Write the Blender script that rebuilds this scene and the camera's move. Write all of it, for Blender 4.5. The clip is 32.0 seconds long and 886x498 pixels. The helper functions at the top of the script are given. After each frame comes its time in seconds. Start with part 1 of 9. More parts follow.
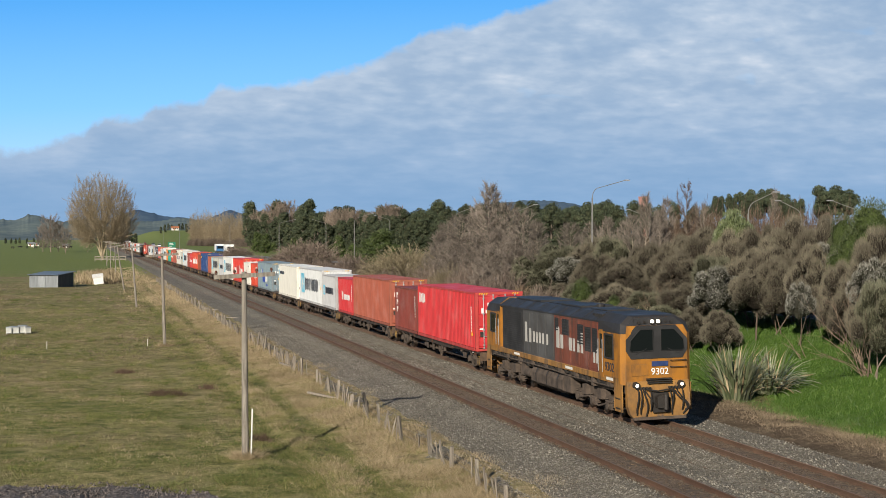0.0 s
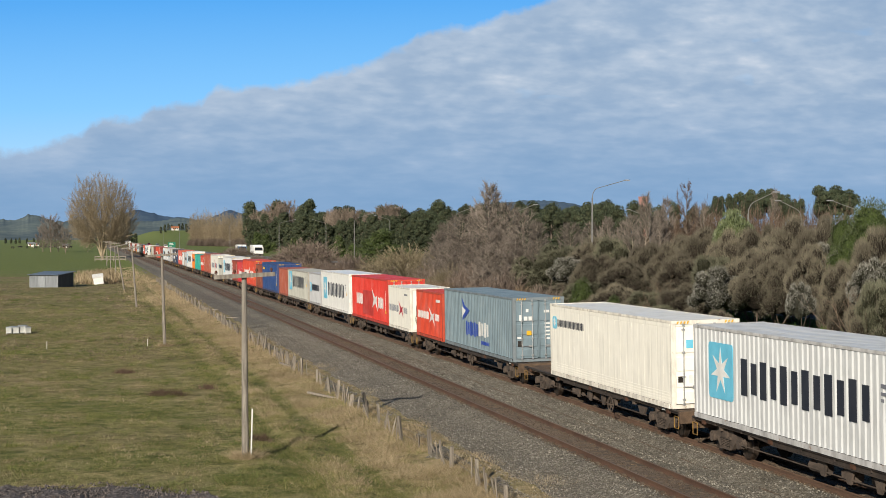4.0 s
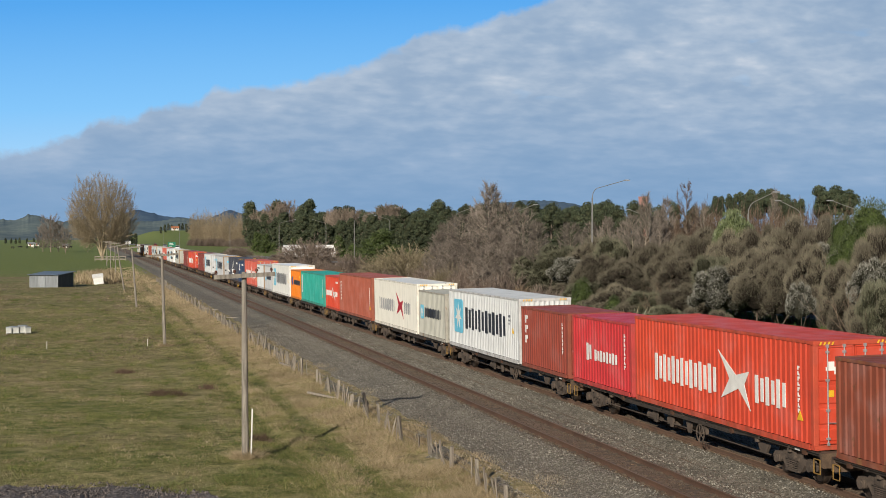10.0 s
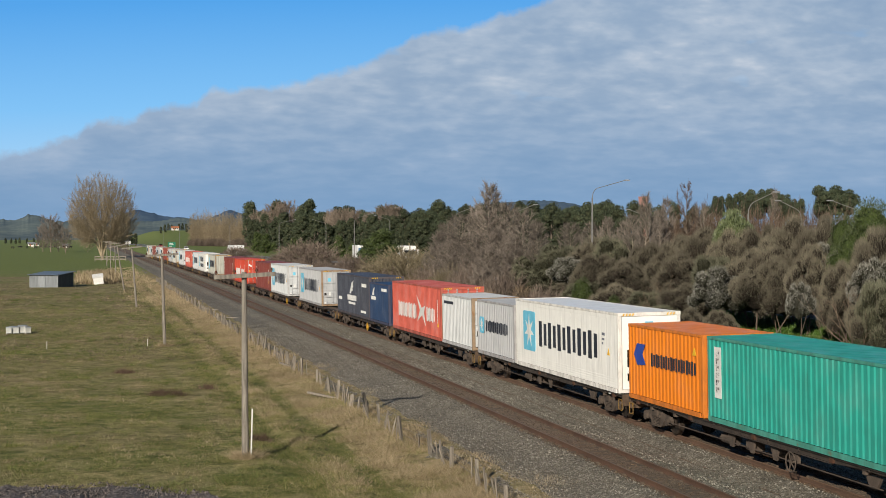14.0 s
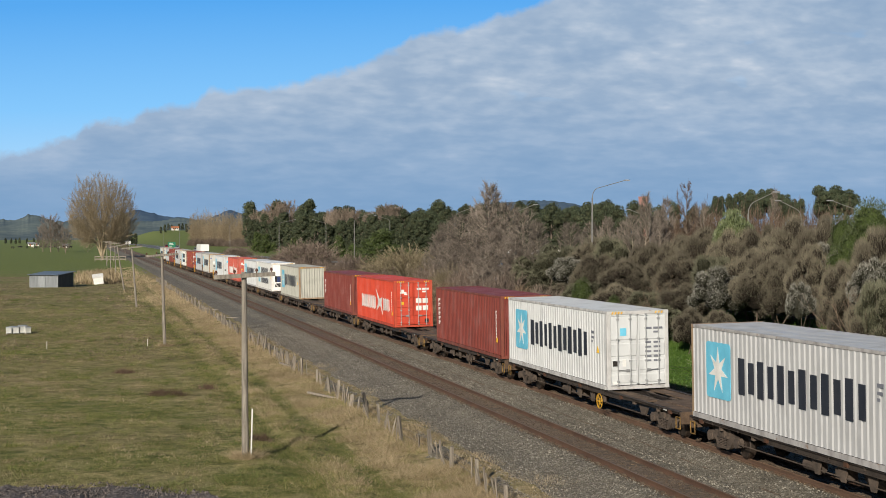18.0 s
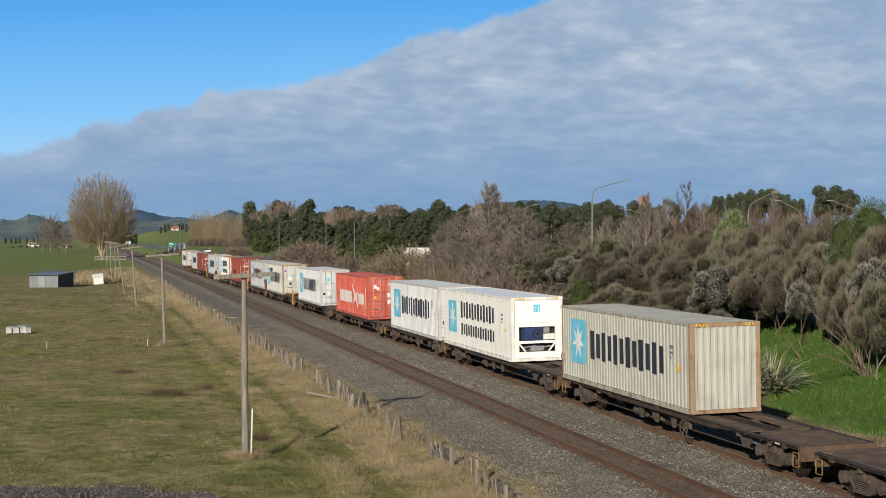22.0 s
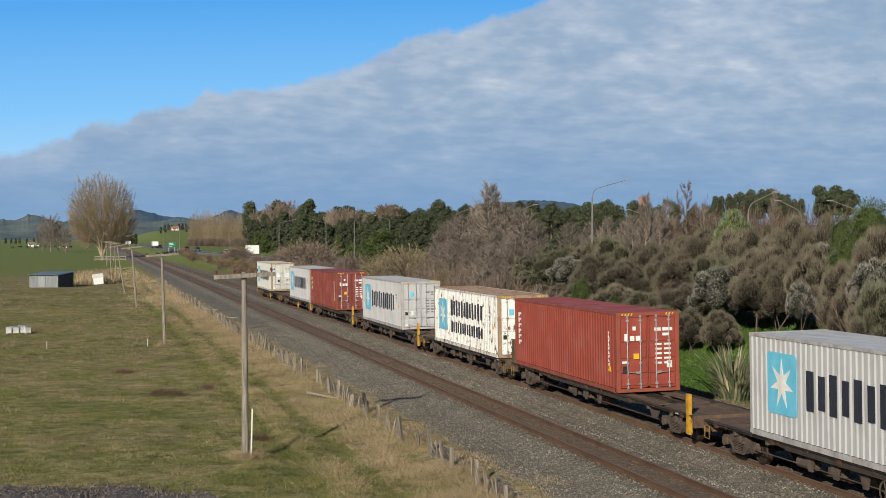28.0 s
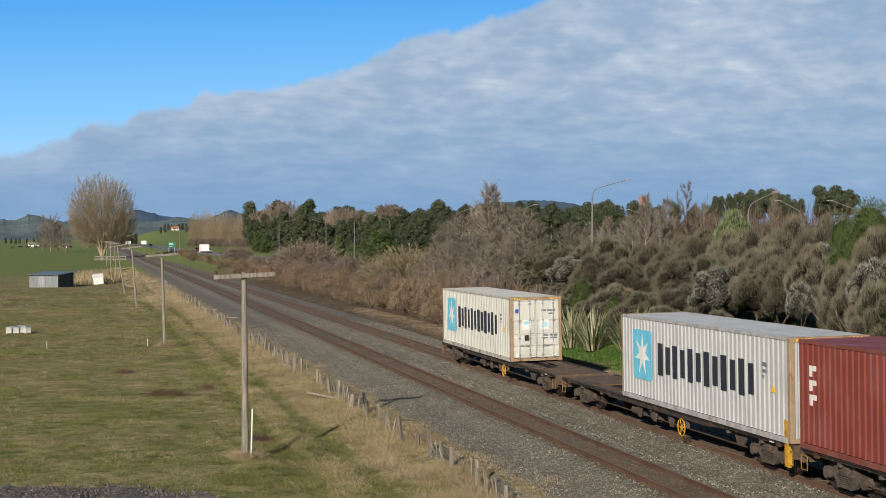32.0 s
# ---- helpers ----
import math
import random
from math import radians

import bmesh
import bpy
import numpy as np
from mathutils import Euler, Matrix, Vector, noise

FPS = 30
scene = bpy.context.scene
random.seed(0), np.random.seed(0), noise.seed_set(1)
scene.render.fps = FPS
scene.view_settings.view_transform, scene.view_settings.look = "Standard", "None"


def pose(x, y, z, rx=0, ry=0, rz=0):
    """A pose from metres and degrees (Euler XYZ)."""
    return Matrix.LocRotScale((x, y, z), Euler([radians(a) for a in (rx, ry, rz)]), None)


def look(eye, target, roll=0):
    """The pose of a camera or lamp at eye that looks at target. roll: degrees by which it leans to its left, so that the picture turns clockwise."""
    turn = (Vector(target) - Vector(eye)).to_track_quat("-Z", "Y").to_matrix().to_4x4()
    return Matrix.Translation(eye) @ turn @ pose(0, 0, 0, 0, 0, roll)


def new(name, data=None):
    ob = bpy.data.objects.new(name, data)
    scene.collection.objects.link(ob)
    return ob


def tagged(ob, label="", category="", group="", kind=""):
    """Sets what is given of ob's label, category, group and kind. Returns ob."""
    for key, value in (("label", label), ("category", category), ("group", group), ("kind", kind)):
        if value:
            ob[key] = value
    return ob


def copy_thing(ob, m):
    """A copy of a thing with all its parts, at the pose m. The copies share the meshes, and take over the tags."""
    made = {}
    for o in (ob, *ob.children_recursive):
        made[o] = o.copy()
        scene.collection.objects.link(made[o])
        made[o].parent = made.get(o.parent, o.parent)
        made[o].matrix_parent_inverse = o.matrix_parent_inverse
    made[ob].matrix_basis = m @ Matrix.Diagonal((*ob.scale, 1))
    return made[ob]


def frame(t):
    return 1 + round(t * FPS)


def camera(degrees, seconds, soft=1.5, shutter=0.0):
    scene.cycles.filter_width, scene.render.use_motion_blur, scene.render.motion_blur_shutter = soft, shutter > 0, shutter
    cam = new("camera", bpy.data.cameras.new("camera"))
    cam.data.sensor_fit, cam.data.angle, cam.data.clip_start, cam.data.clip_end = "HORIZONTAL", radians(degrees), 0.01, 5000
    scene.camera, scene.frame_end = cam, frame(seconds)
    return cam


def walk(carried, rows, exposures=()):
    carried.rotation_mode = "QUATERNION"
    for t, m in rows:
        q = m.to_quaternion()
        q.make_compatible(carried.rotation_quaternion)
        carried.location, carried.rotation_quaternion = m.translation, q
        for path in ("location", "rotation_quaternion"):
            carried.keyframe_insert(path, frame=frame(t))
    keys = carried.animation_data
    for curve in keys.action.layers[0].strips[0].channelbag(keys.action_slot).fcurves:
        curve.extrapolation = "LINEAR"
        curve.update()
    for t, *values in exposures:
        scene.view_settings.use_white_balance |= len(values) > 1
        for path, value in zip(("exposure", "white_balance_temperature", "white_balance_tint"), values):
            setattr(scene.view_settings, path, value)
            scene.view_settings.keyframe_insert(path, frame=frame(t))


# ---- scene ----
cam = camera(35.68, 32.0, soft=0.9)

# ---------------------------------------------------------------- camera
EYE = Vector((0.0, 0.0, 6.65))
HEAD, DIP = radians(14.53), radians(0.512)
FORE = Vector((math.sin(HEAD) * math.cos(DIP), math.cos(HEAD) * math.cos(DIP), -math.sin(DIP)))
CAM_POSE = look(EYE, EYE + FORE * 100)
walk(cam, [(0.0, CAM_POSE), (32.0, CAM_POSE)],
     [(0.0, 0.16), (1.0, 0.18), (3.0, 0.12), (6.0, -0.05), (8.0, -0.12), (9.0, -0.01), (10.0, -0.02), (13.0, -0.10), (17.0, 0.0), (20.0, 0.0), (23.0, -0.07), (24.0, -0.10), (28.0, -0.02), (32.0, 0.05)])

# ---------------------------------------------------------------- sun and sky
SUN_EL, SUN_AZ = radians(22), math.atan2(0.565, 0.825)   # light runs towards +x, +y
world = bpy.data.worlds.new("world")
scene.world = world
world.use_nodes = True
wn = world.node_tree.nodes
sky = wn.new("ShaderNodeTexSky")
sky.sky_type = "NISHITA"
sky.sun_disc = False
sky.sun_elevation = SUN_EL
sky.sun_rotation = SUN_AZ + math.pi
sky.air_density, sky.dust_density, sky.ozone_density = 0.7, 0.3, 2.0
wn["Background"].inputs["Strength"].default_value = 0.052
world.node_tree.links.new(sky.outputs[0], wn["Background"].inputs["Color"])
sun = new("sun", bpy.data.lights.new("sun", "SUN"))
sun.data.energy, sun.data.angle, sun.data.color = 5.6, radians(0.53), (1.0, 0.91, 0.78)
sun.matrix_world = look((0, 0, 0), (math.sin(SUN_AZ) * math.cos(SUN_EL), math.cos(SUN_AZ) * math.cos(SUN_EL), -math.sin(SUN_EL)))


# ---------------------------------------------------------------- mesh tools
class Shape:
    """Vertices and faces of one mesh."""

    def __init__(self):
        self.v, self.f = [], []

    def add(self, verts, faces):
        n = len(self.v)
        self.v += [tuple(p) for p in verts]
        self.f += [tuple(i + n for i in q) for q in faces]
        return self

    def box(self, x0, x1, y0, y1, z0, z1, c=0.0):
        """A box; c chamfers its four edges along y."""
        if c <= 0:
            p = [(x, y, z) for x in (x0, x1) for y in (y0, y1) for z in (z0, z1)]
            return self.add(p, [(0, 1, 3, 2), (4, 6, 7, 5), (0, 4, 5, 1), (2, 3, 7, 6), (0, 2, 6, 4), (1, 5, 7, 3)])
        q = [(x0 + c, z0), (x1 - c, z0), (x1, z0 + c), (x1, z1 - c), (x1 - c, z1), (x0 + c, z1), (x0, z1 - c), (x0, z0 + c)]
        return self.prism(q, y0, y1)

    def prism(self, profile, y0, y1):
        """A profile of (x, z), drawn along y."""
        n = len(profile)
        self.add([(x, y0, z) for x, z in profile] + [(x, y1, z) for x, z in profile],
                 [tuple(range(n)), tuple(range(2 * n - 1, n - 1, -1))] + [(i, i + n, (i + 1) % n + n, (i + 1) % n) for i in range(n)])
        return self

    def slab(self, profile, x0, x1):
        """A profile of (y, z), drawn along x."""
        n = len(profile)
        self.add([(x0, y, z) for y, z in profile] + [(x1, y, z) for y, z in profile],
                 [tuple(range(n - 1, -1, -1)), tuple(range(n, 2 * n))] + [(i, (i + 1) % n, (i + 1) % n + n, i + n) for i in range(n)])
        return self

    def plate(self, profile, z0, z1):
        """A profile of (x, y), drawn along z."""
        n = len(profile)
        self.add([(x, y, z0) for x, y in profile] + [(x, y, z1) for x, y in profile],
                 [tuple(range(n - 1, -1, -1)), tuple(range(n, 2 * n))] + [(i, (i + 1) % n, (i + 1) % n + n, i + n) for i in range(n)])
        return self

    def tube(self, a, b, r0, r1=None, n=8, cap=True):
        a, b = Vector(a), Vector(b)
        r1 = r0 if r1 is None else r1
        d = (b - a).normalized()
        s = d.orthogonal().normalized()
        t = d.cross(s)
        k = [(math.cos(2 * math.pi * i / n), math.sin(2 * math.pi * i / n)) for i in range(n)]
        p = [a + (s * c + t * e) * r0 for c, e in k] + [b + (s * c + t * e) * r1 for c, e in k]
        q = [(i, (i + 1) % n, (i + 1) % n + n, i + n) for i in range(n)]
        if cap:
            q += [tuple(range(n - 1, -1, -1)), tuple(range(n, 2 * n))]
        return self.add(p, q)

    def pipe(self, pts, r, n=6):
        for a, b in zip(pts, pts[1:]):
            self.tube(a, b, r, n=n)
        return self

    def ring(self, c, axis, r, w, n=20, m=5):
        """A torus round axis."""
        c, d = Vector(c), Vector(axis).normalized()
        s = d.orthogonal().normalized()
        t = d.cross(s)
        p, q = [], []
        for i in range(n):
            a = 2 * math.pi * i / n
            e = s * math.cos(a) + t * math.sin(a)
            for j in range(m):
                b = 2 * math.pi * j / m
                p.append(c + e * (r + w * math.cos(b)) + d * (w * math.sin(b)))
                q.append((i * m + j, i * m + (j + 1) % m, (i + 1) % n * m + (j + 1) % m, (i + 1) % n * m + j))
        return self.add(p, q)

    def mesh(self, name, material, smooth=False):
        me = bpy.data.meshes.new(name)
        me.from_pydata(self.v, [], self.f)
        if material:
            me.materials.append(material)
        if smooth:
            me.polygons.foreach_set("use_smooth", [True] * len(me.polygons))
        me.update()
        return me


def part(name, shape, material, parent=None, label="", smooth=False, at=None):
    """One mesh object under a thing or a part; shape may be a Shape or a ready mesh."""
    me = shape if isinstance(shape, bpy.types.Mesh) else shape.mesh(name, material, smooth)
    ob = new(name, me)
    if at is not None:
        ob.matrix_basis = at
    ob.parent = parent
    return tagged(ob, label)


def thing(name, label, category, m=None, group="", kind=""):
    """An Empty that carries the parts of one thing."""
    ob = new(name)
    ob.empty_display_size = 0.2
    if m is not None:
        ob.matrix_basis = m
    return tagged(ob, label, category, group, kind)


# ---------------------------------------------------------------- materials
def mix(nt, a, b, fac, mode="MIX"):
    n = nt.nodes.new("ShaderNodeMix")
    n.data_type, n.blend_type = "RGBA", mode
    for s, v in ((0, fac), (6, a), (7, b)):
        if hasattr(v, "is_linked"):
            nt.links.new(v, n.inputs[s])
        else:
            n.inputs[s].default_value = v if s == 0 else (*v[:3], 1)
    return n.outputs[2]


def ramp(nt, fac, stops):
    n = nt.nodes.new("ShaderNodeValToRGB")
    e = n.color_ramp.elements
    while len(e) < len(stops):
        e.new(0.5)
    for i, (p, c) in enumerate(stops):
        e[i].position = p
        e[i].color = (*c, 1) if isinstance(c, tuple) else (c, c, c, 1)
    nt.links.new(fac, n.inputs[0])
    return n.outputs[0]


def noise_at(nt, scale, detail=4, stretch=(1, 1, 1), source="Object", rough=0.55):
    c = nt.nodes.new("ShaderNodeTexCoord")
    m = nt.nodes.new("ShaderNodeMapping")
    m.inputs["Scale"].default_value = stretch
    nt.links.new(c.outputs[source], m.inputs[0])
    n = nt.nodes.new("ShaderNodeTexNoise")
    n.inputs["Scale"].default_value, n.inputs["Detail"].default_value, n.inputs["Roughness"].default_value = scale, detail, rough
    nt.links.new(m.outputs[0], n.inputs["Vector"])
    return n.outputs[0]


def sum_of(nt, a, op, b):
    n = nt.nodes.new("ShaderNodeMath")
    n.operation = op
    for i, v in enumerate((a, b)):
        if hasattr(v, "is_linked"):
            nt.links.new(v, n.inputs[i])
        else:
            n.inputs[i].default_value = v
    return n.outputs[0]


def bare(name, rough=0.6, metal=0.0):
    m = bpy.data.materials.new(name)
    m.use_nodes = True
    b = m.node_tree.nodes["Principled BSDF"]
    b.inputs["Roughness"].default_value, b.inputs["Metallic"].default_value = rough, metal
    return m, m.node_tree, b


def bump(nt, b, height, strength=0.3, dist=0.02):
    n = nt.nodes.new("ShaderNodeBump")
    n.inputs["Strength"].default_value, n.inputs["Distance"].default_value = strength, dist
    nt.links.new(height, n.inputs["Height"])
    nt.links.new(n.outputs[0], b.inputs["Normal"])


def surface(name, c1, c2, scale=6.0, rough=0.7, metal=0.0, stretch=(1, 1, 1), fine=40.0, relief=0.25, source="Object", vary=0.0):
    """Two colours mixed by a coarse and a fine noise, with fine relief; vary: change of value from object to object."""
    m, nt, b = bare(name, rough, metal)
    a = noise_at(nt, scale, 5, stretch, source)
    g = noise_at(nt, fine, 3, stretch, source)
    f = sum_of(nt, sum_of(nt, a, "MULTIPLY", 0.65), "ADD", sum_of(nt, g, "MULTIPLY", 0.35))
    c = ramp(nt, f, [(0.36, c1), (0.64, c2)])
    if vary:
        o = nt.nodes.new("ShaderNodeObjectInfo")
        h = nt.nodes.new("ShaderNodeHueSaturation")
        nt.links.new(sum_of(nt, sum_of(nt, o.outputs["Random"], "MULTIPLY", vary * 2), "ADD", 1 - vary), h.inputs["Value"])
        nt.links.new(c, h.inputs["Color"])
        c = h.outputs[0]
    nt.links.new(c, b.inputs["Base Color"])
    if relief:
        bump(nt, b, g, relief, 0.01)
    return m


def steel_paint(name, col, rust=0.35, fade=0.12, rough=0.5, rust_col=(0.13, 0.05, 0.022), soot=0.0):
    """Painted corrugated steel: faded patches, vertical dirt streaks and specks of rust."""
    m, nt, b = bare(name, rough)
    patch = noise_at(nt, 0.9, 4, (1, 1, 1))
    pale = tuple(min(1, c * (1 - fade) + 0.5 * fade) for c in col)
    dark = tuple(c * (1 - fade * 1.6) for c in col)
    c = ramp(nt, patch, [(0.3, dark), (0.5, col), (0.72, pale)])
    streak = noise_at(nt, 2.0, 5, (1, 3.2, 0.22))
    c = mix(nt, c, tuple(0.55 * v + 0.02 for v in col), ramp(nt, streak, [(0.52, 0.0), (0.75, 0.55)]))
    spots = noise_at(nt, 3.2, 6, (1, 1, 0.6), rough=0.7)
    c = mix(nt, c, rust_col, ramp(nt, spots, [(0.74 - 0.22 * rust, 0.0), (0.80 - 0.2 * rust, min(1.0, rust * 1.4))]))
    if soot:
        # caked road dirt and soot, run down by rain
        c = mix(nt, c, (0.040, 0.031, 0.024), ramp(nt, noise_at(nt, 1.5, 6, (1, 1.4, 0.5), rough=0.65), [(0.44, 0.0), (0.68, soot)]))
    nt.links.new(c, b.inputs["Base Color"])
    nt.links.new(ramp(nt, patch, [(0.3, rough + 0.12), (0.7, rough - 0.08)]), b.inputs["Roughness"])
    bump(nt, b, spots, 0.12, 0.01)
    return m


def plain(name, col, rough=0.6, metal=0.0):
    m, nt, b = bare(name, rough, metal)
    g = noise_at(nt, 5.0, 4)
    nt.links.new(ramp(nt, g, [(0.3, tuple(c * 0.8 for c in col)), (0.7, tuple(min(1, c * 1.12) for c in col))]), b.inputs["Base Color"])
    return m


def leaf_mat(name, cols, rough=0.7, shine=0.25):
    """Leaves and twigs: a colour from leaf to leaf, and one from plant to plant."""
    m, nt, b = bare(name, rough)
    geo = nt.nodes.new("ShaderNodeNewGeometry")
    n = len(cols)
    c = ramp(nt, geo.outputs["Random Per Island"], [(i / max(1, n - 1), k) for i, k in enumerate(cols)])
    o = nt.nodes.new("ShaderNodeObjectInfo")
    h = nt.nodes.new("ShaderNodeHueSaturation")
    nt.links.new(sum_of(nt, sum_of(nt, o.outputs["Random"], "MULTIPLY", 0.46), "ADD", 0.77), h.inputs["Value"])
    nt.links.new(c, h.inputs["Color"])
    big = noise_at(nt, 0.55, 3)
    c = mix(nt, h.outputs[0], tuple(v * 0.62 for v in cols[0]), ramp(nt, big, [(0.42, 0.0), (0.68, 0.6)]))
    nt.links.new(c, b.inputs["Base Color"])
    b.inputs["Specular IOR Level"].default_value = shine
    return m


def glowing(name, col, power):
    m, nt, b = bare(name, 0.3)
    b.inputs["Base Color"].default_value = (*col, 1)
    b.inputs["Emission Color"].default_value = (*col, 1)
    b.inputs["Emission Strength"].default_value = power
    return m


RAIL = surface("rail_steel", (0.080, 0.046, 0.029), (0.150, 0.090, 0.058), 3, 0.8, 0.1, (1, 0.3, 1), 30)
RAIL_TOP = surface("worn_rail_top", (0.15, 0.085, 0.052), (0.26, 0.165, 0.11), 2, 0.65, 0.2, (1, 0.1, 1), 20)
SLEEPER = surface("sleeper", (0.066, 0.046, 0.031), (0.130, 0.096, 0.066), 3, 0.9, 0, (0.4, 3, 1), 25, vary=0.25)
DULL_RAIL = surface("dull_rail_steel", (0.062, 0.033, 0.020), (0.118, 0.064, 0.039), 3, 0.85, 0.05, (1, 0.3, 1), 30)
DULL_TOP = surface("dull_rail_top", (0.10, 0.066, 0.045), (0.18, 0.125, 0.09), 2, 0.7, 0.1, (1, 0.1, 1), 20)
CLIP = surface("rail_clip", (0.05, 0.022, 0.012), (0.09, 0.04, 0.02), 20, 0.7)
GRIME = surface("brake_dust", (0.036, 0.027, 0.021), (0.112, 0.084, 0.064), 3, 0.9, 0.0)
DARK = surface("dark_steel", (0.018, 0.016, 0.015), (0.05, 0.043, 0.037), 4, 0.6, 0.3)
DECK = surface("wagon_deck_steel", (0.055, 0.036, 0.023), (0.150, 0.098, 0.062), 2.2, 0.95, 0.0)
WHEEL = surface("wheel_steel", (0.03, 0.024, 0.02), (0.07, 0.052, 0.04), 6, 0.55, 0.5)
YELLOW = surface("yellow_paint", (0.30, 0.15, 0.012), (0.60, 0.34, 0.025), 5, 0.6)
HAND_YELLOW = surface("grimy_yellow_paint", (0.11, 0.065, 0.022), (0.32, 0.18, 0.03), 6, 0.7)
WHITE = surface("white_paint", (0.62, 0.61, 0.58), (0.82, 0.81, 0.78), 3, 0.6)
ZINC = surface("galvanised_steel", (0.34, 0.35, 0.36), (0.52, 0.53, 0.54), 3, 0.45, 0.6)
POLE = surface("weathered_pole_timber", (0.105, 0.092, 0.076), (0.29, 0.262, 0.222), 2.0, 0.9, 0, (6, 6, 0.5), 30)
POST = surface("grey_fence_timber", (0.12, 0.10, 0.08), (0.31, 0.275, 0.225), 3, 0.9, 0, (5, 5, 0.6), 30, vary=0.3)
GLASS = bare("dark_glass", 0.05)[0]
GLASS.node_tree.nodes["Principled BSDF"].inputs["Base Color"].default_value = (0.012, 0.014, 0.016, 1)
GLASS.node_tree.nodes["Principled BSDF"].inputs["Specular IOR Level"].default_value = 0.28
RUBBER = plain("black_rubber", (0.014, 0.014, 0.014), 0.7)

# ---------------------------------------------------------------- lie of the land
TRACK_X = 19.81            # the train's line
CANT = -1.05               # degrees by which it leans


def near_x(y):
    """Middle of the unused track, which closes in on the other far off."""
    return 15.50 + 1.16 * (1 - math.exp(-max(y - 33, -60) / 230))


def smooth(a, b, v):
    t = min(1.0, max(0.0, (v - a) / (b - a)))
    return t * t * (3 - 2 * t)


def road_x(y):
    """The road bends in towards the line far off."""
    return -6.5 * smooth(200, 560, y) - 4 * smooth(600, 1500, y)


def land(x, y):
    """Height of the ground; the rails' tops lie at 0."""
    z = -0.85 + 0.10 * noise.noise((x * 0.11, y * 0.11, 0)) + 0.05 * noise.noise((x * 0.45, y * 0.45, 3))
    z += 0.18 * smooth(7.0, 9.5, x) * (1 - smooth(10.0, 12.0, x)) * (0.6 + 0.6 * noise.noise((x * 0.5, y * 0.25, 7)))
    # wheel ruts along the fence, and the tussocky ridge under it
    z -= 0.13 * math.exp(-((x - 8.5) / 0.5) ** 2) + 0.10 * math.exp(-((x - 6.65) / 0.45) ** 2)
    z += 0.16 * math.exp(-((x - 7.6) / 0.5) ** 2) * (0.6 + noise.noise((y * 0.6, 1, 4)))
    bed = -0.42 + 0.02 * noise.noise((x, y * 0.5, 1))
    z += (bed - z) * smooth(9.6, 12.2, x)
    z += 0.20 * smooth(23.4, 25.0, x) * (1 - smooth(25.5, 27.5, x)) * (1 + noise.noise((x * 0.6, y * 0.4, 5)))
    rx = road_x(y)
    hill = 2.25 - 1.0 * smooth(180, 420, y) + 0.3 * noise.noise((x * 0.05, y * 0.03, 9)) * (1 - smooth(35.5, 36.5, x) + smooth(49, 55, x))
    z += (hill - z) * smooth(26.0 + 0.75 * rx, 36.2 + rx, x)
    z += (0.8 - z) * smooth(52, 75, x)
    # a green rise far off, beside the road
    z += 11.5 * smooth(1000, 1250, y) * (1 - smooth(1420, 1800, y)) * smooth(28, 70, x) * (1 - smooth(170, 290, x))
    return z


def steps(a, b, first, grow):
    out, d = [a], first
    while out[-1] < b:
        out.append(out[-1] + d)
        d *= grow
    out[-1] = b
    return out


def grid_mesh(name, xs, ys, fn, material, smooth_shade=True):
    s = Shape()
    s.v = [(x, y, fn(x, y)) for y in ys for x in xs]
    n = len(xs)
    s.f = [(j * n + i, j * n + i + 1, (j + 1) * n + i + 1, (j + 1) * n + i) for j in range(len(ys) - 1) for i in range(n - 1)]
    return s.mesh(name, material, smooth_shade)


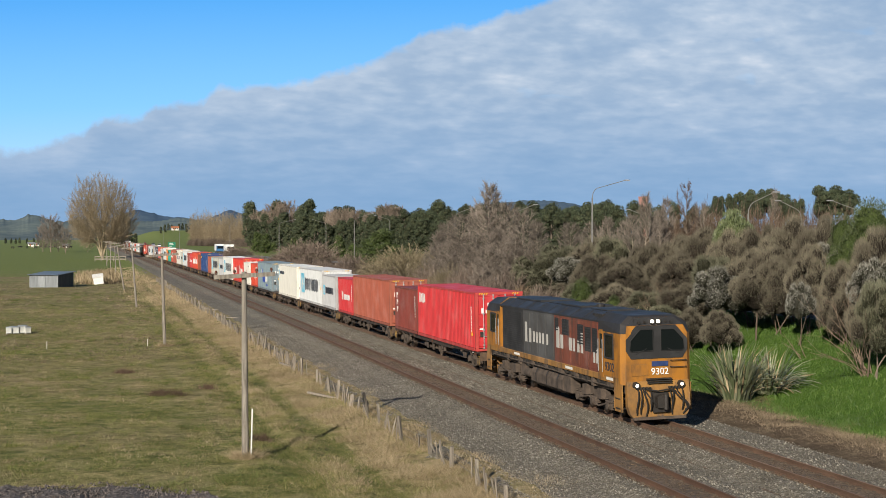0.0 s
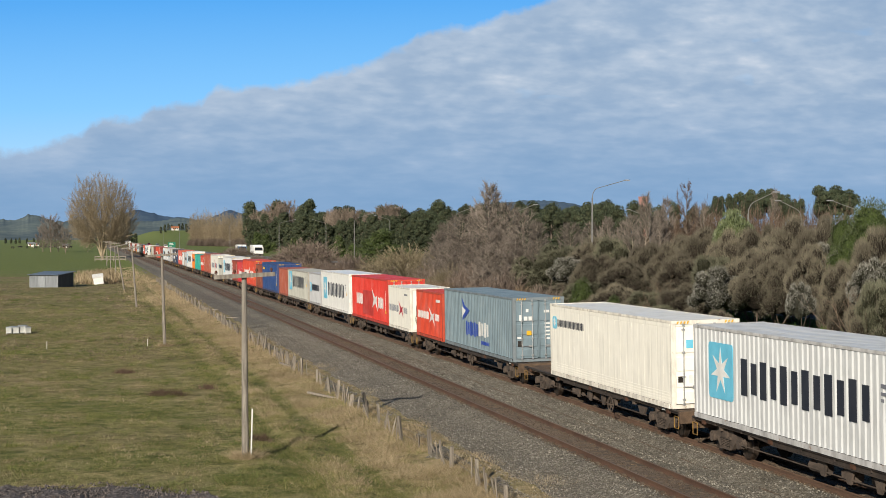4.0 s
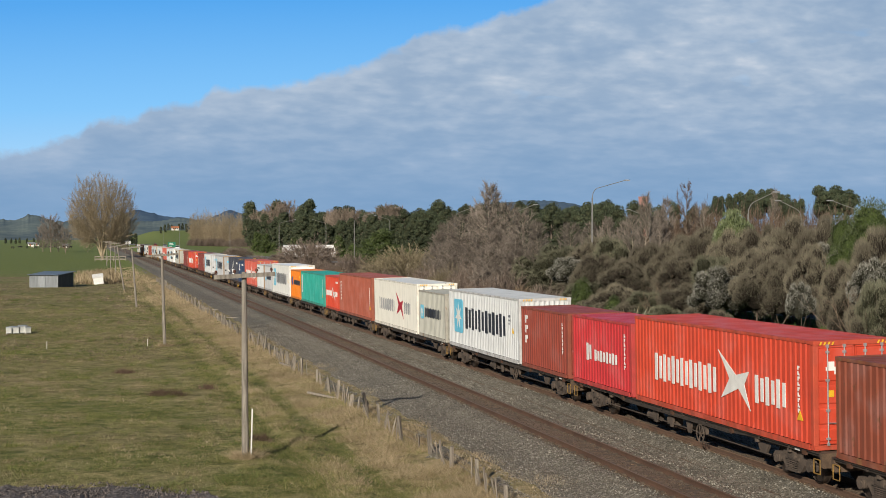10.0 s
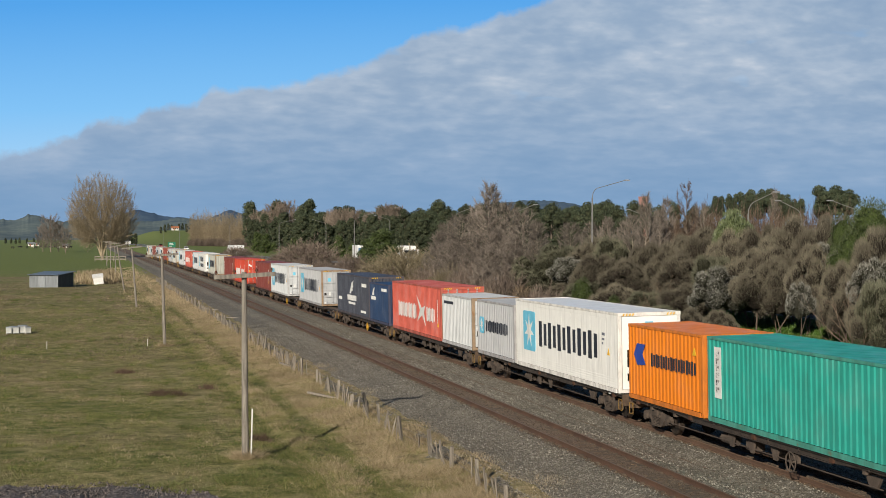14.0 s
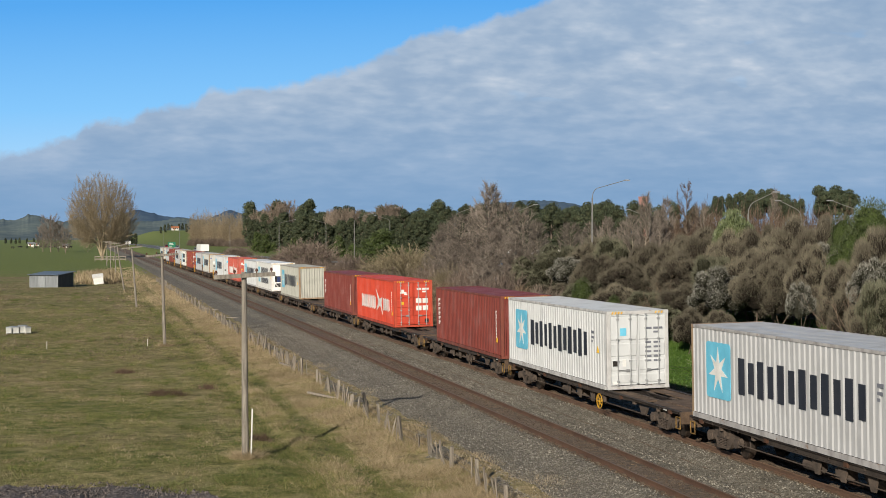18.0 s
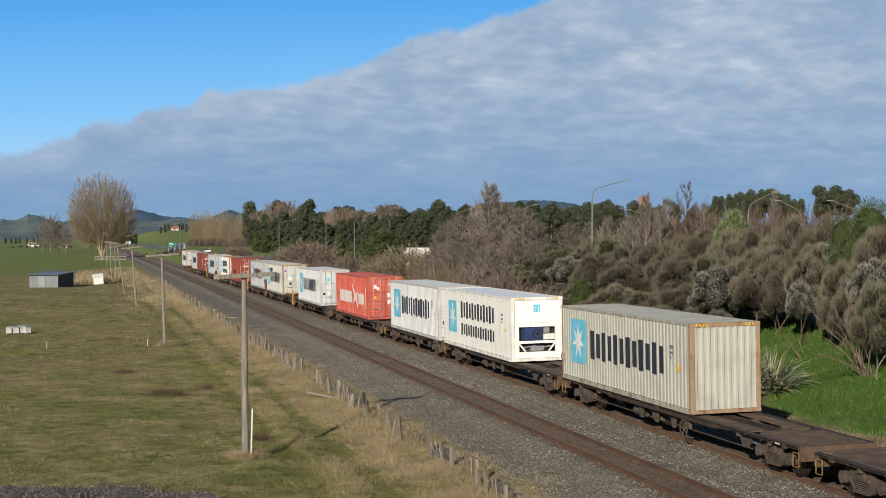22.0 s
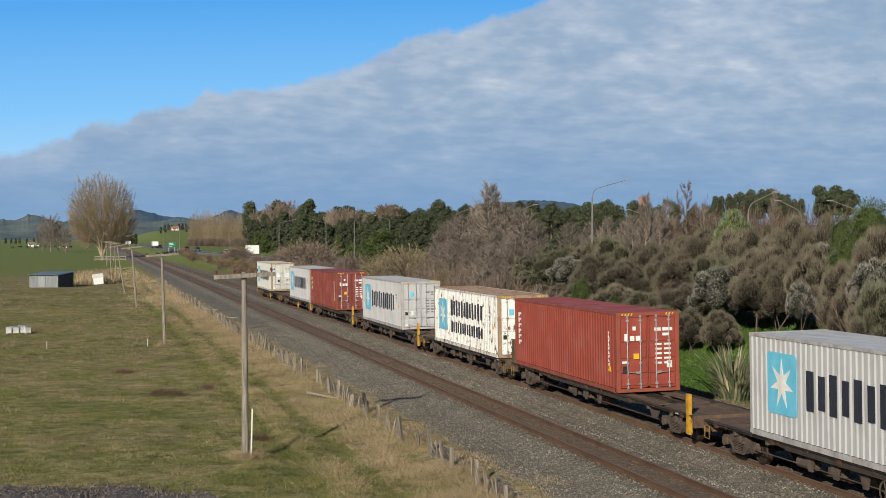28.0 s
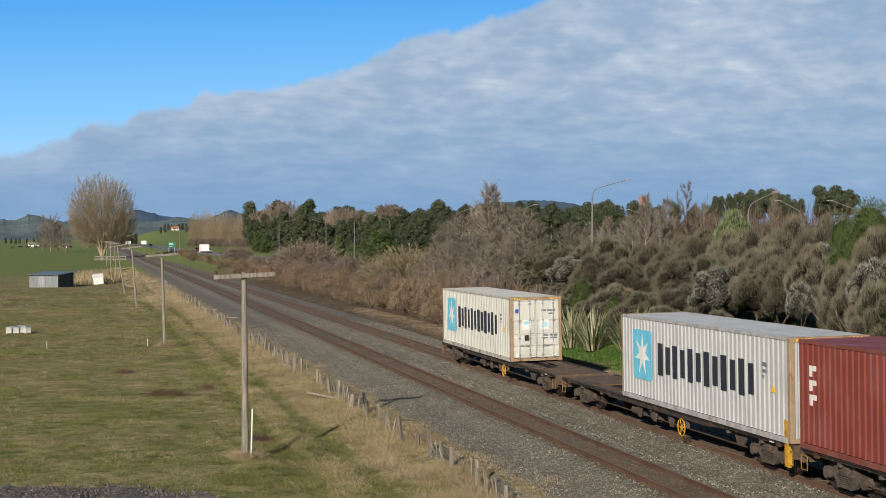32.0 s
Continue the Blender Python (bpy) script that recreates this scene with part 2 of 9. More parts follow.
def ground_material():
    m, nt, b = bare("grassland", 0.95)
    b.inputs["Specular IOR Level"].default_value = 0.1
    big = noise_at(nt, 0.09, 4)
    mid = noise_at(nt, 1.1, 6, rough=0.65)
    fine = noise_at(nt, 9.0, 4)
    f = sum_of(nt, sum_of(nt, mid, "MULTIPLY", 0.6), "ADD", sum_of(nt, fine, "MULTIPLY", 0.4))
    lush = ramp(nt, f, [(0.38, (0.068, 0.082, 0.022)), (0.49, (0.155, 0.166, 0.052)), (0.56, (0.24, 0.222, 0.088)), (0.64, (0.40, 0.33, 0.165))])
    dry = ramp(nt, f, [(0.30, (0.17, 0.13, 0.065)), (0.5, (0.31, 0.24, 0.135)), (0.7, (0.46, 0.375, 0.225))])
    green = ramp(nt, f, [(0.32, (0.035, 0.075, 0.012)), (0.5, (0.066, 0.125, 0.020)), (0.7, (0.115, 0.175, 0.042))])
    pos = nt.nodes.new("ShaderNodeNewGeometry")
    sep = nt.nodes.new("ShaderNodeSeparateXYZ")
    nt.links.new(pos.outputs["Position"], sep.inputs[0])
    x = sum_of(nt, sep.outputs[0], "ADD", sum_of(nt, sum_of(nt, noise_at(nt, 0.35, 4), "SUBTRACT", 0.5), "MULTIPLY", 7.0))
    strip = sum_of(nt, ramp(nt, sum_of(nt, x, "MULTIPLY", 0.02), [(0.135, 0.0), (0.19, 1.0)]), "MULTIPLY",
                   ramp(nt, sum_of(nt, x, "MULTIPLY", 0.02), [(0.52, 1.0), (0.56, 0.0)]))
    # rough pasture has dry patches too, most of them in a band across the middle of the paddock
    band = sum_of(nt, ramp(nt, sum_of(nt, sep.outputs[1], "MULTIPLY", 0.001), [(0.09, 0.0), (0.14, 1.0), (0.22, 1.0), (0.27, 0.0)]), "MULTIPLY", ramp(nt, noise_at(nt, 0.22, 5), [(0.44, 0.0), (0.66, 0.3)]))
    c = mix(nt, lush, dry, sum_of(nt, band, "MAXIMUM", sum_of(nt, ramp(nt, big, [(0.42, 0.0), (0.62, 0.70)]), "MAXIMUM", sum_of(nt, strip, "MULTIPLY", 0.9))))
    # and patches of fresher growth
    c = mix(nt, c, ramp(nt, f, [(0.36, (0.050, 0.068, 0.016)), (0.5, (0.12, 0.14, 0.038)), (0.62, (0.21, 0.205, 0.075))]), ramp(nt, noise_at(nt, 0.33, 4), [(0.50, 0.0), (0.68, 0.65)]))
    # tufts bleached by frost, and dark tufts that the stock leave
    c = mix(nt, c, (0.40, 0.335, 0.175), ramp(nt, noise_at(nt, 0.75, 6, rough=0.62), [(0.50, 0.0), (0.64, 0.50)]))
    c = mix(nt, c, (0.060, 0.068, 0.022), ramp(nt, noise_at(nt, 1.6, 5, (0.8, 1.0, 2.0), rough=0.6), [(0.53, 0.0), (0.66, 0.62)]))
    # short green grass in two wheel ruts
    rx = sum_of(nt, sep.outputs[0], "ADD", sum_of(nt, sum_of(nt, noise_at(nt, 0.25, 3), "SUBTRACT", 0.5), "MULTIPLY", 1.2))
    rut = sum_of(nt, sum_of(nt, sum_of(nt, sum_of(nt, rx, "SUBTRACT", 7.57), "ABSOLUTE", 0.0), "SUBTRACT", 0.93), "ABSOLUTE", 0.0)
    short = ramp(nt, f, [(0.36, (0.052, 0.064, 0.016)), (0.5, (0.115, 0.128, 0.036)), (0.62, (0.21, 0.195, 0.075))])
    c = mix(nt, c, short, ramp(nt, rut, [(0.22, 0.85), (0.52, 0.0)]))
    near = ramp(nt, sum_of(nt, sep.outputs[1], "MULTIPLY", 0.001), [(0.080, 1.0), (0.100, 0.0)])
    c = mix(nt, c, green, sum_of(nt, near, "MULTIPLY", ramp(nt, sum_of(nt, x, "MULTIPLY", 0.02), [(0.52, 0.0), (0.545, 1.0)])))
    litter = ramp(nt, f, [(0.32, (0.055, 0.040, 0.026)), (0.5, (0.12, 0.090, 0.060)), (0.68, (0.26, 0.20, 0.13))])
    side = sum_of(nt, ramp(nt, sum_of(nt, sep.outputs[0], "MULTIPLY", 0.02), [(0.40, 0.0), (0.42, 1.0)]), "MULTIPLY", sum_of(nt, sum_of(nt, 1.0, "SUBTRACT", near), "MAXIMUM", ramp(nt, sum_of(nt, x, "MULTIPLY", 0.02), [(0.515, 1.0), (0.54, 0.0)])))
    c = mix(nt, c, litter, side)
    # farther pasture is grazed short and greener
    far = ramp(nt, sum_of(nt, sep.outputs[1], "MULTIPLY", 0.001), [(0.23, 0.0), (0.30, 1.0)])
    c = mix(nt, c, ramp(nt, mid, [(0.3, (0.110, 0.150, 0.040)), (0.5, (0.155, 0.190, 0.058)), (0.7, (0.210, 0.232, 0.085))]), far)
    rush = sum_of(nt, ramp(nt, sum_of(nt, sep.outputs[1], "MULTIPLY", 0.001), [(0.20, 0.0), (0.23, 1.0), (0.27, 1.0), (0.34, 0.0)]), "MULTIPLY", ramp(nt, noise_at(nt, 0.06, 5, (0.5, 1.0, 1)), [(0.44, 0.0), (0.60, 0.8)]))
    c = mix(nt, c, ramp(nt, f, [(0.34, (0.13, 0.105, 0.055)), (0.6, (0.30, 0.235, 0.130))]), rush)
    nt.links.new(c, b.inputs["Base Color"])
    bump(nt, b, f, 0.9, 0.22)
    return m


GRASSLAND = ground_material()
xs = sorted({*[-x for x in steps(0, 3600, 1.2, 1.16)], *steps(0, 60, 0.8, 1.0), *steps(5.0, 13.0, 0.4, 1.0), *steps(60, 4200, 2.0, 1.16)})
ys = sorted({*[-y for y in steps(0, 720, 4, 1.3)], *steps(0, 28, 4, 1.0), *steps(28, 130, 0.8, 1.006), *steps(130, 4550, 1.7, 1.05)})
ground = tagged(new("ground", grid_mesh("ground", xs, ys, land, GRASSLAND)), "rough winter pasture with dry strips and a green bank", "ground", kind="structure")

# ---------------------------------------------------------------- ballast, sleepers, rails
def stone_material(name, a, bcol, c3, scale, relief=0.8):
    m, nt, b = bare(name, 0.95)
    v = nt.nodes.new("ShaderNodeTexVoronoi")
    v.inputs["Scale"].default_value = scale
    co = nt.nodes.new("ShaderNodeTexCoord")
    nt.links.new(co.outputs["Object"], v.inputs["Vector"])
    sep = nt.nodes.new("ShaderNodeSeparateColor")
    nt.links.new(v.outputs["Color"], sep.inputs[0])
    c = ramp(nt, sep.outputs[0], [(0.0, a), (0.55, bcol), (1.0, c3)])
    c = mix(nt, c, tuple(x * 0.55 for x in a), ramp(nt, noise_at(nt, 0.5, 4), [(0.42, 0.0), (0.7, 0.32)]))
    nt.links.new(c, b.inputs["Base Color"])
    bump(nt, b, v.outputs["Distance"], relief, 0.05)
    return m


BALLAST = stone_material("ballast_stone", (0.084, 0.072, 0.052), (0.155, 0.136, 0.102), (0.30, 0.275, 0.225), 16)
OILY = stone_material("rust_stained_ballast", (0.070, 0.048, 0.031), (0.136, 0.095, 0.062), (0.22, 0.165, 0.113), 15)


def bed_z(x, y):
    """Top of the ballast: shoulders, cribs between the rails, a dip between the tracks."""
    z = -0.34 + 0.012 * noise.noise((x * 3, y * 3, 0))
    z -= 0.12 * (1 - smooth(11.6, 13.2, x)) + 0.14 * smooth(21.8, 24.6, x)
    z -= 0.42 * (1 - smooth(10.6, 11.7, x + 0.55 * noise.noise((x * 0.3, y * 0.35, 11)) + 0.25 * noise.noise((x, y * 1.2, 4))))
    for c in (near_x(y), TRACK_X):
        d = abs(x - c)
        z += 0.15 * (1 - smooth(1.3, 1.9, d)) + 0.055 * smooth(0.68, 0.86, d) * (1 - smooth(1.15, 1.5, d))
    return z


ballast = tagged(new("ballast", grid_mesh("ballast", steps(10.4, 24.6, 0.22, 1.0), sorted({*steps(-60, 24, 4, 1.0), *steps(24, 120, 0.5, 1.004), *steps(120, 1900, 0.8, 1.05)}), bed_z, BALLAST)),
                 "grey crushed-stone ballast under two tracks", "ballast", kind="structure")


def track_bed(name, line, edge):
    """Stained stone between the rails, and edge metres out on both sides."""
    s = Shape()
    yy = steps(-60, 1900, 2, 1.02)
    cols = [-edge, -0.66, -0.45, 0.45, 0.66, edge]
    n = len(cols)
    for y in yy:
        c = line(y)
        for d in cols:
            x = c + d + (0.16 * noise.noise((y * 0.8, d, 2)) if abs(d) == edge else 0)
            s.v.append((x, y, (-0.149 if abs(d) < 0.5 else -0.165) if abs(d) < edge else bed_z(x, y) + (0.012 if edge > 1 else -0.012)))
    s.f = [(j * n + i, j * n + i + 1, (j + 1) * n + i + 1, (j + 1) * n + i) for j in range(len(yy) - 1) for i in range(n - 1)]
    tagged(new(name, s.mesh(name, OILY, True)), "rust-stained stone between the rails", "ballast", kind="structure")


track_bed("track_bed", near_x, 0.86)
track_bed("track_bed", lambda y: TRACK_X, 1.75)


def railway(label, line, steel, worn):
    """Two rails with worn tops, and sleepers with fastenings."""
    t = thing("railway_track", label, "railway track", kind="structure")
    for side in (-1, 1):
        s, top = Shape(), Shape()
        marks = (-60, 20, 40, 60, 80, 105, 130, 160, 200, 250, 310, 400, 550, 800, 1200, 1900)
        for y0, y1 in zip(marks, marks[1:]):
            x0, x1 = line(y0) + side * 0.57, line(y1) + side * 0.57
            prof = [(-0.065, -0.158), (0.065, -0.158), (0.065, -0.148), (0.012, -0.125), (0.01, -0.045), (0.035, -0.035), (0.035, -0.006), (-0.035, -0.006), (-0.035, -0.035), (-0.01, -0.045), (-0.012, -0.125), (-0.065, -0.148)]
            n = len(prof)
            s.add([(x0 + a, y0, z) for a, z in prof] + [(x1 + a, y1, z) for a, z in prof], [(i, i + n, (i + 1) % n + n, (i + 1) % n) for i in range(n)])
            top.add([(x0 - 0.028, y0, -0.006), (x0 + 0.028, y0, -0.006), (x1 + 0.028, y1, -0.006), (x1 - 0.028, y1, -0.006),
                     (x0 - 0.024, y0, 0), (x0 + 0.024, y0, 0), (x1 + 0.024, y1, 0), (x1 - 0.024, y1, 0)], [(4, 5, 6, 7), (0, 4, 7, 3), (5, 1, 2, 6)])
        r = part("rail", s, steel, t, "rusty steel rail")
        part("rail_top", top, worn, r, "worn rail top")
    return t


tracks = [railway("rusty steel track on ballast, unused", near_x, DULL_RAIL, DULL_TOP), railway("rusty steel track that carries the train", lambda y: TRACK_X, RAIL, RAIL_TOP)]

# ---------------------------------------------------------------- containers
CW = 2.438
PAINTS = (
    ("crimson", (0.50, 0.035, 0.040), 0.10, 0.10, 0.42), ("maroon", (0.195, 0.040, 0.030), 0.15, 0.08, 0.5),
    ("brick", (0.34, 0.088, 0.052), 0.22, 0.10, 0.55), ("scarlet", (0.58, 0.040, 0.026), 0.14, 0.10, 0.45),
    ("faded_red", (0.53, 0.105, 0.072), 0.34, 0.18, 0.55), ("vermilion", (0.54, 0.058, 0.026), 0.16, 0.10, 0.5),
    ("grey", (0.44, 0.45, 0.46), 0.16, 0.10, 0.5), ("pale_grey", (0.58, 0.60, 0.605), 0.14, 0.10, 0.45),
    ("dull_grey", (0.42, 0.42, 0.37), 0.34, 0.12, 0.55), ("cream_grey", (0.53, 0.53, 0.485), 0.42, 0.12, 0.55), ("rusty_post", (0.35, 0.255, 0.165), 0.90, 0.16, 0.7),
    ("white", (0.90, 0.895, 0.85), 0.12, 0.05, 0.4), ("cream", (0.90, 0.875, 0.78), 0.18, 0.05, 0.45),
    ("rusty_white", (0.76, 0.755, 0.72), 0.88, 0.10, 0.55), ("rusted_roof", (0.36, 0.25, 0.17), 0.95, 0.18, 0.75), ("slate", (0.185, 0.25, 0.285), 0.10, 0.08, 0.45),
    ("navy", (0.018, 0.056, 0.185), 0.10, 0.06, 0.45), ("deep_blue", (0.018, 0.045, 0.11), 0.12, 0.06, 0.5),
    ("charcoal", (0.05, 0.056, 0.076), 0.10, 0.06, 0.5), ("rust", (0.22, 0.052, 0.026), 0.75, 0.12, 0.65),
    ("teal", (0.024, 0.33, 0.265), 0.16, 0.08, 0.45), ("orange", (0.72, 0.20, 0.012), 0.10, 0.05, 0.42),
    ("red_brown", (0.27, 0.052, 0.033), 0.14, 0.07, 0.5))
PAINT = {k: steel_paint("paint_" + k, c, r, fd, ro, soot=0.2 if max(c) < 0.4 else 0.08) for k, c, r, fd, ro in PAINTS}
# frames and corners are more knocked and rusty than the walls
EDGE = {k: steel_paint("edge_" + k, tuple(0.82 * v + 0.18 * w for v, w in zip(c, (0.20, 0.105, 0.05))), min(0.95, r + 0.45), fd, 0.65, (0.23, 0.105, 0.04), 0.5) for k, c, r, fd, ro in PAINTS}

MARK_BLUE = surface("sky_blue_panel", (0.11, 0.44, 0.62), (0.17, 0.55, 0.74), 2, 0.5)
MARK_DARK = surface("dark_navy_marking", (0.012, 0.016, 0.028), (0.03, 0.034, 0.046), 2, 0.55)
MARK_GREY = surface("grey_marking", (0.13, 0.14, 0.17), (0.2, 0.21, 0.24), 2, 0.55)
MARK_RED = surface("red_marking", (0.36, 0.012, 0.028), (0.46, 0.02, 0.04), 2, 0.5)
MARK_WHITE = surface("white_marking", (0.60, 0.60, 0.58), (0.80, 0.80, 0.77), 2, 0.55)
MARK_YELLOW = surface("yellow_marking", (0.62, 0.36, 0.02), (0.78, 0.48, 0.03), 2, 0.5)
MARK_BLUE2 = surface("blue_marking", (0.02, 0.05, 0.30), (0.03, 0.08, 0.40), 2, 0.5)
RECESS_BLACK = plain("recess_black", (0.03, 0.03, 0.03), 0.7)
UNIT_BLUE = surface("cooling_unit_blue", (0.015, 0.03, 0.10), (0.03, 0.055, 0.16), 5, 0.5)

MESHES = {}


def once(key, fn):
    """Alike parts share one mesh."""
    if key not in MESHES:
        MESHES[key] = fn()
    return MESHES[key]


def corrugated(length, z0, z1, depth, pitch, out):
    """A wall of trapezoid ribs along y, proud towards out (-1 or 1), with its face at x = 0."""
    n = max(2, int(length / pitch))
    p = length / n
    prof = []
    for i in range(n):
        y = i * p
        prof += [(y, 0.0), (y + p * 0.28, 0.0), (y + p * 0.45, -depth), (y + p * 0.83, -depth)]
    prof.append((length, 0.0))
    s = Shape()
    for y, d in prof:
        s.v += [(out * d, y, z0), (out * d, y, z1)]
    m = len(prof)
    s.f = [((2 * i, 2 * i + 1, 2 * i + 3, 2 * i + 2) if out < 0 else (2 * i, 2 * i + 2, 2 * i + 3, 2 * i + 1)) for i in range(m - 1)]
    # inner skin, so that the wall has thickness
    k = len(s.v)
    s.v += [(-out * 0.05, 0, z0), (-out * 0.05, 0, z1), (-out * 0.05, length, z0), (-out * 0.05, length, z1)]
    s.f += [(k, k + 2, k + 3, k + 1), (0, k, k + 1, 1), (2 * m - 2, 2 * m - 1, k + 3, k + 2)]
    return s


def side_mesh(paint, L, H, style, out):
    z0, z1 = 0.15, H - 0.10
    if style == "corrugated":
        s = corrugated(L - 0.30, z0, z1, 0.030, 0.275, out)
    else:
        # insulated box: flat skin with shallow panels and long low ribs at its foot
        s = Shape()
        n = round((L - 0.3) / 0.55)
        p = (L - 0.3) / n
        for i in range(n):
            a, b = i * p, (i + 1) * p
            s.box(*sorted((0.0, -out * 0.05)), a + 0.005, b - 0.005, 0.55, z1 - 0.16)
        s.box(*sorted((-out * 0.005, -out * 0.05)), 0, L - 0.3, z0, z1)
        for z in (0.2, 0.29, 0.38, 0.47):
            s.box(*sorted((out * 0.006, -out * 0.03)), 0, L - 0.3, z, z + 0.045)
        s.box(*sorted((out * 0.008, -out * 0.03)), 0, L - 0.3, z1 - 0.13, z1)
    return s.mesh("side_wall", PAINT[paint])


def roof_mesh(paint, L, H, style):
    s = Shape()
    n = round((L - 0.3) / (0.42 if style == "corrugated" else 1.2))
    p = (L - 0.3) / n
    for i in range(n):
        y = 0.15 + i * p
        hgt = 0.014 if style == "corrugated" else 0.006
        for a, b, z in ((0, 0.5, 0.0), (0.5, 0.62, None), (0.62, 0.88, hgt), (0.88, 1, None)):
            za, zb = (z, z) if z is not None else ((0, hgt) if a == 0.5 else (hgt, 0))
            w = CW / 2 - 0.05
            s.add([(-w, y + a * p, H - 0.022 + za), (w, y + a * p, H - 0.022 + za), (w, y + b * p, H - 0.022 + zb), (-w, y + b * p, H - 0.022 + zb)], [(0, 1, 2, 3)])
    s.box(-CW / 2 + 0.05, CW / 2 - 0.05, 0.12, L - 0.12, H - 0.10, H - 0.024)
    return s.mesh("roof", PAINT[paint])


def end_mesh(paint, H):
    s = Shape()
    n = 9
    p = (CW - 0.32) / n
    prof = []
    for i in range(n):
        x = -CW / 2 + 0.16 + i * p
        prof += [(x, 0.02), (x + p * 0.3, 0.02), (x + p * 0.45, 0.06), (x + p * 0.85, 0.06)]
    prof += [(CW / 2 - 0.16, 0.02), (CW / 2 - 0.16, 0.10), (-CW / 2 + 0.16, 0.10)]
    s.plate(prof, 0.13, H - 0.13)
    return s.mesh("end_wall", PAINT[paint])


def door_mesh(paint, H):
    """One leaf, with its hinge edge at x = 0 and reaching to x = 1.1."""
    s = Shape()
    w, z0, z1 = 1.10, 0.16, H - 0.14
    s.box(0, w, 0.045, 0.09, z0, z1)
    s.box(0, 0.045, 0.012, 0.05, z0, z1)
    s.box(w - 0.045, w, 0.012, 0.05, z0, z1)
    s.box(0, w, 0.012, 0.05, z0, z0 + 0.045)
    s.box(0, w, 0.012, 0.05, z1 - 0.045, z1)
    return s.mesh("door", PAINT[paint])


def panel_mesh(paint, H, i):
    """One of the four pressed panels of a door leaf, from the foot up."""
    z0, z1 = 0.16, H - 0.14
    edges = [z0, z0 + 0.46, z0 + 1.0, z0 + 1.6, z1]
    a, b = edges[i], edges[i + 1]
    return Shape().slab([(0.047, a + 0.05), (0.02, a + 0.09), (0.02, b - 0.09), (0.047, b - 0.05)], 0.06, 1.04).mesh("panel", PAINT[paint])


def bar_mesh(H):
    s = Shape()
    s.tube((0, -0.012, 0.13), (0, -0.012, H - 0.10), 0.019, n=8)
    for z in (0.30, 1.05, 1.85, H - 0.3):
        s.box(-0.05, 0.05, -0.03, 0.02, z - 0.03, z + 0.03)
    s.box(-0.035, 0.035, -0.035, 0.015, 0.12, 0.2)
    s.box(-0.035, 0.035, -0.035, 0.015, H - 0.18, H - 0.1)
    return s.mesh("locking_bar", ZINC)


def handle_mesh():
    s = Shape()
    s.tube((0, -0.035, 0.72), (0.42, -0.035, 0.70), 0.014, n=6)
    s.box(0.30, 0.46, -0.03, 0.03, 0.66, 0.75)
    return s.mesh("handle", ZINC)


def post_mesh(paint, H):
    s = Shape()
    s.plate([(-0.075, 0.02), (-0.06, 0.0), (0.06, 0.0), (0.075, 0.02), (0.075, 0.15), (-0.075, 0.15)], 0.12, H - 0.12)
    return s.mesh("corner_post", EDGE[paint])


def casting_mesh(paint):
    s = Shape()
    s.box(-0.09, 0.09, 0, 0.178, 0, 0.118, 0.012)
    s.tube((0, -0.003, 0.06), (0, 0.01, 0.06), 0.034, n=10)
    return s.mesh("corner_casting", EDGE[paint])


def rail_mesh(paint, L, kind):
    s = Shape()
    if kind == "side_low":
        s.prism([(-0.06, 0.0), (0.02, 0.0), (0.02, 0.02), (-0.03, 0.03), (-0.03, 0.15), (-0.06, 0.15)], 0.17, L - 0.17)
    elif kind == "side_top":
        s.box(-0.03, 0.03, 0.17, L - 0.17, -0.09, 0.0, 0.008)
    else:
        s.box(-CW / 2 + 0.09, CW / 2 - 0.09, 0.015, 0.13, 0.0, 0.13)
    return s.mesh("frame_rail", EDGE[paint])


def blocks(s, a0, a1, z0, z1, n, L, gap=0.2, thick=0.31):
    """A word as plain upright bars, a broad and a narrow one for each sign. a runs from the rear end forwards."""
    w = (a1 - a0) / n
    for i in range(n):
        p, q = a0 + i * w, a0 + (i + 1) * w - gap * w
        t = (q - p) * thick
        hh = z1 - z0
        for u0, u1, v0, v1 in ((p, p + t * 1.25, z0, z1), (q - t * 1.1, q, z0 + 0.08 * hh, z1 - 0.08 * hh)):
            s.box(-CW / 2 - 0.012, -CW / 2 + 0.004, L - u1, L - u0, v0, v1)
    return s


def poly_mark(pts, L, lift=0.012):
    """A flat shape on the near wall, from (a, z) points."""
    return Shape().slab([(L - a, z) for a, z in pts], -CW / 2 - lift, -CW / 2 + 0.004)


def star_pts(ca, cz, r, k=7):
    out = []
    for i in range(2 * k):
        q = math.pi / 2 + math.pi * i / k
        e = r if i % 2 == 0 else r * 0.36
        out.append((ca - e * 0.92 * math.cos(q), cz + e * math.sin(q)))
    return out


def rounded(a0, a1, z0, z1, r):
    out = []
    for ca, cz, q0 in ((a1 - r, z1 - r, 0), (a0 + r, z1 - r, 90), (a0 + r, z0 + r, 180), (a1 - r, z0 + r, 270)):
        for i in range(5):
            q = radians(q0 + 22.5 * i)
            out.append((ca + r * math.cos(q), cz + r * math.sin(q)))
    return out


# painted markings, by kind: rows of (part name, material, shape maker)
def star_panel(a0, a1, z0, z1):
    return [("emblem_panel", MARK_BLUE, lambda L: poly_mark(rounded(a0, a1, z0, z1, 0.12), L)),
            ("emblem_star", MARK_WHITE, lambda L: poly_mark(star_pts((a0 + a1) / 2, (z0 + z1) / 2, (a1 - a0) * 0.44), L, 0.018))]


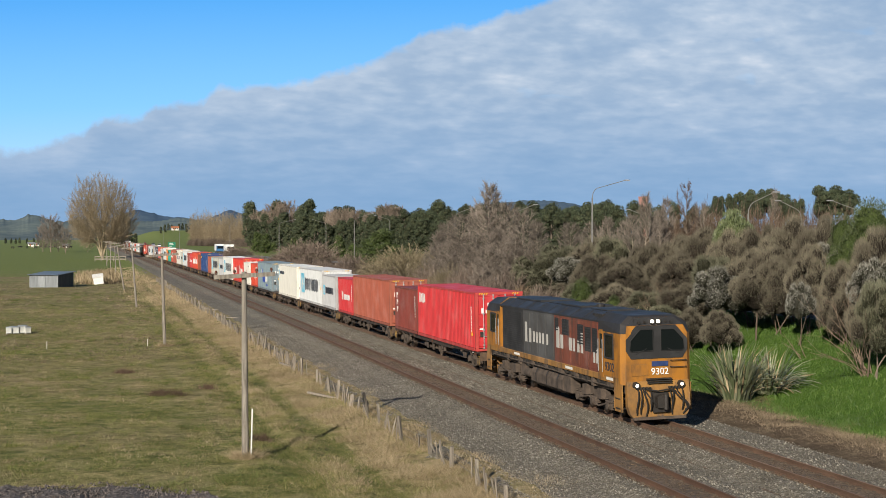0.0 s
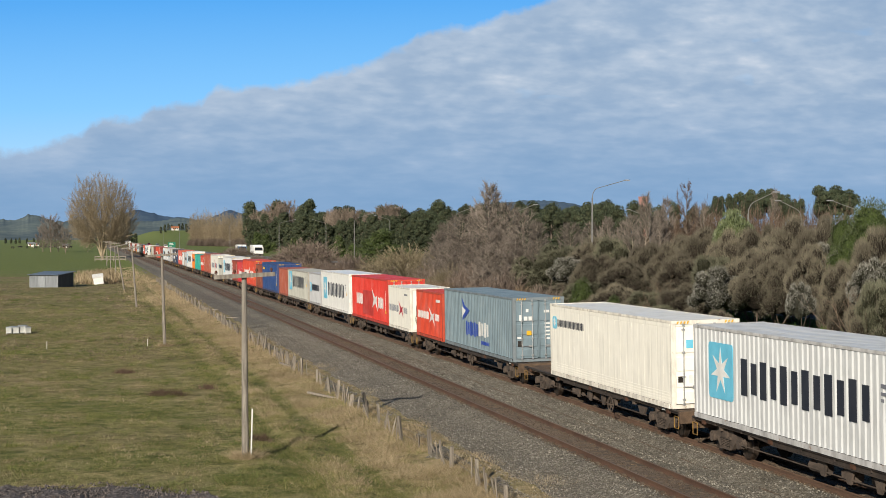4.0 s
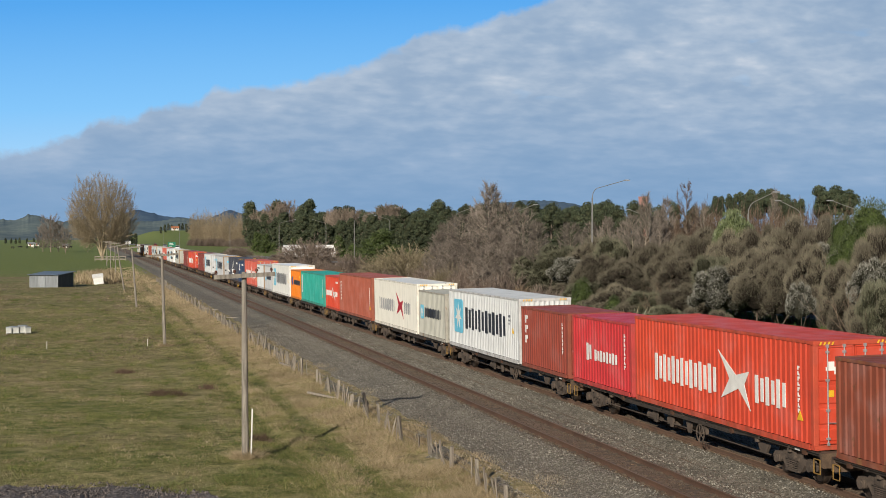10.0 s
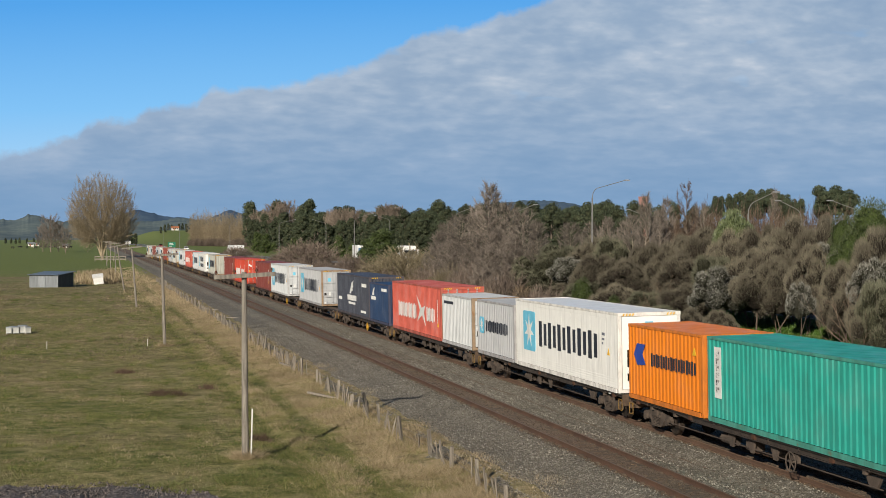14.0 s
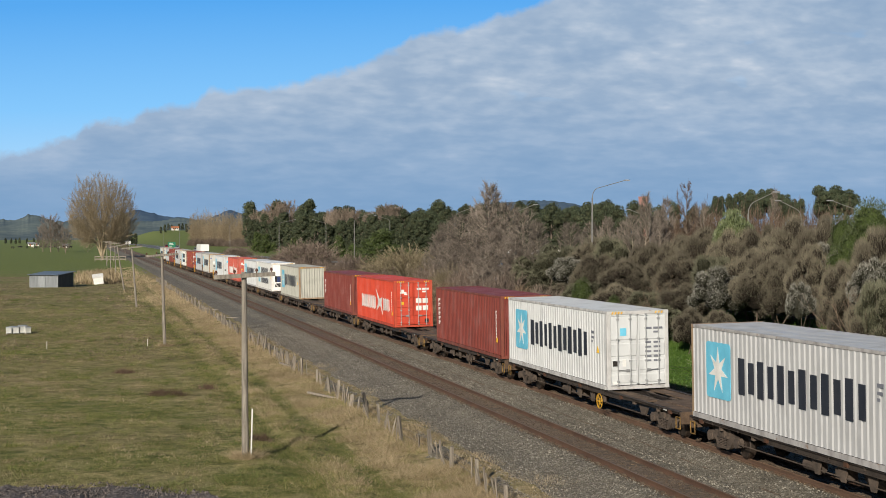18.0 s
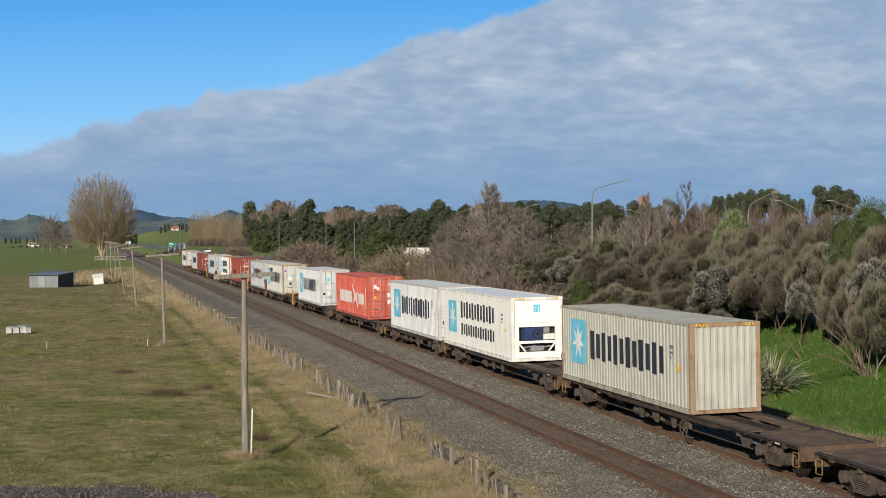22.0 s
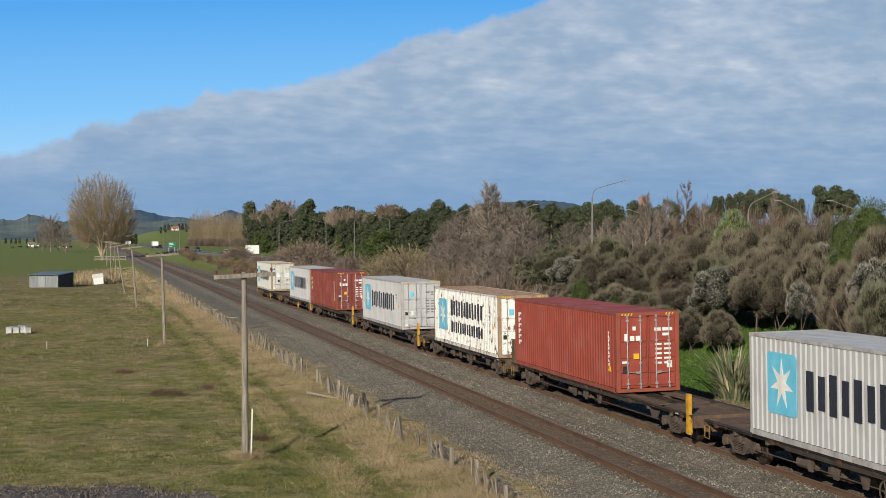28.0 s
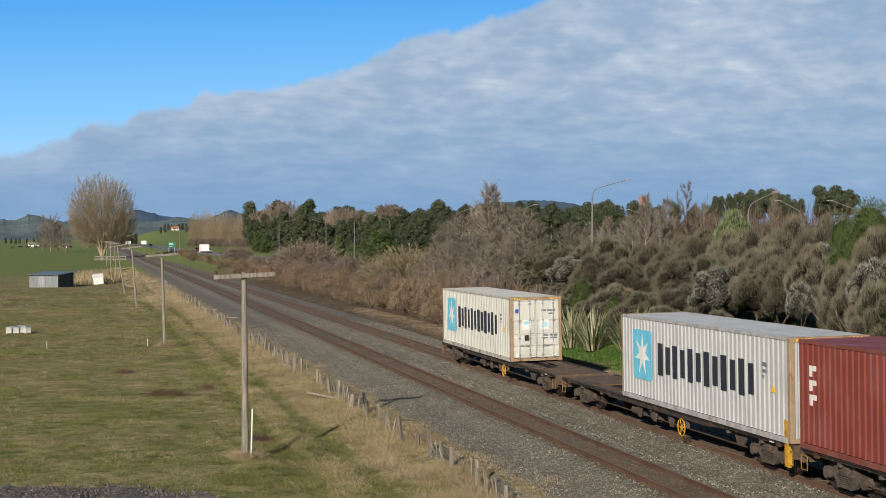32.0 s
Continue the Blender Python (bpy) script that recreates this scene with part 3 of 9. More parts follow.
def word(a0, a1, z0, z1, n, material, **k):
    w = (a1 - a0) / n
    return [("painted_sign", material, lambda L, i=i: blocks(Shape(), a0 + i * w, a0 + (i + 1) * w, z0, z1, 1, L, **k)) for i in range(n)]


def small_plates(L0):
    """Small data plates near the front end."""
    def make(L):
        s = Shape()
        for a, z, w, h in ((L0 - 0.62, 2.0, 0.28, 0.10), (L0 - 0.62, 1.82, 0.24, 0.08), (L0 - 0.62, 1.66, 0.12, 0.08)):
            s.box(-CW / 2 - 0.011, -CW / 2 + 0.004, L - a - w, L - a, z, z + h)
        return s
    return make


def column(a, z0, z1, n, w=0.16):
    """Signs one below the other."""
    def make(L):
        s = Shape()
        h = (z1 - z0) / n
        for i in range(n):
            zz = z0 + i * h
            s.box(-CW / 2 - 0.012, -CW / 2 + 0.004, L - a - w * 0.42, L - a, zz + 0.1 * h, zz + 0.86 * h)
            s.box(-CW / 2 - 0.012, -CW / 2 + 0.004, L - a - w, L - a - w * 0.5, zz + (0.1 if i % 2 else 0.5) * h, zz + (0.45 if i % 2 else 0.86) * h)
        return s
    return make


def column_word(a, z0, z1, n, w, material):
    """A word written downwards, one part for each sign."""
    step = (z1 - z0) / n
    return [("painted_sign", material, lambda L, i=i: column(a, z0 + i * step, z0 + (i + 1) * step, 1, w)(L)) for i in range(n)]


def flag(ca, cz, k, material):
    return [("emblem", material, lambda L: poly_mark([(ca - 1.0 * k, cz + 0.75 * k), (ca - 0.55 * k, cz + 0.5 * k), (ca + 0.1 * k, cz + 0.12 * k), (ca + 0.9 * k, cz + 0.28 * k), (ca + 0.6 * k, cz - 0.1 * k),
                                                      (ca + 0.95 * k, cz - 0.8 * k), (ca + 0.25 * k, cz - 0.25 * k), (ca - 0.85 * k, cz - 0.62 * k), (ca - 0.3 * k, cz - 0.02 * k), (ca - 0.62 * k, cz + 0.35 * k)], L))]


CODE_BARS = [("data_plate", MARK_WHITE, column(11.35, 0.9, 2.2, 9, 0.1)), ("warning_mark", MARK_YELLOW, lambda L: poly_mark([(11.3, 0.72), (11.62, 0.72), (11.46, 0.98)], L))]
CODE_BARS_20 = [("data_plate", MARK_WHITE, column(5.35, 0.9, 2.2, 8, 0.1))]
DARK_CODES = [("data_plate", MARK_GREY, small_plates(11.2)), ("warning_mark", MARK_YELLOW, lambda L: poly_mark([(11.1, 1.3), (11.35, 1.3), (11.22, 1.55)], L))]
MARKS = {
    "": [], "star40": star_panel(1.1, 2.72, 0.74, 2.44) + word(3.24, 10.3, 1.02, 2.09, 6, MARK_DARK) + DARK_CODES,
    "star40_lines": star_panel(1.1, 2.7, 0.70, 2.34) + word(3.55, 9.6, 1.52, 2.36, 6, MARK_DARK) + word(3.6, 9.6, 0.66, 1.25, 7, MARK_DARK) + DARK_CODES,
    "star20": star_panel(0.42, 1.16, 1.0, 1.78) + word(1.46, 5.1, 1.12, 1.66, 6, MARK_DARK),
    "star_line": star_panel(0.35, 0.85, 1.9, 2.4) + word(0.95, 4.0, 2.0, 2.3, 10, MARK_DARK),
    "small_line": word(0.5, 2.4, 2.1, 2.26, 9, MARK_DARK),
    "wide40": word(1.75, 6.5, 0.85, 1.75, 7, MARK_WHITE, thick=0.3) + flag(7.6, 1.45, 1.05, MARK_WHITE) + word(8.9, 10.8, 0.9, 1.7, 3, MARK_WHITE, thick=0.3) + CODE_BARS,
    "wide40_patched": word(1.75, 4.0, 0.95, 1.75, 3, MARK_WHITE, thick=0.3) + flag(8.0, 1.5, 0.95, MARK_WHITE) + word(9.2, 10.8, 0.95, 1.7, 3, MARK_WHITE, thick=0.3)
    + [("paint_patch", PAINT["scarlet"], lambda L: poly_mark([(3.95, 0.35), (7.6, 0.35), (7.6, 2.0), (3.95, 2.0)], L, 0.006))] + CODE_BARS,
    "wide20": word(0.35, 3.0, 1.02, 1.45, 7, MARK_WHITE, thick=0.28) + flag(3.6, 1.25, 0.62, MARK_WHITE) + word(4.35, 5.3, 1.02, 1.42, 3, MARK_WHITE, thick=0.28) + [("data_plate", MARK_WHITE, lambda L: poly_mark([(4.6, 2.05), (5.5, 2.05), (5.5, 2.2), (4.6, 2.2)], L))],
    "wide40_on_white": word(1.7, 6.2, 0.97, 1.75, 7, MARK_GREY, thick=0.24) + flag(7.6, 1.5, 1.05, MARK_RED) + word(8.9, 10.5, 1.0, 1.72, 3, MARK_GREY, thick=0.24),
    "wide20_on_white": word(0.3, 2.9, 1.02, 1.45, 7, MARK_GREY, thick=0.24) + flag(3.5, 1.25, 0.62, MARK_RED) + word(4.3, 5.25, 1.02, 1.4, 3, MARK_GREY, thick=0.24) + [("data_plate", MARK_GREY, lambda L: poly_mark([(4.5, 2.1), (5.3, 2.1), (5.3, 2.2), (4.5, 2.2)], L))],
    "short_word": word(1.55, 2.15, 0.95, 1.6, 1, MARK_WHITE) + word(2.4, 4.75, 0.98, 1.4, 4, MARK_WHITE, thick=0.3) + CODE_BARS_20,
    "corner_mark": word(0.45, 1.9, 1.9, 2.45, 2, MARK_WHITE) + CODE_BARS,
    "column_low": column_word(0.55, 1.0, 2.3, 3, 0.34, MARK_WHITE) + CODE_BARS_20,
    "column_six": column_word(0.55, 0.9, 2.35, 6, 0.36, MARK_WHITE) + CODE_BARS,
    "column_three": column_word(0.55, 1.15, 2.3, 3, 0.34, MARK_WHITE) + CODE_BARS,
    "column_panel": [("painted_panel", MARK_WHITE, lambda L: poly_mark([(0.5, 0.75), (0.95, 0.75), (0.95, 2.3), (0.5, 2.3)], L))] + column_word(0.6, 0.9, 2.2, 6, 0.22, MARK_DARK) + CODE_BARS,
    "yellow_word": word(0.6, 2.1, 2.15, 2.4, 5, MARK_YELLOW) + CODE_BARS,
    "arrow_word": [("emblem", MARK_BLUE2, lambda L: poly_mark([(3.5, 2.55), (4.0, 2.2), (4.95, 1.95), (4.3, 1.65), (3.6, 1.4), (3.95, 1.9)], L)), ("emblem_tip", MARK_WHITE, lambda L: poly_mark([(3.55, 2.1), (4.3, 1.95), (3.6, 1.55)], L, 0.016))]
    + word(4.3, 6.5, 0.72, 1.42, 3, MARK_BLUE2) + word(6.6, 8.4, 0.8, 1.5, 2, MARK_WHITE) + word(7.0, 8.4, 0.42, 0.6, 4, MARK_BLUE2),
    "bird_word": [("emblem", MARK_WHITE, lambda L: poly_mark([(5.0, 1.55), (5.9, 2.35), (6.6, 2.5), (6.3, 2.2), (6.5, 2.05), (6.1, 1.95), (6.3, 1.8), (5.7, 1.7), (5.6, 1.55)], L))]
    + word(4.2, 7.6, 1.05, 1.45, 9, MARK_WHITE, thick=0.3) + word(4.6, 7.2, 0.78, 0.95, 8, MARK_WHITE) + word(0.6, 2.0, 0.95, 1.2, 4, MARK_WHITE) + word(9.2, 11.0, 0.35, 0.52, 8, MARK_WHITE) + word(9.6, 11.3, 2.15, 2.4, 6, MARK_WHITE),
    "bird_small": [("emblem", MARK_WHITE, lambda L: poly_mark([(0.8, 1.75), (1.3, 2.2), (1.7, 2.3), (1.5, 2.0), (1.5, 1.75)], L))] + word(0.55, 2.0, 1.45, 1.7, 7, MARK_WHITE, thick=0.3) + word(3.9, 5.5, 2.1, 2.3, 6, MARK_WHITE),
    "block_word": [("emblem", MARK_BLUE2, lambda L: poly_mark([(0.5, 1.55), (0.8, 1.95), (1.5, 1.95), (1.25, 1.6), (1.5, 1.25), (0.8, 1.2)], L))] + word(2.0, 5.6, 1.25, 1.7, 9, MARK_DARK, thick=0.34) + [("warning_mark", MARK_YELLOW, lambda L: poly_mark([(5.3, 1.9), (5.6, 1.9), (5.45, 2.15)], L))],
}


def container(paint, feet, high, style, mark, front, label, posts=None):
    """A freight container: its near wall faces -x, its front end lies at y = 0."""
    L, H = (12.19 if feet == 40 else 6.06), (2.896 if high else 2.591)
    posts = posts or paint
    t = thing("freight_container", label, "shipping container", group="containers on the train")
    for out, nm in ((-1, "side_wall"), (1, "side_wall")):
        part(nm, once(("side", paint, L, H, style, out), lambda: side_mesh(paint, L, H, style, out)), None, t, at=pose(out * CW / 2, 0.15, 0))
    roof = "rusted_roof" if paint == "rusty_white" else paint
    part("roof", once(("roof", roof, L, H, style), lambda: roof_mesh(roof, L, H, style)), None, t, "rust-brown roof" if roof != paint else "")
    for x in (-1, 1):
        for y, turn in ((0, 0), (L, 180)):
            part("corner_post", once(("post", posts, H), lambda: post_mesh(posts, H)), None, t, at=pose(x * (CW / 2 - 0.072), y, 0, 0, 0, turn))
            for z in (0, H - 0.118):
                part("corner_casting", once(("cast", posts), lambda: casting_mesh(posts)), None, t, at=pose(x * (CW / 2 - 0.088), y + (-0.004 if y == 0 else 0.004), z, 0, 0, turn))
        part("bottom_rail", once(("low", paint, L), lambda: rail_mesh(paint, L, "side_low")), None, t, at=pose(x * (CW / 2 - 0.01), 0 if x < 0 else L, 0, 0, 0, 0 if x < 0 else 180))
        part("top_rail", once(("top", paint, L), lambda: rail_mesh(paint, L, "side_top")), None, t, at=pose(x * (CW / 2 - 0.028), 0, H - 0.005))
    for y, turn in ((0, 0), (L, 180)):
        part("end_sill", once(("sill", posts), lambda: rail_mesh(posts, L, "end")), None, t, at=pose(0, y, 0, 0, 0, turn))
        part("end_header", once(("sill", posts), lambda: rail_mesh(posts, L, "end")), None, t, at=pose(0, y, H - 0.13, 0, 0, turn))
    if high:
        for x in (-1, 1):
            chev = Shape()
            for i in range(4):
                a = x * (CW / 2 - 0.12) - x * (0.06 + i * 0.12)
                chev.add([(a, 0.008, H - 0.115), (a + 0.055, 0.008, H - 0.115), (a + 0.095, 0.008, H - 0.03), (a + 0.04, 0.008, H - 0.03)], [(0, 1, 2, 3)])
            tagged(part("hazard_stripes", once(("chev", x), lambda: chev.mesh("hazard_stripes", MARK_YELLOW)), None, t, "yellow hazard stripes"), kind="stuff")
    for end, y, turn in ((front, 0, 0), ("wall" if front != "wall" else "doors", L, 180)):
        if end == "doors":
            for x, k in ((-1, 1), (1, -1)):
                d = part("door", once(("door", paint, H, k), lambda: mirrored(door_mesh(paint, H), k)), None, t, at=pose(x * 1.11 * (1 if turn == 0 else -1), y, 0, 0, 0, turn))
                for i in range(4):
                    part("panel", once(("panel", paint, H, k, i), lambda: mirrored(panel_mesh(paint, H, i), k)), None, d)
                for a in (0.30, 0.80):
                    part("locking_bar", once(("bar", H), lambda: bar_mesh(H)), None, d, "galvanised locking bar", at=pose(k * a, 0, 0))
                part("handle", once(("handle", k), lambda: mirrored(handle_mesh(), k)), None, d, at=pose(k * 0.32, 0, 0))
        elif end == "wall":
            part("end_wall", once(("end", paint, H), lambda: end_mesh(paint, H)), None, t, at=pose(0, y, 0, 0, 0, turn))
        else:
            cooling_unit(t, paint, H)
    if front == "doors":
        for nm, material, rects in DOOR_MARKS["placards" if paint == "cream_grey" else "star" if mark.startswith("star") else ("flag" if mark.startswith("wide") else "code")]:
            ob = part(nm, once(("doormark", nm, rects, H), lambda: door_plates(rects, material, nm)), None, t)
            if len(rects) > 1:
                tagged(ob, kind="stuff")
    for i, (nm, material, make) in enumerate(MARKS[mark]):
        ob = part(nm, once(("mark", mark, i, L), lambda: make(L).mesh(nm, material)), None, t)
        if nm == "data_plate":
            tagged(ob, kind="stuff")
    return t


def door_plates(rects, material, nm):
    s = Shape()
    for x0, x1, z0, z1 in rects:
        s.box(x0, x1, 0.002, 0.018, z0, z1)
    return s.mesh(nm, material)


ROWS = tuple((0.28 + 0.34 * j, 0.52 + 0.36 * j, 1.0 + 0.17 * i, 1.07 + 0.17 * i) for i in range(5) for j in range(2))
DOOR_MARKS = {
    "placards": [("door_emblem", MARK_BLUE2, ((-0.98, -0.80, 2.18, 2.36),)), ("door_code", MARK_GREY, ((0.25, 0.48, 2.24, 2.32), (0.54, 0.92, 2.24, 2.32), (0.6, 0.84, 2.10, 2.17), (0.3, 0.56, 1.12, 1.2), (0.3, 0.56, 1.0, 1.06), (0.64, 1.0, 1.12, 1.2), (0.64, 1.0, 1.0, 1.06))),
                 ("door_placard", MARK_WHITE, ((-0.64, -0.24, 1.42, 1.86),)), ("door_placard", MARK_WHITE, ((0.20, 0.60, 1.42, 1.86),)), ("placard_band", MARK_BLUE, ((-0.60, -0.28, 1.66, 1.80),)), ("placard_band", MARK_BLUE, ((0.24, 0.56, 1.52, 1.76),)),
                 ("door_plate", DARK, ((-0.55, -0.36, 0.92, 1.18),)), ("door_label", MARK_WHITE, ((-0.98, -0.8, 0.22, 0.32), (0.74, 0.94, 0.22, 0.32)))],
    "star": [("door_emblem", MARK_BLUE, ((-0.70, -0.46, 1.98, 2.26),)), ("door_code", MARK_GREY, ((0.28, 0.55, 2.2, 2.28), (0.62, 0.98, 2.2, 2.28), (0.62, 0.85, 2.06, 2.13)) + ROWS),
             ("door_plate", DARK, ((-1.0, -0.82, 0.86, 1.06),)), ("door_label", MARK_WHITE, ((-0.62, -0.48, 0.84, 1.1), (-1.0, -0.8, 0.2, 0.3)))],
    "flag": [("door_emblem", MARK_WHITE, ((-0.85, -0.45, 2.1, 2.2), (-0.78, -0.6, 2.2, 2.34), (-0.6, -0.4, 2.0, 2.1))), ("door_code", MARK_WHITE, ((0.22, 0.5, 2.3, 2.42), (0.56, 1.0, 2.3, 2.42), (0.56, 0.8, 2.14, 2.24), (0.15, 0.5, 1.48, 1.78), (0.58, 0.92, 1.48, 1.78), (0.15, 0.5, 1.02, 1.32), (0.58, 0.92, 1.02, 1.32))),
             ("door_plate", DARK, ((0.7, 0.95, 0.25, 0.5),)), ("warning_mark", MARK_YELLOW, ((-0.8, -0.62, 1.4, 1.58),))],
    "code": [("door_label", MARK_WHITE, ((-0.92, -0.78, 1.86, 2.12), (-0.70, -0.54, 1.86, 2.04), (-0.48, -0.30, 1.86, 2.04), (-0.60, -0.48, 2.24, 2.38), (-1.02, -0.84, 1.05, 1.13), (0.72, 0.92, 0.85, 1.1))), ("door_code", MARK_WHITE, ((0.25, 0.5, 2.2, 2.32), (0.56, 0.95, 2.2, 2.32), (0.56, 0.8, 2.02, 2.12)) + ROWS),
             ("warning_mark", MARK_YELLOW, ((-0.58, -0.36, 1.2, 1.4),)), ("door_plate", DARK, ((-1.0, -0.78, 0.7, 0.95),))]}


def mirrored(me, k):
    if k < 0:
        me.transform(Matrix.Diagonal((-1, 1, 1, 1)))
        me.flip_normals()
    return me


def cooling_unit(t, paint, H):
    """The refrigeration end of an insulated container."""
    s = Shape()
    s.box(-1.1, 1.1, 0.05, 0.12, 1.55, H - 0.14)
    s.box(-1.1, 1.1, 0.05, 0.12, 0.14, 0.42)
    s.box(-1.1, -0.86, 0.05, 0.12, 0.42, 1.55)
    s.box(0.86, 1.1, 0.05, 0.12, 0.42, 1.55)
    s.box(-0.86, 0.86, 0.06, 0.12, 0.80, 0.92)
    p = part("unit_frame", s, PAINT[paint], t, "white frame of the cooling unit")
    # near-black plate across the back of the recess
    part("recess", Shape().box(-0.9, 0.9, 0.30, 0.34, 0.42, 1.56), RECESS_BLACK, p)
    part("condenser_box", Shape().box(-0.62, -0.25, 0.08, 0.3, 0.94, 1.5), UNIT_BLUE, p, "dark blue condenser box")
    part("condenser_box", Shape().box(-0.24, 0.28, 0.10, 0.3, 0.94, 1.52), UNIT_BLUE, p)
    part("fan", Shape().ring((0.02, 0.09, 1.22), (0, 1, 0), 0.2, 0.03).tube((0.02, 0.10, 1.22), (0.02, 0.06, 1.22), 0.08), DARK, p)
    part("control_box", Shape().box(0.32, 0.84, 0.08, 0.3, 0.96, 1.22), WHITE, p, "white control box")
    part("control_lid", Shape().box(0.32, 0.6, 0.07, 0.3, 1.26, 1.5), ZINC, p)
    part("pipework", Shape().pipe([(-0.6, 0.2, 0.6), (-0.1, 0.15, 0.68), (0.3, 0.18, 0.6), (0.7, 0.15, 0.66)], 0.03).box(-0.3, 0.35, 0.12, 0.28, 0.46, 0.66), ZINC, p)
    for k in (-1, 1):
        part("brace", Shape().pipe([(k * 0.86, 0.07, 0.8), (k * 0.55, 0.07, 0.44)], 0.04), PAINT[paint], p)
    for x in (-0.42, 0.42):
        q = Shape()
        q.pipe([(x - 0.34, 0.035, 1.75), (x + 0.34, 0.035, 1.75), (x + 0.34, 0.035, 2.45), (x - 0.34, 0.035, 2.45), (x - 0.34, 0.035, 1.75)], 0.012, 4)
        part("access_panel", q, PAINT[paint], p)
    part("maker_panel", Shape().box(-0.16, 0.16, 0.035, 0.06, 2.22, 2.56), MARK_BLUE, p, "sky-blue panel")


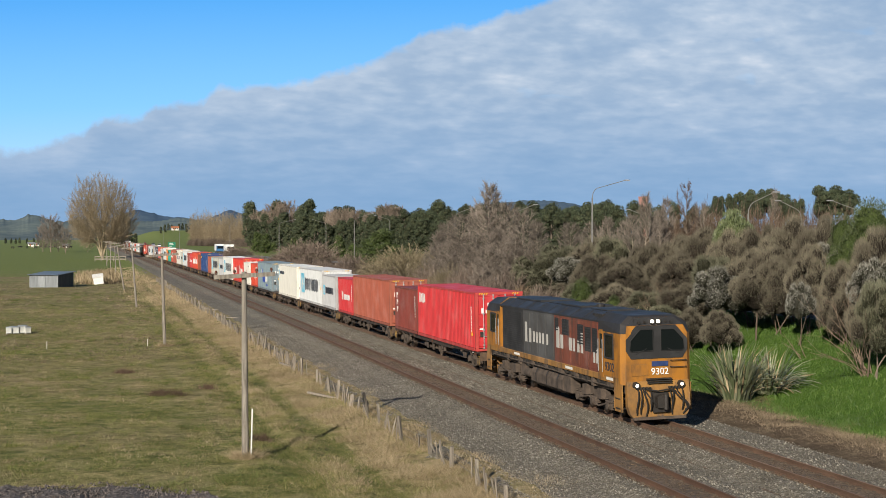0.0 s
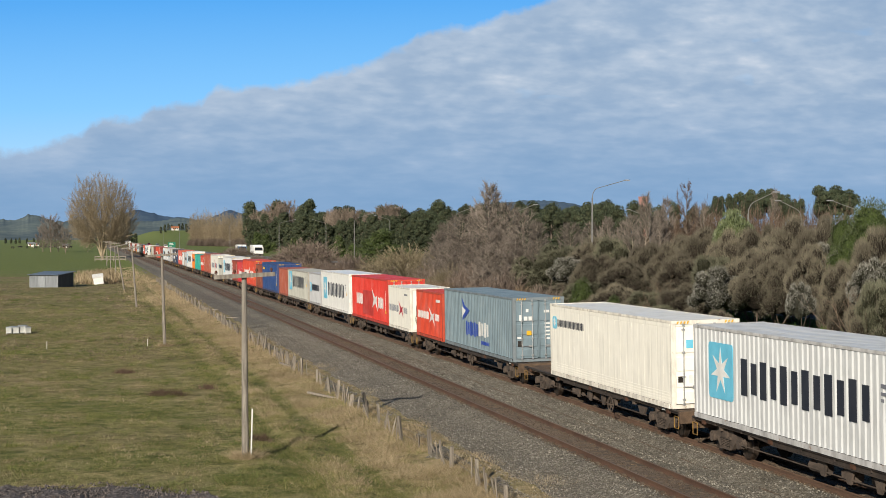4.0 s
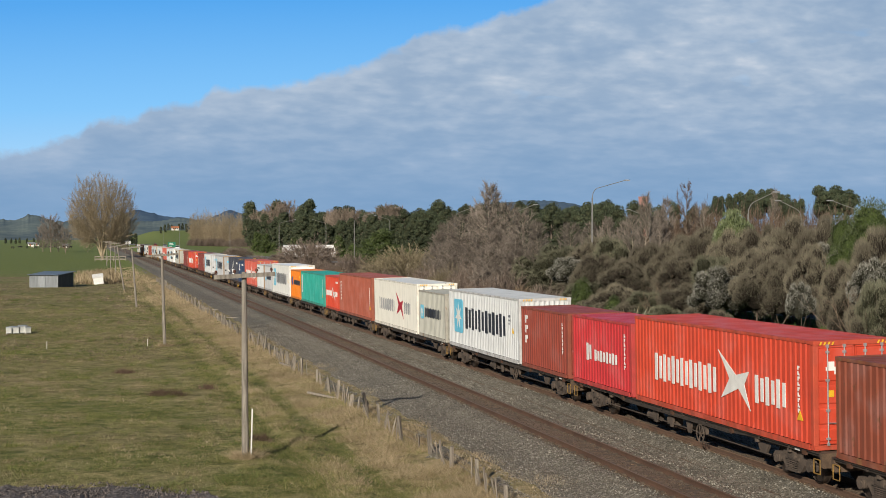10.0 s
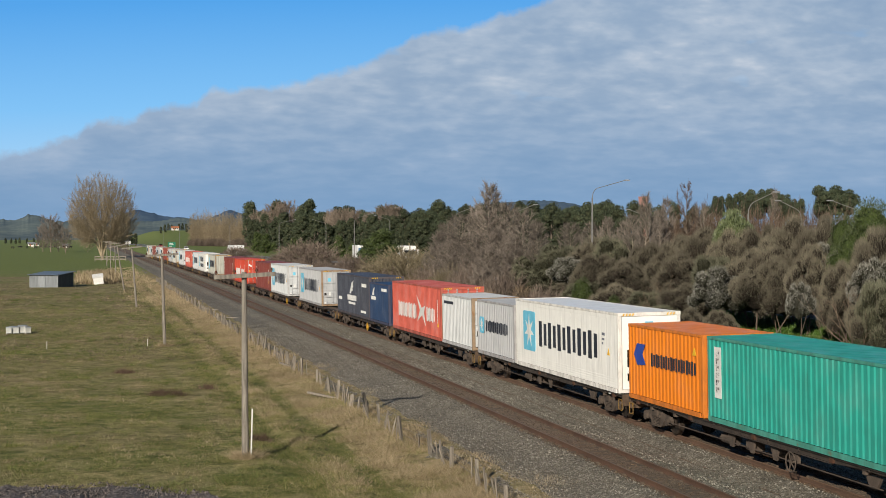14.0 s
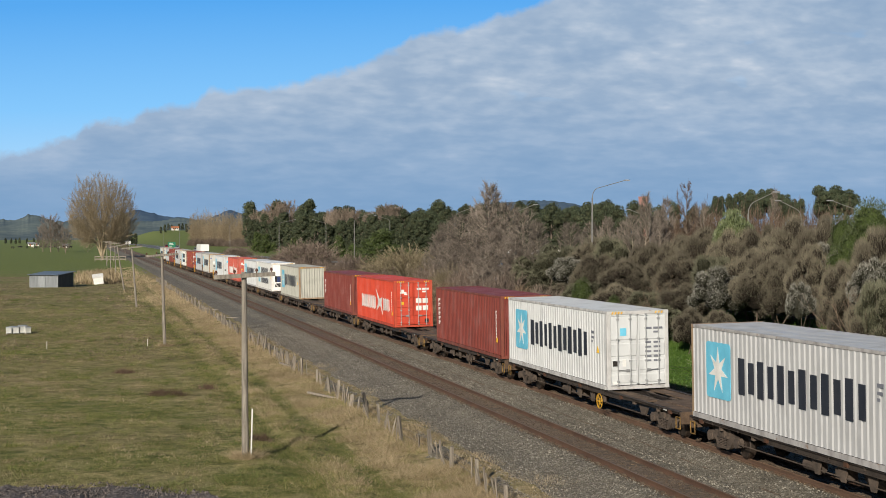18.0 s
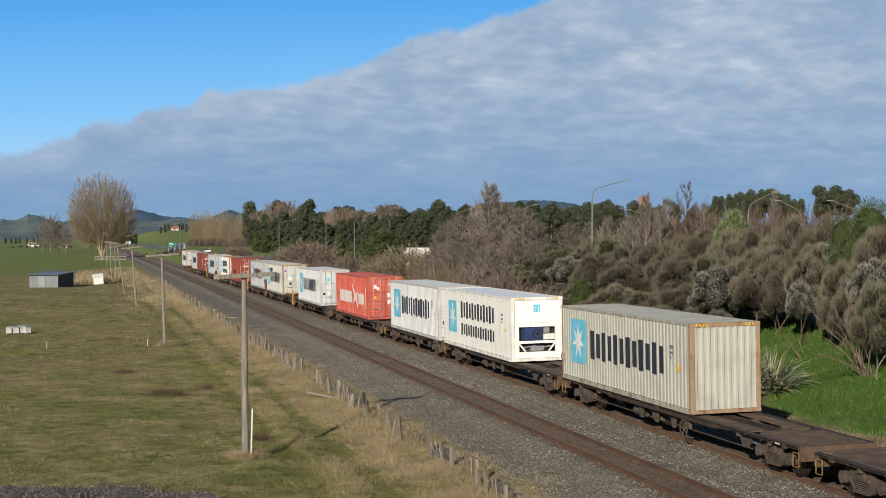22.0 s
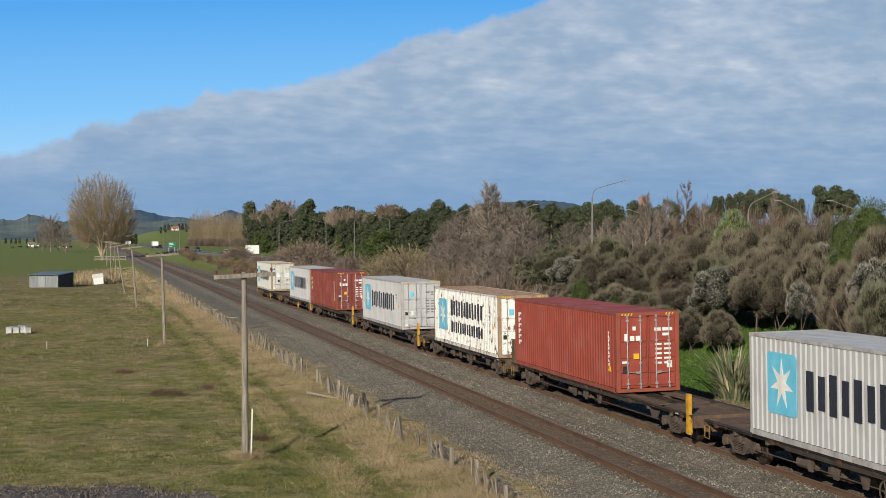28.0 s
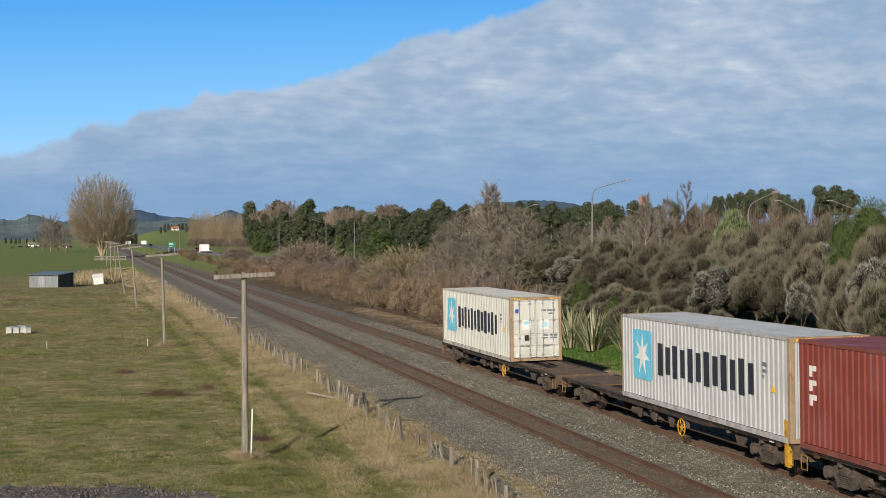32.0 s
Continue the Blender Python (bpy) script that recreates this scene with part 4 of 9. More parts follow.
# where each container's front end stands along the train, at the start
ROW = [
    ("crimson", 40, 1, "corrugated", "corner_mark", "doors", 65.44, "crimson steel container with a white corner mark"),
    ("maroon", 20, 0, "corrugated", "column_low", "wall", 77.69, "short dark maroon steel container"),
    ("brick", 40, 1, "corrugated", "", "doors", 85.22, "brick-brown corrugated steel container"),
    ("crimson", 20, 0, "corrugated", "short_word", "wall", 97.55, "short crimson container with white lettering bars"),
    ("grey", 20, 0, "corrugated", "star20", "doors", 104.72, "short grey container with a small blue star panel"),
    ("pale_grey", 40, 1, "corrugated", "star40", "wall", 110.95, "pale grey container with a blue star panel"),
    ("cream", 40, 1, "flat", "star_line", "doors", 124.82, "cream insulated container with small lettering bars"),
    ("slate", 40, 1, "corrugated", "arrow_word", "doors", 142.13, "slate-grey container with a blue arrow emblem"),
    ("vermilion", 20, 0, "corrugated", "wide20", "wall", 154.73, "short bright red container with white emblem"),
    ("cream", 20, 0, "flat", "wide20_on_white", "unit", 162.35, "short cream insulated container with red flag emblem"),
    ("scarlet", 40, 1, "corrugated", "wide40_patched", "doors", 168.58, "red container with a repainted patch and white emblem"),
    ("white", 40, 1, "flat", "star40", "doors", 181.92, "white insulated container with a blue star panel"),
    ("grey", 20, 0, "corrugated", "star20", "wall", 194.35, "short grey container with a small blue star panel"),
    ("dull_grey", 40, 0, "corrugated", "star40", "doors", 201.21, "weathered dull grey container with a blue star panel"),
    ("brick", 20, 0, "corrugated", "", "wall", 213.50, "short plain brick-brown steel container"),
    ("navy", 40, 1, "corrugated", "yellow_word", "wall", 220.76, "navy blue container with small yellow lettering bars"),
    ("rust", 20, 0, "corrugated", "", "wall", 232.86, "short rust-stained brown steel container"),
    ("vermilion", 40, 1, "corrugated", "wide40", "doors", 240.02, "bright orange-red container with white emblem"),
    ("crimson", 20, 0, "corrugated", "short_word", "wall", 252.51, "short crimson container with white lettering bars"),
    ("red_brown", 20, 0, "corrugated", "column_low", "doors", 259.12, "short red-brown weathered steel container"),
    ("pale_grey", 40, 1, "corrugated", "star40", "wall", 265.46, "pale grey container with a blue star panel"),
    ("dull_grey", 20, 0, "corrugated", "star20", "doors", 278.42, "short weathered grey container with a small blue star panel"),
    ("cream", 40, 1, "flat", "wide40_on_white", "doors", 284.91, "cream insulated container with a red flag emblem"),
    ("brick", 40, 1, "corrugated", "column_six", "doors", 297.91, "brick-brown container with white signs in a column"),
    ("vermilion", 20, 0, "corrugated", "wide20", "wall", 310.31, "short bright red container with white emblem"),
    ("teal", 40, 0, "corrugated", "column_panel", "wall", 317.14, "teal green container with a white panel"),
    ("orange", 20, 0, "corrugated", "block_word", "wall", 329.65, "short bright orange container with dark lettering bars"),
    ("white", 40, 1, "flat", "star40", "unit", 336.68, "white insulated container with a cooling unit"),
    ("grey", 20, 0, "corrugated", "star20", "wall", 349.08, "short grey container with a small blue star panel"),
    ("pale_grey", 20, 0, "corrugated", "small_line", "doors", 356.02, "short pale grey container with rusty edges"),
    ("faded_red", 40, 1, "corrugated", "wide40", "doors", 362.24, "faded red container with white emblem"),
    ("deep_blue", 20, 0, "corrugated", "bird_small", "wall", 375.56, "short deep blue container with a white bird emblem"),
    ("charcoal", 40, 1, "corrugated", "bird_word", "wall", 381.76, "charcoal grey container with a white bird emblem"),
    ("grey", 40, 1, "corrugated", "star40", "doors", 401.24, "grey container with a blue star panel and closed doors"),
    ("pale_grey", 40, 1, "corrugated", "star40", "doors", 420.72, "pale grey container with a blue star panel and closed doors"),
    ("maroon", 40, 1, "corrugated", "column_six", "wall", 434.07, "maroon container with white signs in a column"),
    ("vermilion", 40, 1, "corrugated", "wide40", "doors", 456.81, "bright red container with white emblem and closed doors"),
    ("maroon", 40, 1, "corrugated", "column_three", "wall", 470.79, "dark maroon steel container with plain walls"),
    ("dull_grey", 40, 1, "corrugated", "star40", "wall", 496.48, "weathered grey container with rusty corner posts"),
    ("white", 40, 1, "flat", "star40_lines", "unit", 515.45, "white insulated container with a blue cooling unit"),
    ("pale_grey", 40, 1, "corrugated", "star40", "doors", 528.73, "pale grey container with a blue star panel"),
    ("faded_red", 40, 1, "corrugated", "wide40", "doors", 548.17, "faded red container with worn closed doors"),
    ("pale_grey", 40, 1, "corrugated", "star40", "doors", 567.74, "clean pale grey container with closed doors"),
    ("cream_grey", 40, 1, "corrugated", "star40", "doors", 590.20, "yellowed cream-grey container with a blue star panel"),
    ("grey", 40, 1, "corrugated", "star40", "doors", 604.84, "grey container with a blue star panel"),
    ("red_brown", 40, 1, "corrugated", "column_six", "doors", 627.30, "red-brown container with closed doors and white signs"),
    ("rusty_white", 40, 1, "corrugated", "star40_lines", "doors", 642.02, "rust-streaked white container with a pale star panel"),
    ("grey", 40, 1, "corrugated", "star40", "doors", 662.37, "pale grey container with a blue star panel"),
    ("maroon", 40, 1, "corrugated", "column_three", "doors", 685.05, "maroon container with closed doors and white signs"),
    ("grey", 40, 1, "corrugated", "star40", "wall", 697.73, "grey container with rusty corner posts"),
    ("cream_grey", 40, 1, "corrugated", "star40", "doors", 723.26, "yellowed container with closed doors at the train's tail"),
]
POSTS = {s: "rusty_post" for s in (496.48, 697.73, 356.02, 642.02, 401.24, 723.26, 590.20)}
DECK_Z = 1.022
MOVING = []          # (thing, place along the train, height above its own base)
for paint, feet, high, style, mark, front, s0, label in ROW:
    MOVING.append((container(paint, feet, high, style, mark, front, label, POSTS.get(s0)), s0, DECK_Z))

# ---------------------------------------------------------------- wagons
def side_frame():
    """A cast bogie side frame with spring nest and axle boxes."""
    s = Shape()
    top = [(-1.15, 0.50), (-1.05, 0.62), (-0.62, 0.66), (-0.42, 0.80), (0.42, 0.80), (0.62, 0.66), (1.05, 0.62), (1.15, 0.50),
           (1.12, 0.36), (0.72, 0.36), (0.62, 0.46), (0.42, 0.24), (0.3, 0.18), (-0.3, 0.18), (-0.42, 0.24), (-0.62, 0.46), (-0.72, 0.36), (-1.12, 0.36)]
    s.slab(top, -0.06, 0.06)
    for y in (-0.9, 0.9):
        s.tube((-0.12, y, 0.43), (0.08, y, 0.43), 0.12, n=12)
        s.box(-0.1, 0.07, y - 0.15, y + 0.15, 0.36, 0.56)
    for y in (-0.2, -0.07, 0.07, 0.2):
        for i in range(5):
            s.tube((-0.09, y, 0.27 + i * 0.05), (-0.09, y, 0.295 + i * 0.05), 0.055, n=8)
    s.box(-0.12, 0.02, -0.34, 0.34, 0.2, 0.26)
    s.box(-0.12, 0.02, -0.36, 0.36, 0.52, 0.60)
    return s.mesh("side_frame", GRIME)


def bogie(t, y):
    b = part("bogie", once("bolster", lambda: Shape().box(-1.0, 1.0, -0.2, 0.2, 0.5, 0.78, 0.06).box(-0.3, 0.3, -0.28, 0.28, 0.7, 0.86).mesh("bogie", GRIME)), None, t, "dusty two-axle bogie", at=pose(0, y, 0))
    for x in (-1, 1):
        part("side_frame", once("sideframe", side_frame), None, b, at=pose(x * 0.86, 0, 0, 0, 0, 0 if x < 0 else 180))
    for d in (-0.9, 0.9):
        s = once("axle2", lambda: wheelset())
        part("wheelset", s, None, b, at=pose(0, d, 0))
    part("brake_beam", once("beam", lambda: Shape().box(-0.8, 0.8, -0.04, 0.04, 0.3, 0.4).box(-0.62, -0.5, -0.1, 0.1, 0.25, 0.55).box(0.5, 0.62, -0.1, 0.1, 0.25, 0.55).mesh("brake_beam", GRIME)), None, b, at=pose(0, 0.42, 0))


def wheelset():
    w = Shape()
    w.tube((-0.9, 0, 0.42), (0.9, 0, 0.42), 0.07, n=8)
    for x in (-1, 1):
        w.tube((x * 0.50, 0, 0.42), (x * 0.53, 0, 0.42), 0.445, n=18)
        w.tube((x * 0.53, 0, 0.42), (x * 0.66, 0, 0.42), 0.42, n=18)
        w.ring((x * 0.66, 0, 0.42), (1, 0, 0), 0.385, 0.03, 18, 4)
        w.tube((x * 0.66, 0, 0.42), (x * 0.72, 0, 0.42), 0.13, n=12)
    return w.mesh("wheelset", WHEEL)


SILL = surface("grimy_sill_steel", (0.024, 0.019, 0.016), (0.066, 0.050, 0.039), 2.5, 0.75, 0.1)


def wagon(L, hand, tall, posts, label):
    """A flat container wagon: its front buffer beam lies at y = 0, the rail top at z = 0."""
    t = thing("container_wagon", label, "railway wagon", group="wagons of the train")
    zt = DECK_Z - 0.01
    for x in (-1, 1):
        def sill():
            s = Shape()
            prof = [(0.15, zt - 0.13), (4.0, zt - 0.13), (5.2, zt - 0.20), (L - 5.2, zt - 0.20), (L - 4.0, zt - 0.13), (L - 0.15, zt - 0.13), (L - 0.15, zt - 0.02), (0.15, zt - 0.02)]
            s.slab(prof, -0.02, 0.02)
            s.box(-0.09, 0.05, 0.15, L - 0.15, zt - 0.05, zt - 0.02)
            s.slab([(5.2, zt - 0.22), (L - 5.2, zt - 0.22), (L - 5.2, zt - 0.19), (5.2, zt - 0.19)], -0.06, 0.05)
            n = int(L / 1.6)
            for i in range(1, n):
                s.box(-0.07, 0.05, i * L / n - 0.02, i * L / n + 0.02, zt - 0.13, zt - 0.05)
            return s.mesh("side_sill", SILL)
        part("side_sill", once(("sill", L), sill), None, t, at=pose(x * 1.12, 0, 0))
    part("centre_sill", once(("centre", L), lambda: Shape().box(-0.22, 0.22, 0.1, L - 0.1, zt - 0.48, zt - 0.10).box(-0.3, 0.3, 0.1, L - 0.1, zt - 0.14, zt - 0.10).mesh("centre_sill", GRIME)), None, t)

    n = int(L / 1.9)
    for i in range(1, n):
        part("cross_member", once("cross", lambda: Shape().box(-1.1, 1.1, -0.07, 0.07, zt - 0.26, zt - 0.10).mesh("cross_member", GRIME)), None, t, at=pose(0, i * L / n, 0))
    for y0, y1 in ((0.15, 3.1), (L - 3.1, L - 0.15)):
        def plate():
            s = Shape()
            s.plate([(-1.13, y0), (1.13, y0), (1.13, y1 - 0.6), (0.6, y1), (-0.6, y1), (-1.13, y1 - 0.6)], zt - 0.09, zt - 0.03)
            for x in (-0.5, 0.5):
                s.box(x - 0.03, x + 0.03, y0, y1 - 0.5, zt - 0.03, zt - 0.005)
            return s.mesh("end_deck", DECK)
        part("end_deck", once(("deck", L, y0), plate), None, t, "brown steel end deck")
    mid = L / 2

    for y0, y1 in ((3.4, mid - 1.6), (mid + 1.6, L - 3.4)):
        for x in (-0.78, 0.78):
            part("floor_plate", once(("walk", L), lambda: Shape().box(-0.26, 0.26, 0, mid - 5.0, zt - 0.1, zt - 0.06).mesh("floor_plate", DECK)), None, t, at=pose(x, y0, 0))
    for y in (0.0, L - 0.14):
        part("buffer_beam", once("beam_end", lambda: Shape().box(-1.15, 1.15, 0, 0.14, zt - 0.42, zt - 0.03, 0.02).mesh("buffer_beam", DECK)), None, t, at=pose(0, y, 0))
    for y, d in ((0.0, -1), (L, 1)):
        part("coupler", once(("coupler", d), lambda: Shape().box(-0.09, 0.09, *sorted((0, d * 0.42)), 0.56, 0.76, 0.03).box(-0.17, 0.17, *sorted((d * 0.28, d * 0.44)), 0.5, 0.82, 0.05).mesh("coupler", GRIME)), None, t, at=pose(0, y, 0))
        part("brake_hose", once(("hose", d), lambda: Shape().pipe([(0.35, 0, 0.62), (0.36, d * 0.18, 0.45), (0.3, d * 0.36, 0.38), (0.2, d * 0.45, 0.5)], 0.025).mesh("brake_hose", RUBBER)), None, t, at=pose(0, y, 0))
        part("hand_rail", once(("loop", d), lambda: Shape().pipe([(-1.16, -d * 0.1, 0.42), (-1.16, -d * 0.1, 0.80), (-1.16, -d * 0.42, 0.80), (-1.16, -d * 0.42, 0.42), (-1.16, -d * 0.1, 0.42)], 0.016, 6).mesh("hand_rail", HAND_YELLOW)), None, t, "grimy yellow shunter's hand rail", at=pose(0, y, 0))
    for y in (1.95, L - 1.95):
        bogie(t, y)
    # brake gear between the bogies
    def gear():
        s = Shape()
        s.tube((-0.5, mid - 1.0, 0.55), (-0.5, mid - 0.1, 0.55), 0.2, n=14)
        s.tube((0.35, mid - 0.5, 0.52), (0.35, mid + 0.7, 0.52), 0.17, n=14)
        s.pipe([(-0.5, mid - 0.1, 0.55), (-0.2, mid + 1.2, 0.52), (-0.15, L - 3.0, 0.5)], 0.03)
        s.pipe([(0.2, 3.0, 0.5), (0.2, mid - 0.5, 0.5)], 0.03)
        s.box(-0.95, -0.6, mid + 0.4, mid + 0.9, 0.4, 0.66)
        s.pipe([(-1.0, 3.1, 0.48), (-1.0, L - 3.1, 0.48)], 0.018)
        for y in (mid - 1.2, mid + 0.2, mid + 1.5):
            s.slab([(y, 0.78), (y + 0.5, 0.78), (y + 0.32, 0.36), (y + 0.12, 0.36)], -1.02, -0.97)
        s.tube((-0.85, mid + 1.7, 0.52), (-0.85, mid + 2.5, 0.52), 0.16, n=12)
        s.slab([(3.2, 0.74), (3.9, 0.74), (3.7, 0.45), (3.4, 0.45)], -1.0, -0.92)
        return s.mesh("brake_gear", GRIME)
    part("brake_gear", once(("gear", L), gear), None, t)
    if hand:
        w = Shape().ring((0, 0, 0), (1, 0, 0), 0.27, 0.022, 20, 5)
        for i in range(5):
            q = 2 * math.pi * i / 5
            w.tube((0, 0, 0), (0, 0.27 * math.cos(q), 0.27 * math.sin(q)), 0.016, n=5)
        w.tube((-0.04, 0, 0), (0.14, 0, 0), 0.04, n=8)
        part("hand_brake_wheel", once("handwheel" + hand, lambda: w.mesh("hand_brake_wheel", YELLOW if hand == "yellow" else GRIME)), None, t, hand + " spoked hand brake wheel", at=pose(-1.2, mid - 2.2, 0.52))
        part("bracket", once("hwb", lambda: Shape().box(-1.1, -1.0, -0.2, 0.2, 0.5, 0.75).mesh("bracket", GRIME)), None, t, at=pose(0, mid - 2.2, 0))
    if tall:
        # bulky brake stand above the rear deck
        part("brake_stand", once("stand", lambda: Shape().slab([(0, 0.6), (0.35, 0.6), (0.35, 1.9), (0.25, 2.05), (0.05, 2.05), (0, 1.9)], -1.15, -0.75).ring((-1.19, 0.18, 1.85), (1, 0, 0), 0.2, 0.02).mesh("brake_stand", DECK)), None, t, "brown brake stand with a wheel", at=pose(0, 0.12 if tall == "front" else L - 0.5, 0))
    for y in posts:
        part("end_stake", once("stake", lambda: Shape().box(-1.22, -1.10, 0, 0.2, 0.35, 1.65, 0.02).mesh("end_stake", YELLOW)), None, t, "yellow upright stake", at=pose(0, y, 0))
    for k in range(5):
        part("securing_lug", once("lug", lambda: Shape().box(-1.2, -1.12, 0, 0.18, zt - 0.18, zt - 0.04).mesh("securing_lug", CLIP)), None, t, at=pose(0, 0.8 + k * (L - 1.8) / 4, 0))
    part("data_panel", once("panel", lambda: Shape().box(-1.148, -1.14, 0, 0.26, zt - 0.125, zt - 0.04).mesh("data_panel", MARK_WHITE)), None, t, "small white data panel", at=pose(0, 1.2, 0))
    return t


WAGONS = [(64.95, 84.15), (84.95, 104.0), (104.45, 123.5), (124.4, 140.8), (141.6, 161.3), (162.0, 181.1), (181.6, 200.6), (201.0, 219.9), (220.5, 239.3), (239.75, 258.75),
          (259.0, 277.85), (278.2, 297.3), (297.7, 316.6), (316.95, 335.95), (336.45, 355.3), (355.85, 374.7), (375.4, 394.3), (395.0, 413.8), (414.4, 433.3), (433.8, 449.8),
          (450.5, 469.4), (470.3, 489.0), (489.7, 508.95), (509.4, 527.95), (528.4, 543.3), (544.0, 563.2), (563.9, 583.0), (583.6, 603.6), (604.3, 620.3), (621.0, 640.4),
          (641.2, 657.3), (658.0, 677.6), (678.3, 697.4), (697.65, 716.6), (717.3, 736.0)]
for i, (a, b) in enumerate(WAGONS):
    hand = "yellow" if i in (16, 18, 33, 34) else ("dusty" if i % 3 != 2 else "")
    tall = "rear" if i in (4, 22, 29) else ("front" if i == 28 else "")
    posts = [0.25] if i in (27, 29, 31, 32, 33) else []
    w = wagon(round(b - a, 2), hand, tall, posts, "dusty brown flat wagon under containers" if i not in (17, 18, 20, 21, 22, 23, 25, 26, 34) else "dusty brown flat wagon with an empty end deck")
    MOVING.append((w, a, 0.0))

# ---------------------------------------------------------------- locomotive
LOCO_YELLOW = steel_paint("loco_yellow", (0.335, 0.136, 0.011), 0.46, 0.06, 0.55, (0.15, 0.080, 0.028), 0.75)
LOCO_PILOT = steel_paint("grimy_pilot_yellow", (0.30, 0.150, 0.035), 0.72, 0.08, 0.7, (0.11, 0.075, 0.048), 0.85)
LOCO_GREY = steel_paint("loco_charcoal", (0.017, 0.017, 0.018), 0.15, 0.05, 0.75, (0.07, 0.055, 0.045))
LOCO_MID = steel_paint("loco_grey", (0.068, 0.068, 0.068), 0.34, 0.08, 0.65, (0.05, 0.04, 0.035), 0.5)
LOCO_RED = steel_paint("loco_red", (0.175, 0.048, 0.026), 0.55, 0.12, 0.6, (0.070, 0.036, 0.024), 0.75)
LOCO_ROOF = steel_paint("loco_roof", (0.024, 0.024, 0.026), 0.08, 0.03, 0.6, (0.035, 0.025, 0.018), 0.3)
LOCO_ROOF.node_tree.nodes["Principled BSDF"].inputs["Specular IOR Level"].default_value = 0.35
LOCO_WHITE = steel_paint("worn_white_lettering", (0.44, 0.43, 0.40), 0.5, 0.1, 0.6, (0.12, 0.10, 0.085))
LAMP_ON = glowing("lit_headlamp", (1.0, 0.90, 0.72), 3.0)
SCREEN = bare("cab_glass", 0.04)[0]
SCREEN.node_tree.nodes["Principled BSDF"].inputs["Base Color"].default_value = (0.007, 0.009, 0.010, 1)
SCREEN.node_tree.nodes["Principled BSDF"].inputs["Specular IOR Level"].default_value = 0.16
HOSE = plain("perished_hose", (0.010, 0.009, 0.008), 0.85)


def text_mesh(body, size, material, depth=0.006):
    """Letters from the built-in font as a mesh in the xy plane."""
    cu = bpy.data.curves.new("writing", "FONT")
    cu.body, cu.size, cu.extrude, cu.align_x = body, size, depth, "CENTER"
    ob = bpy.data.objects.new("writing", cu)
    scene.collection.objects.link(ob)
    me = bpy.data.meshes.new_from_object(ob.evaluated_get(bpy.context.evaluated_depsgraph_get()))
    bpy.data.objects.remove(ob)
    bpy.data.curves.remove(cu)
    me.materials.clear()
    me.materials.append(material)
    return me


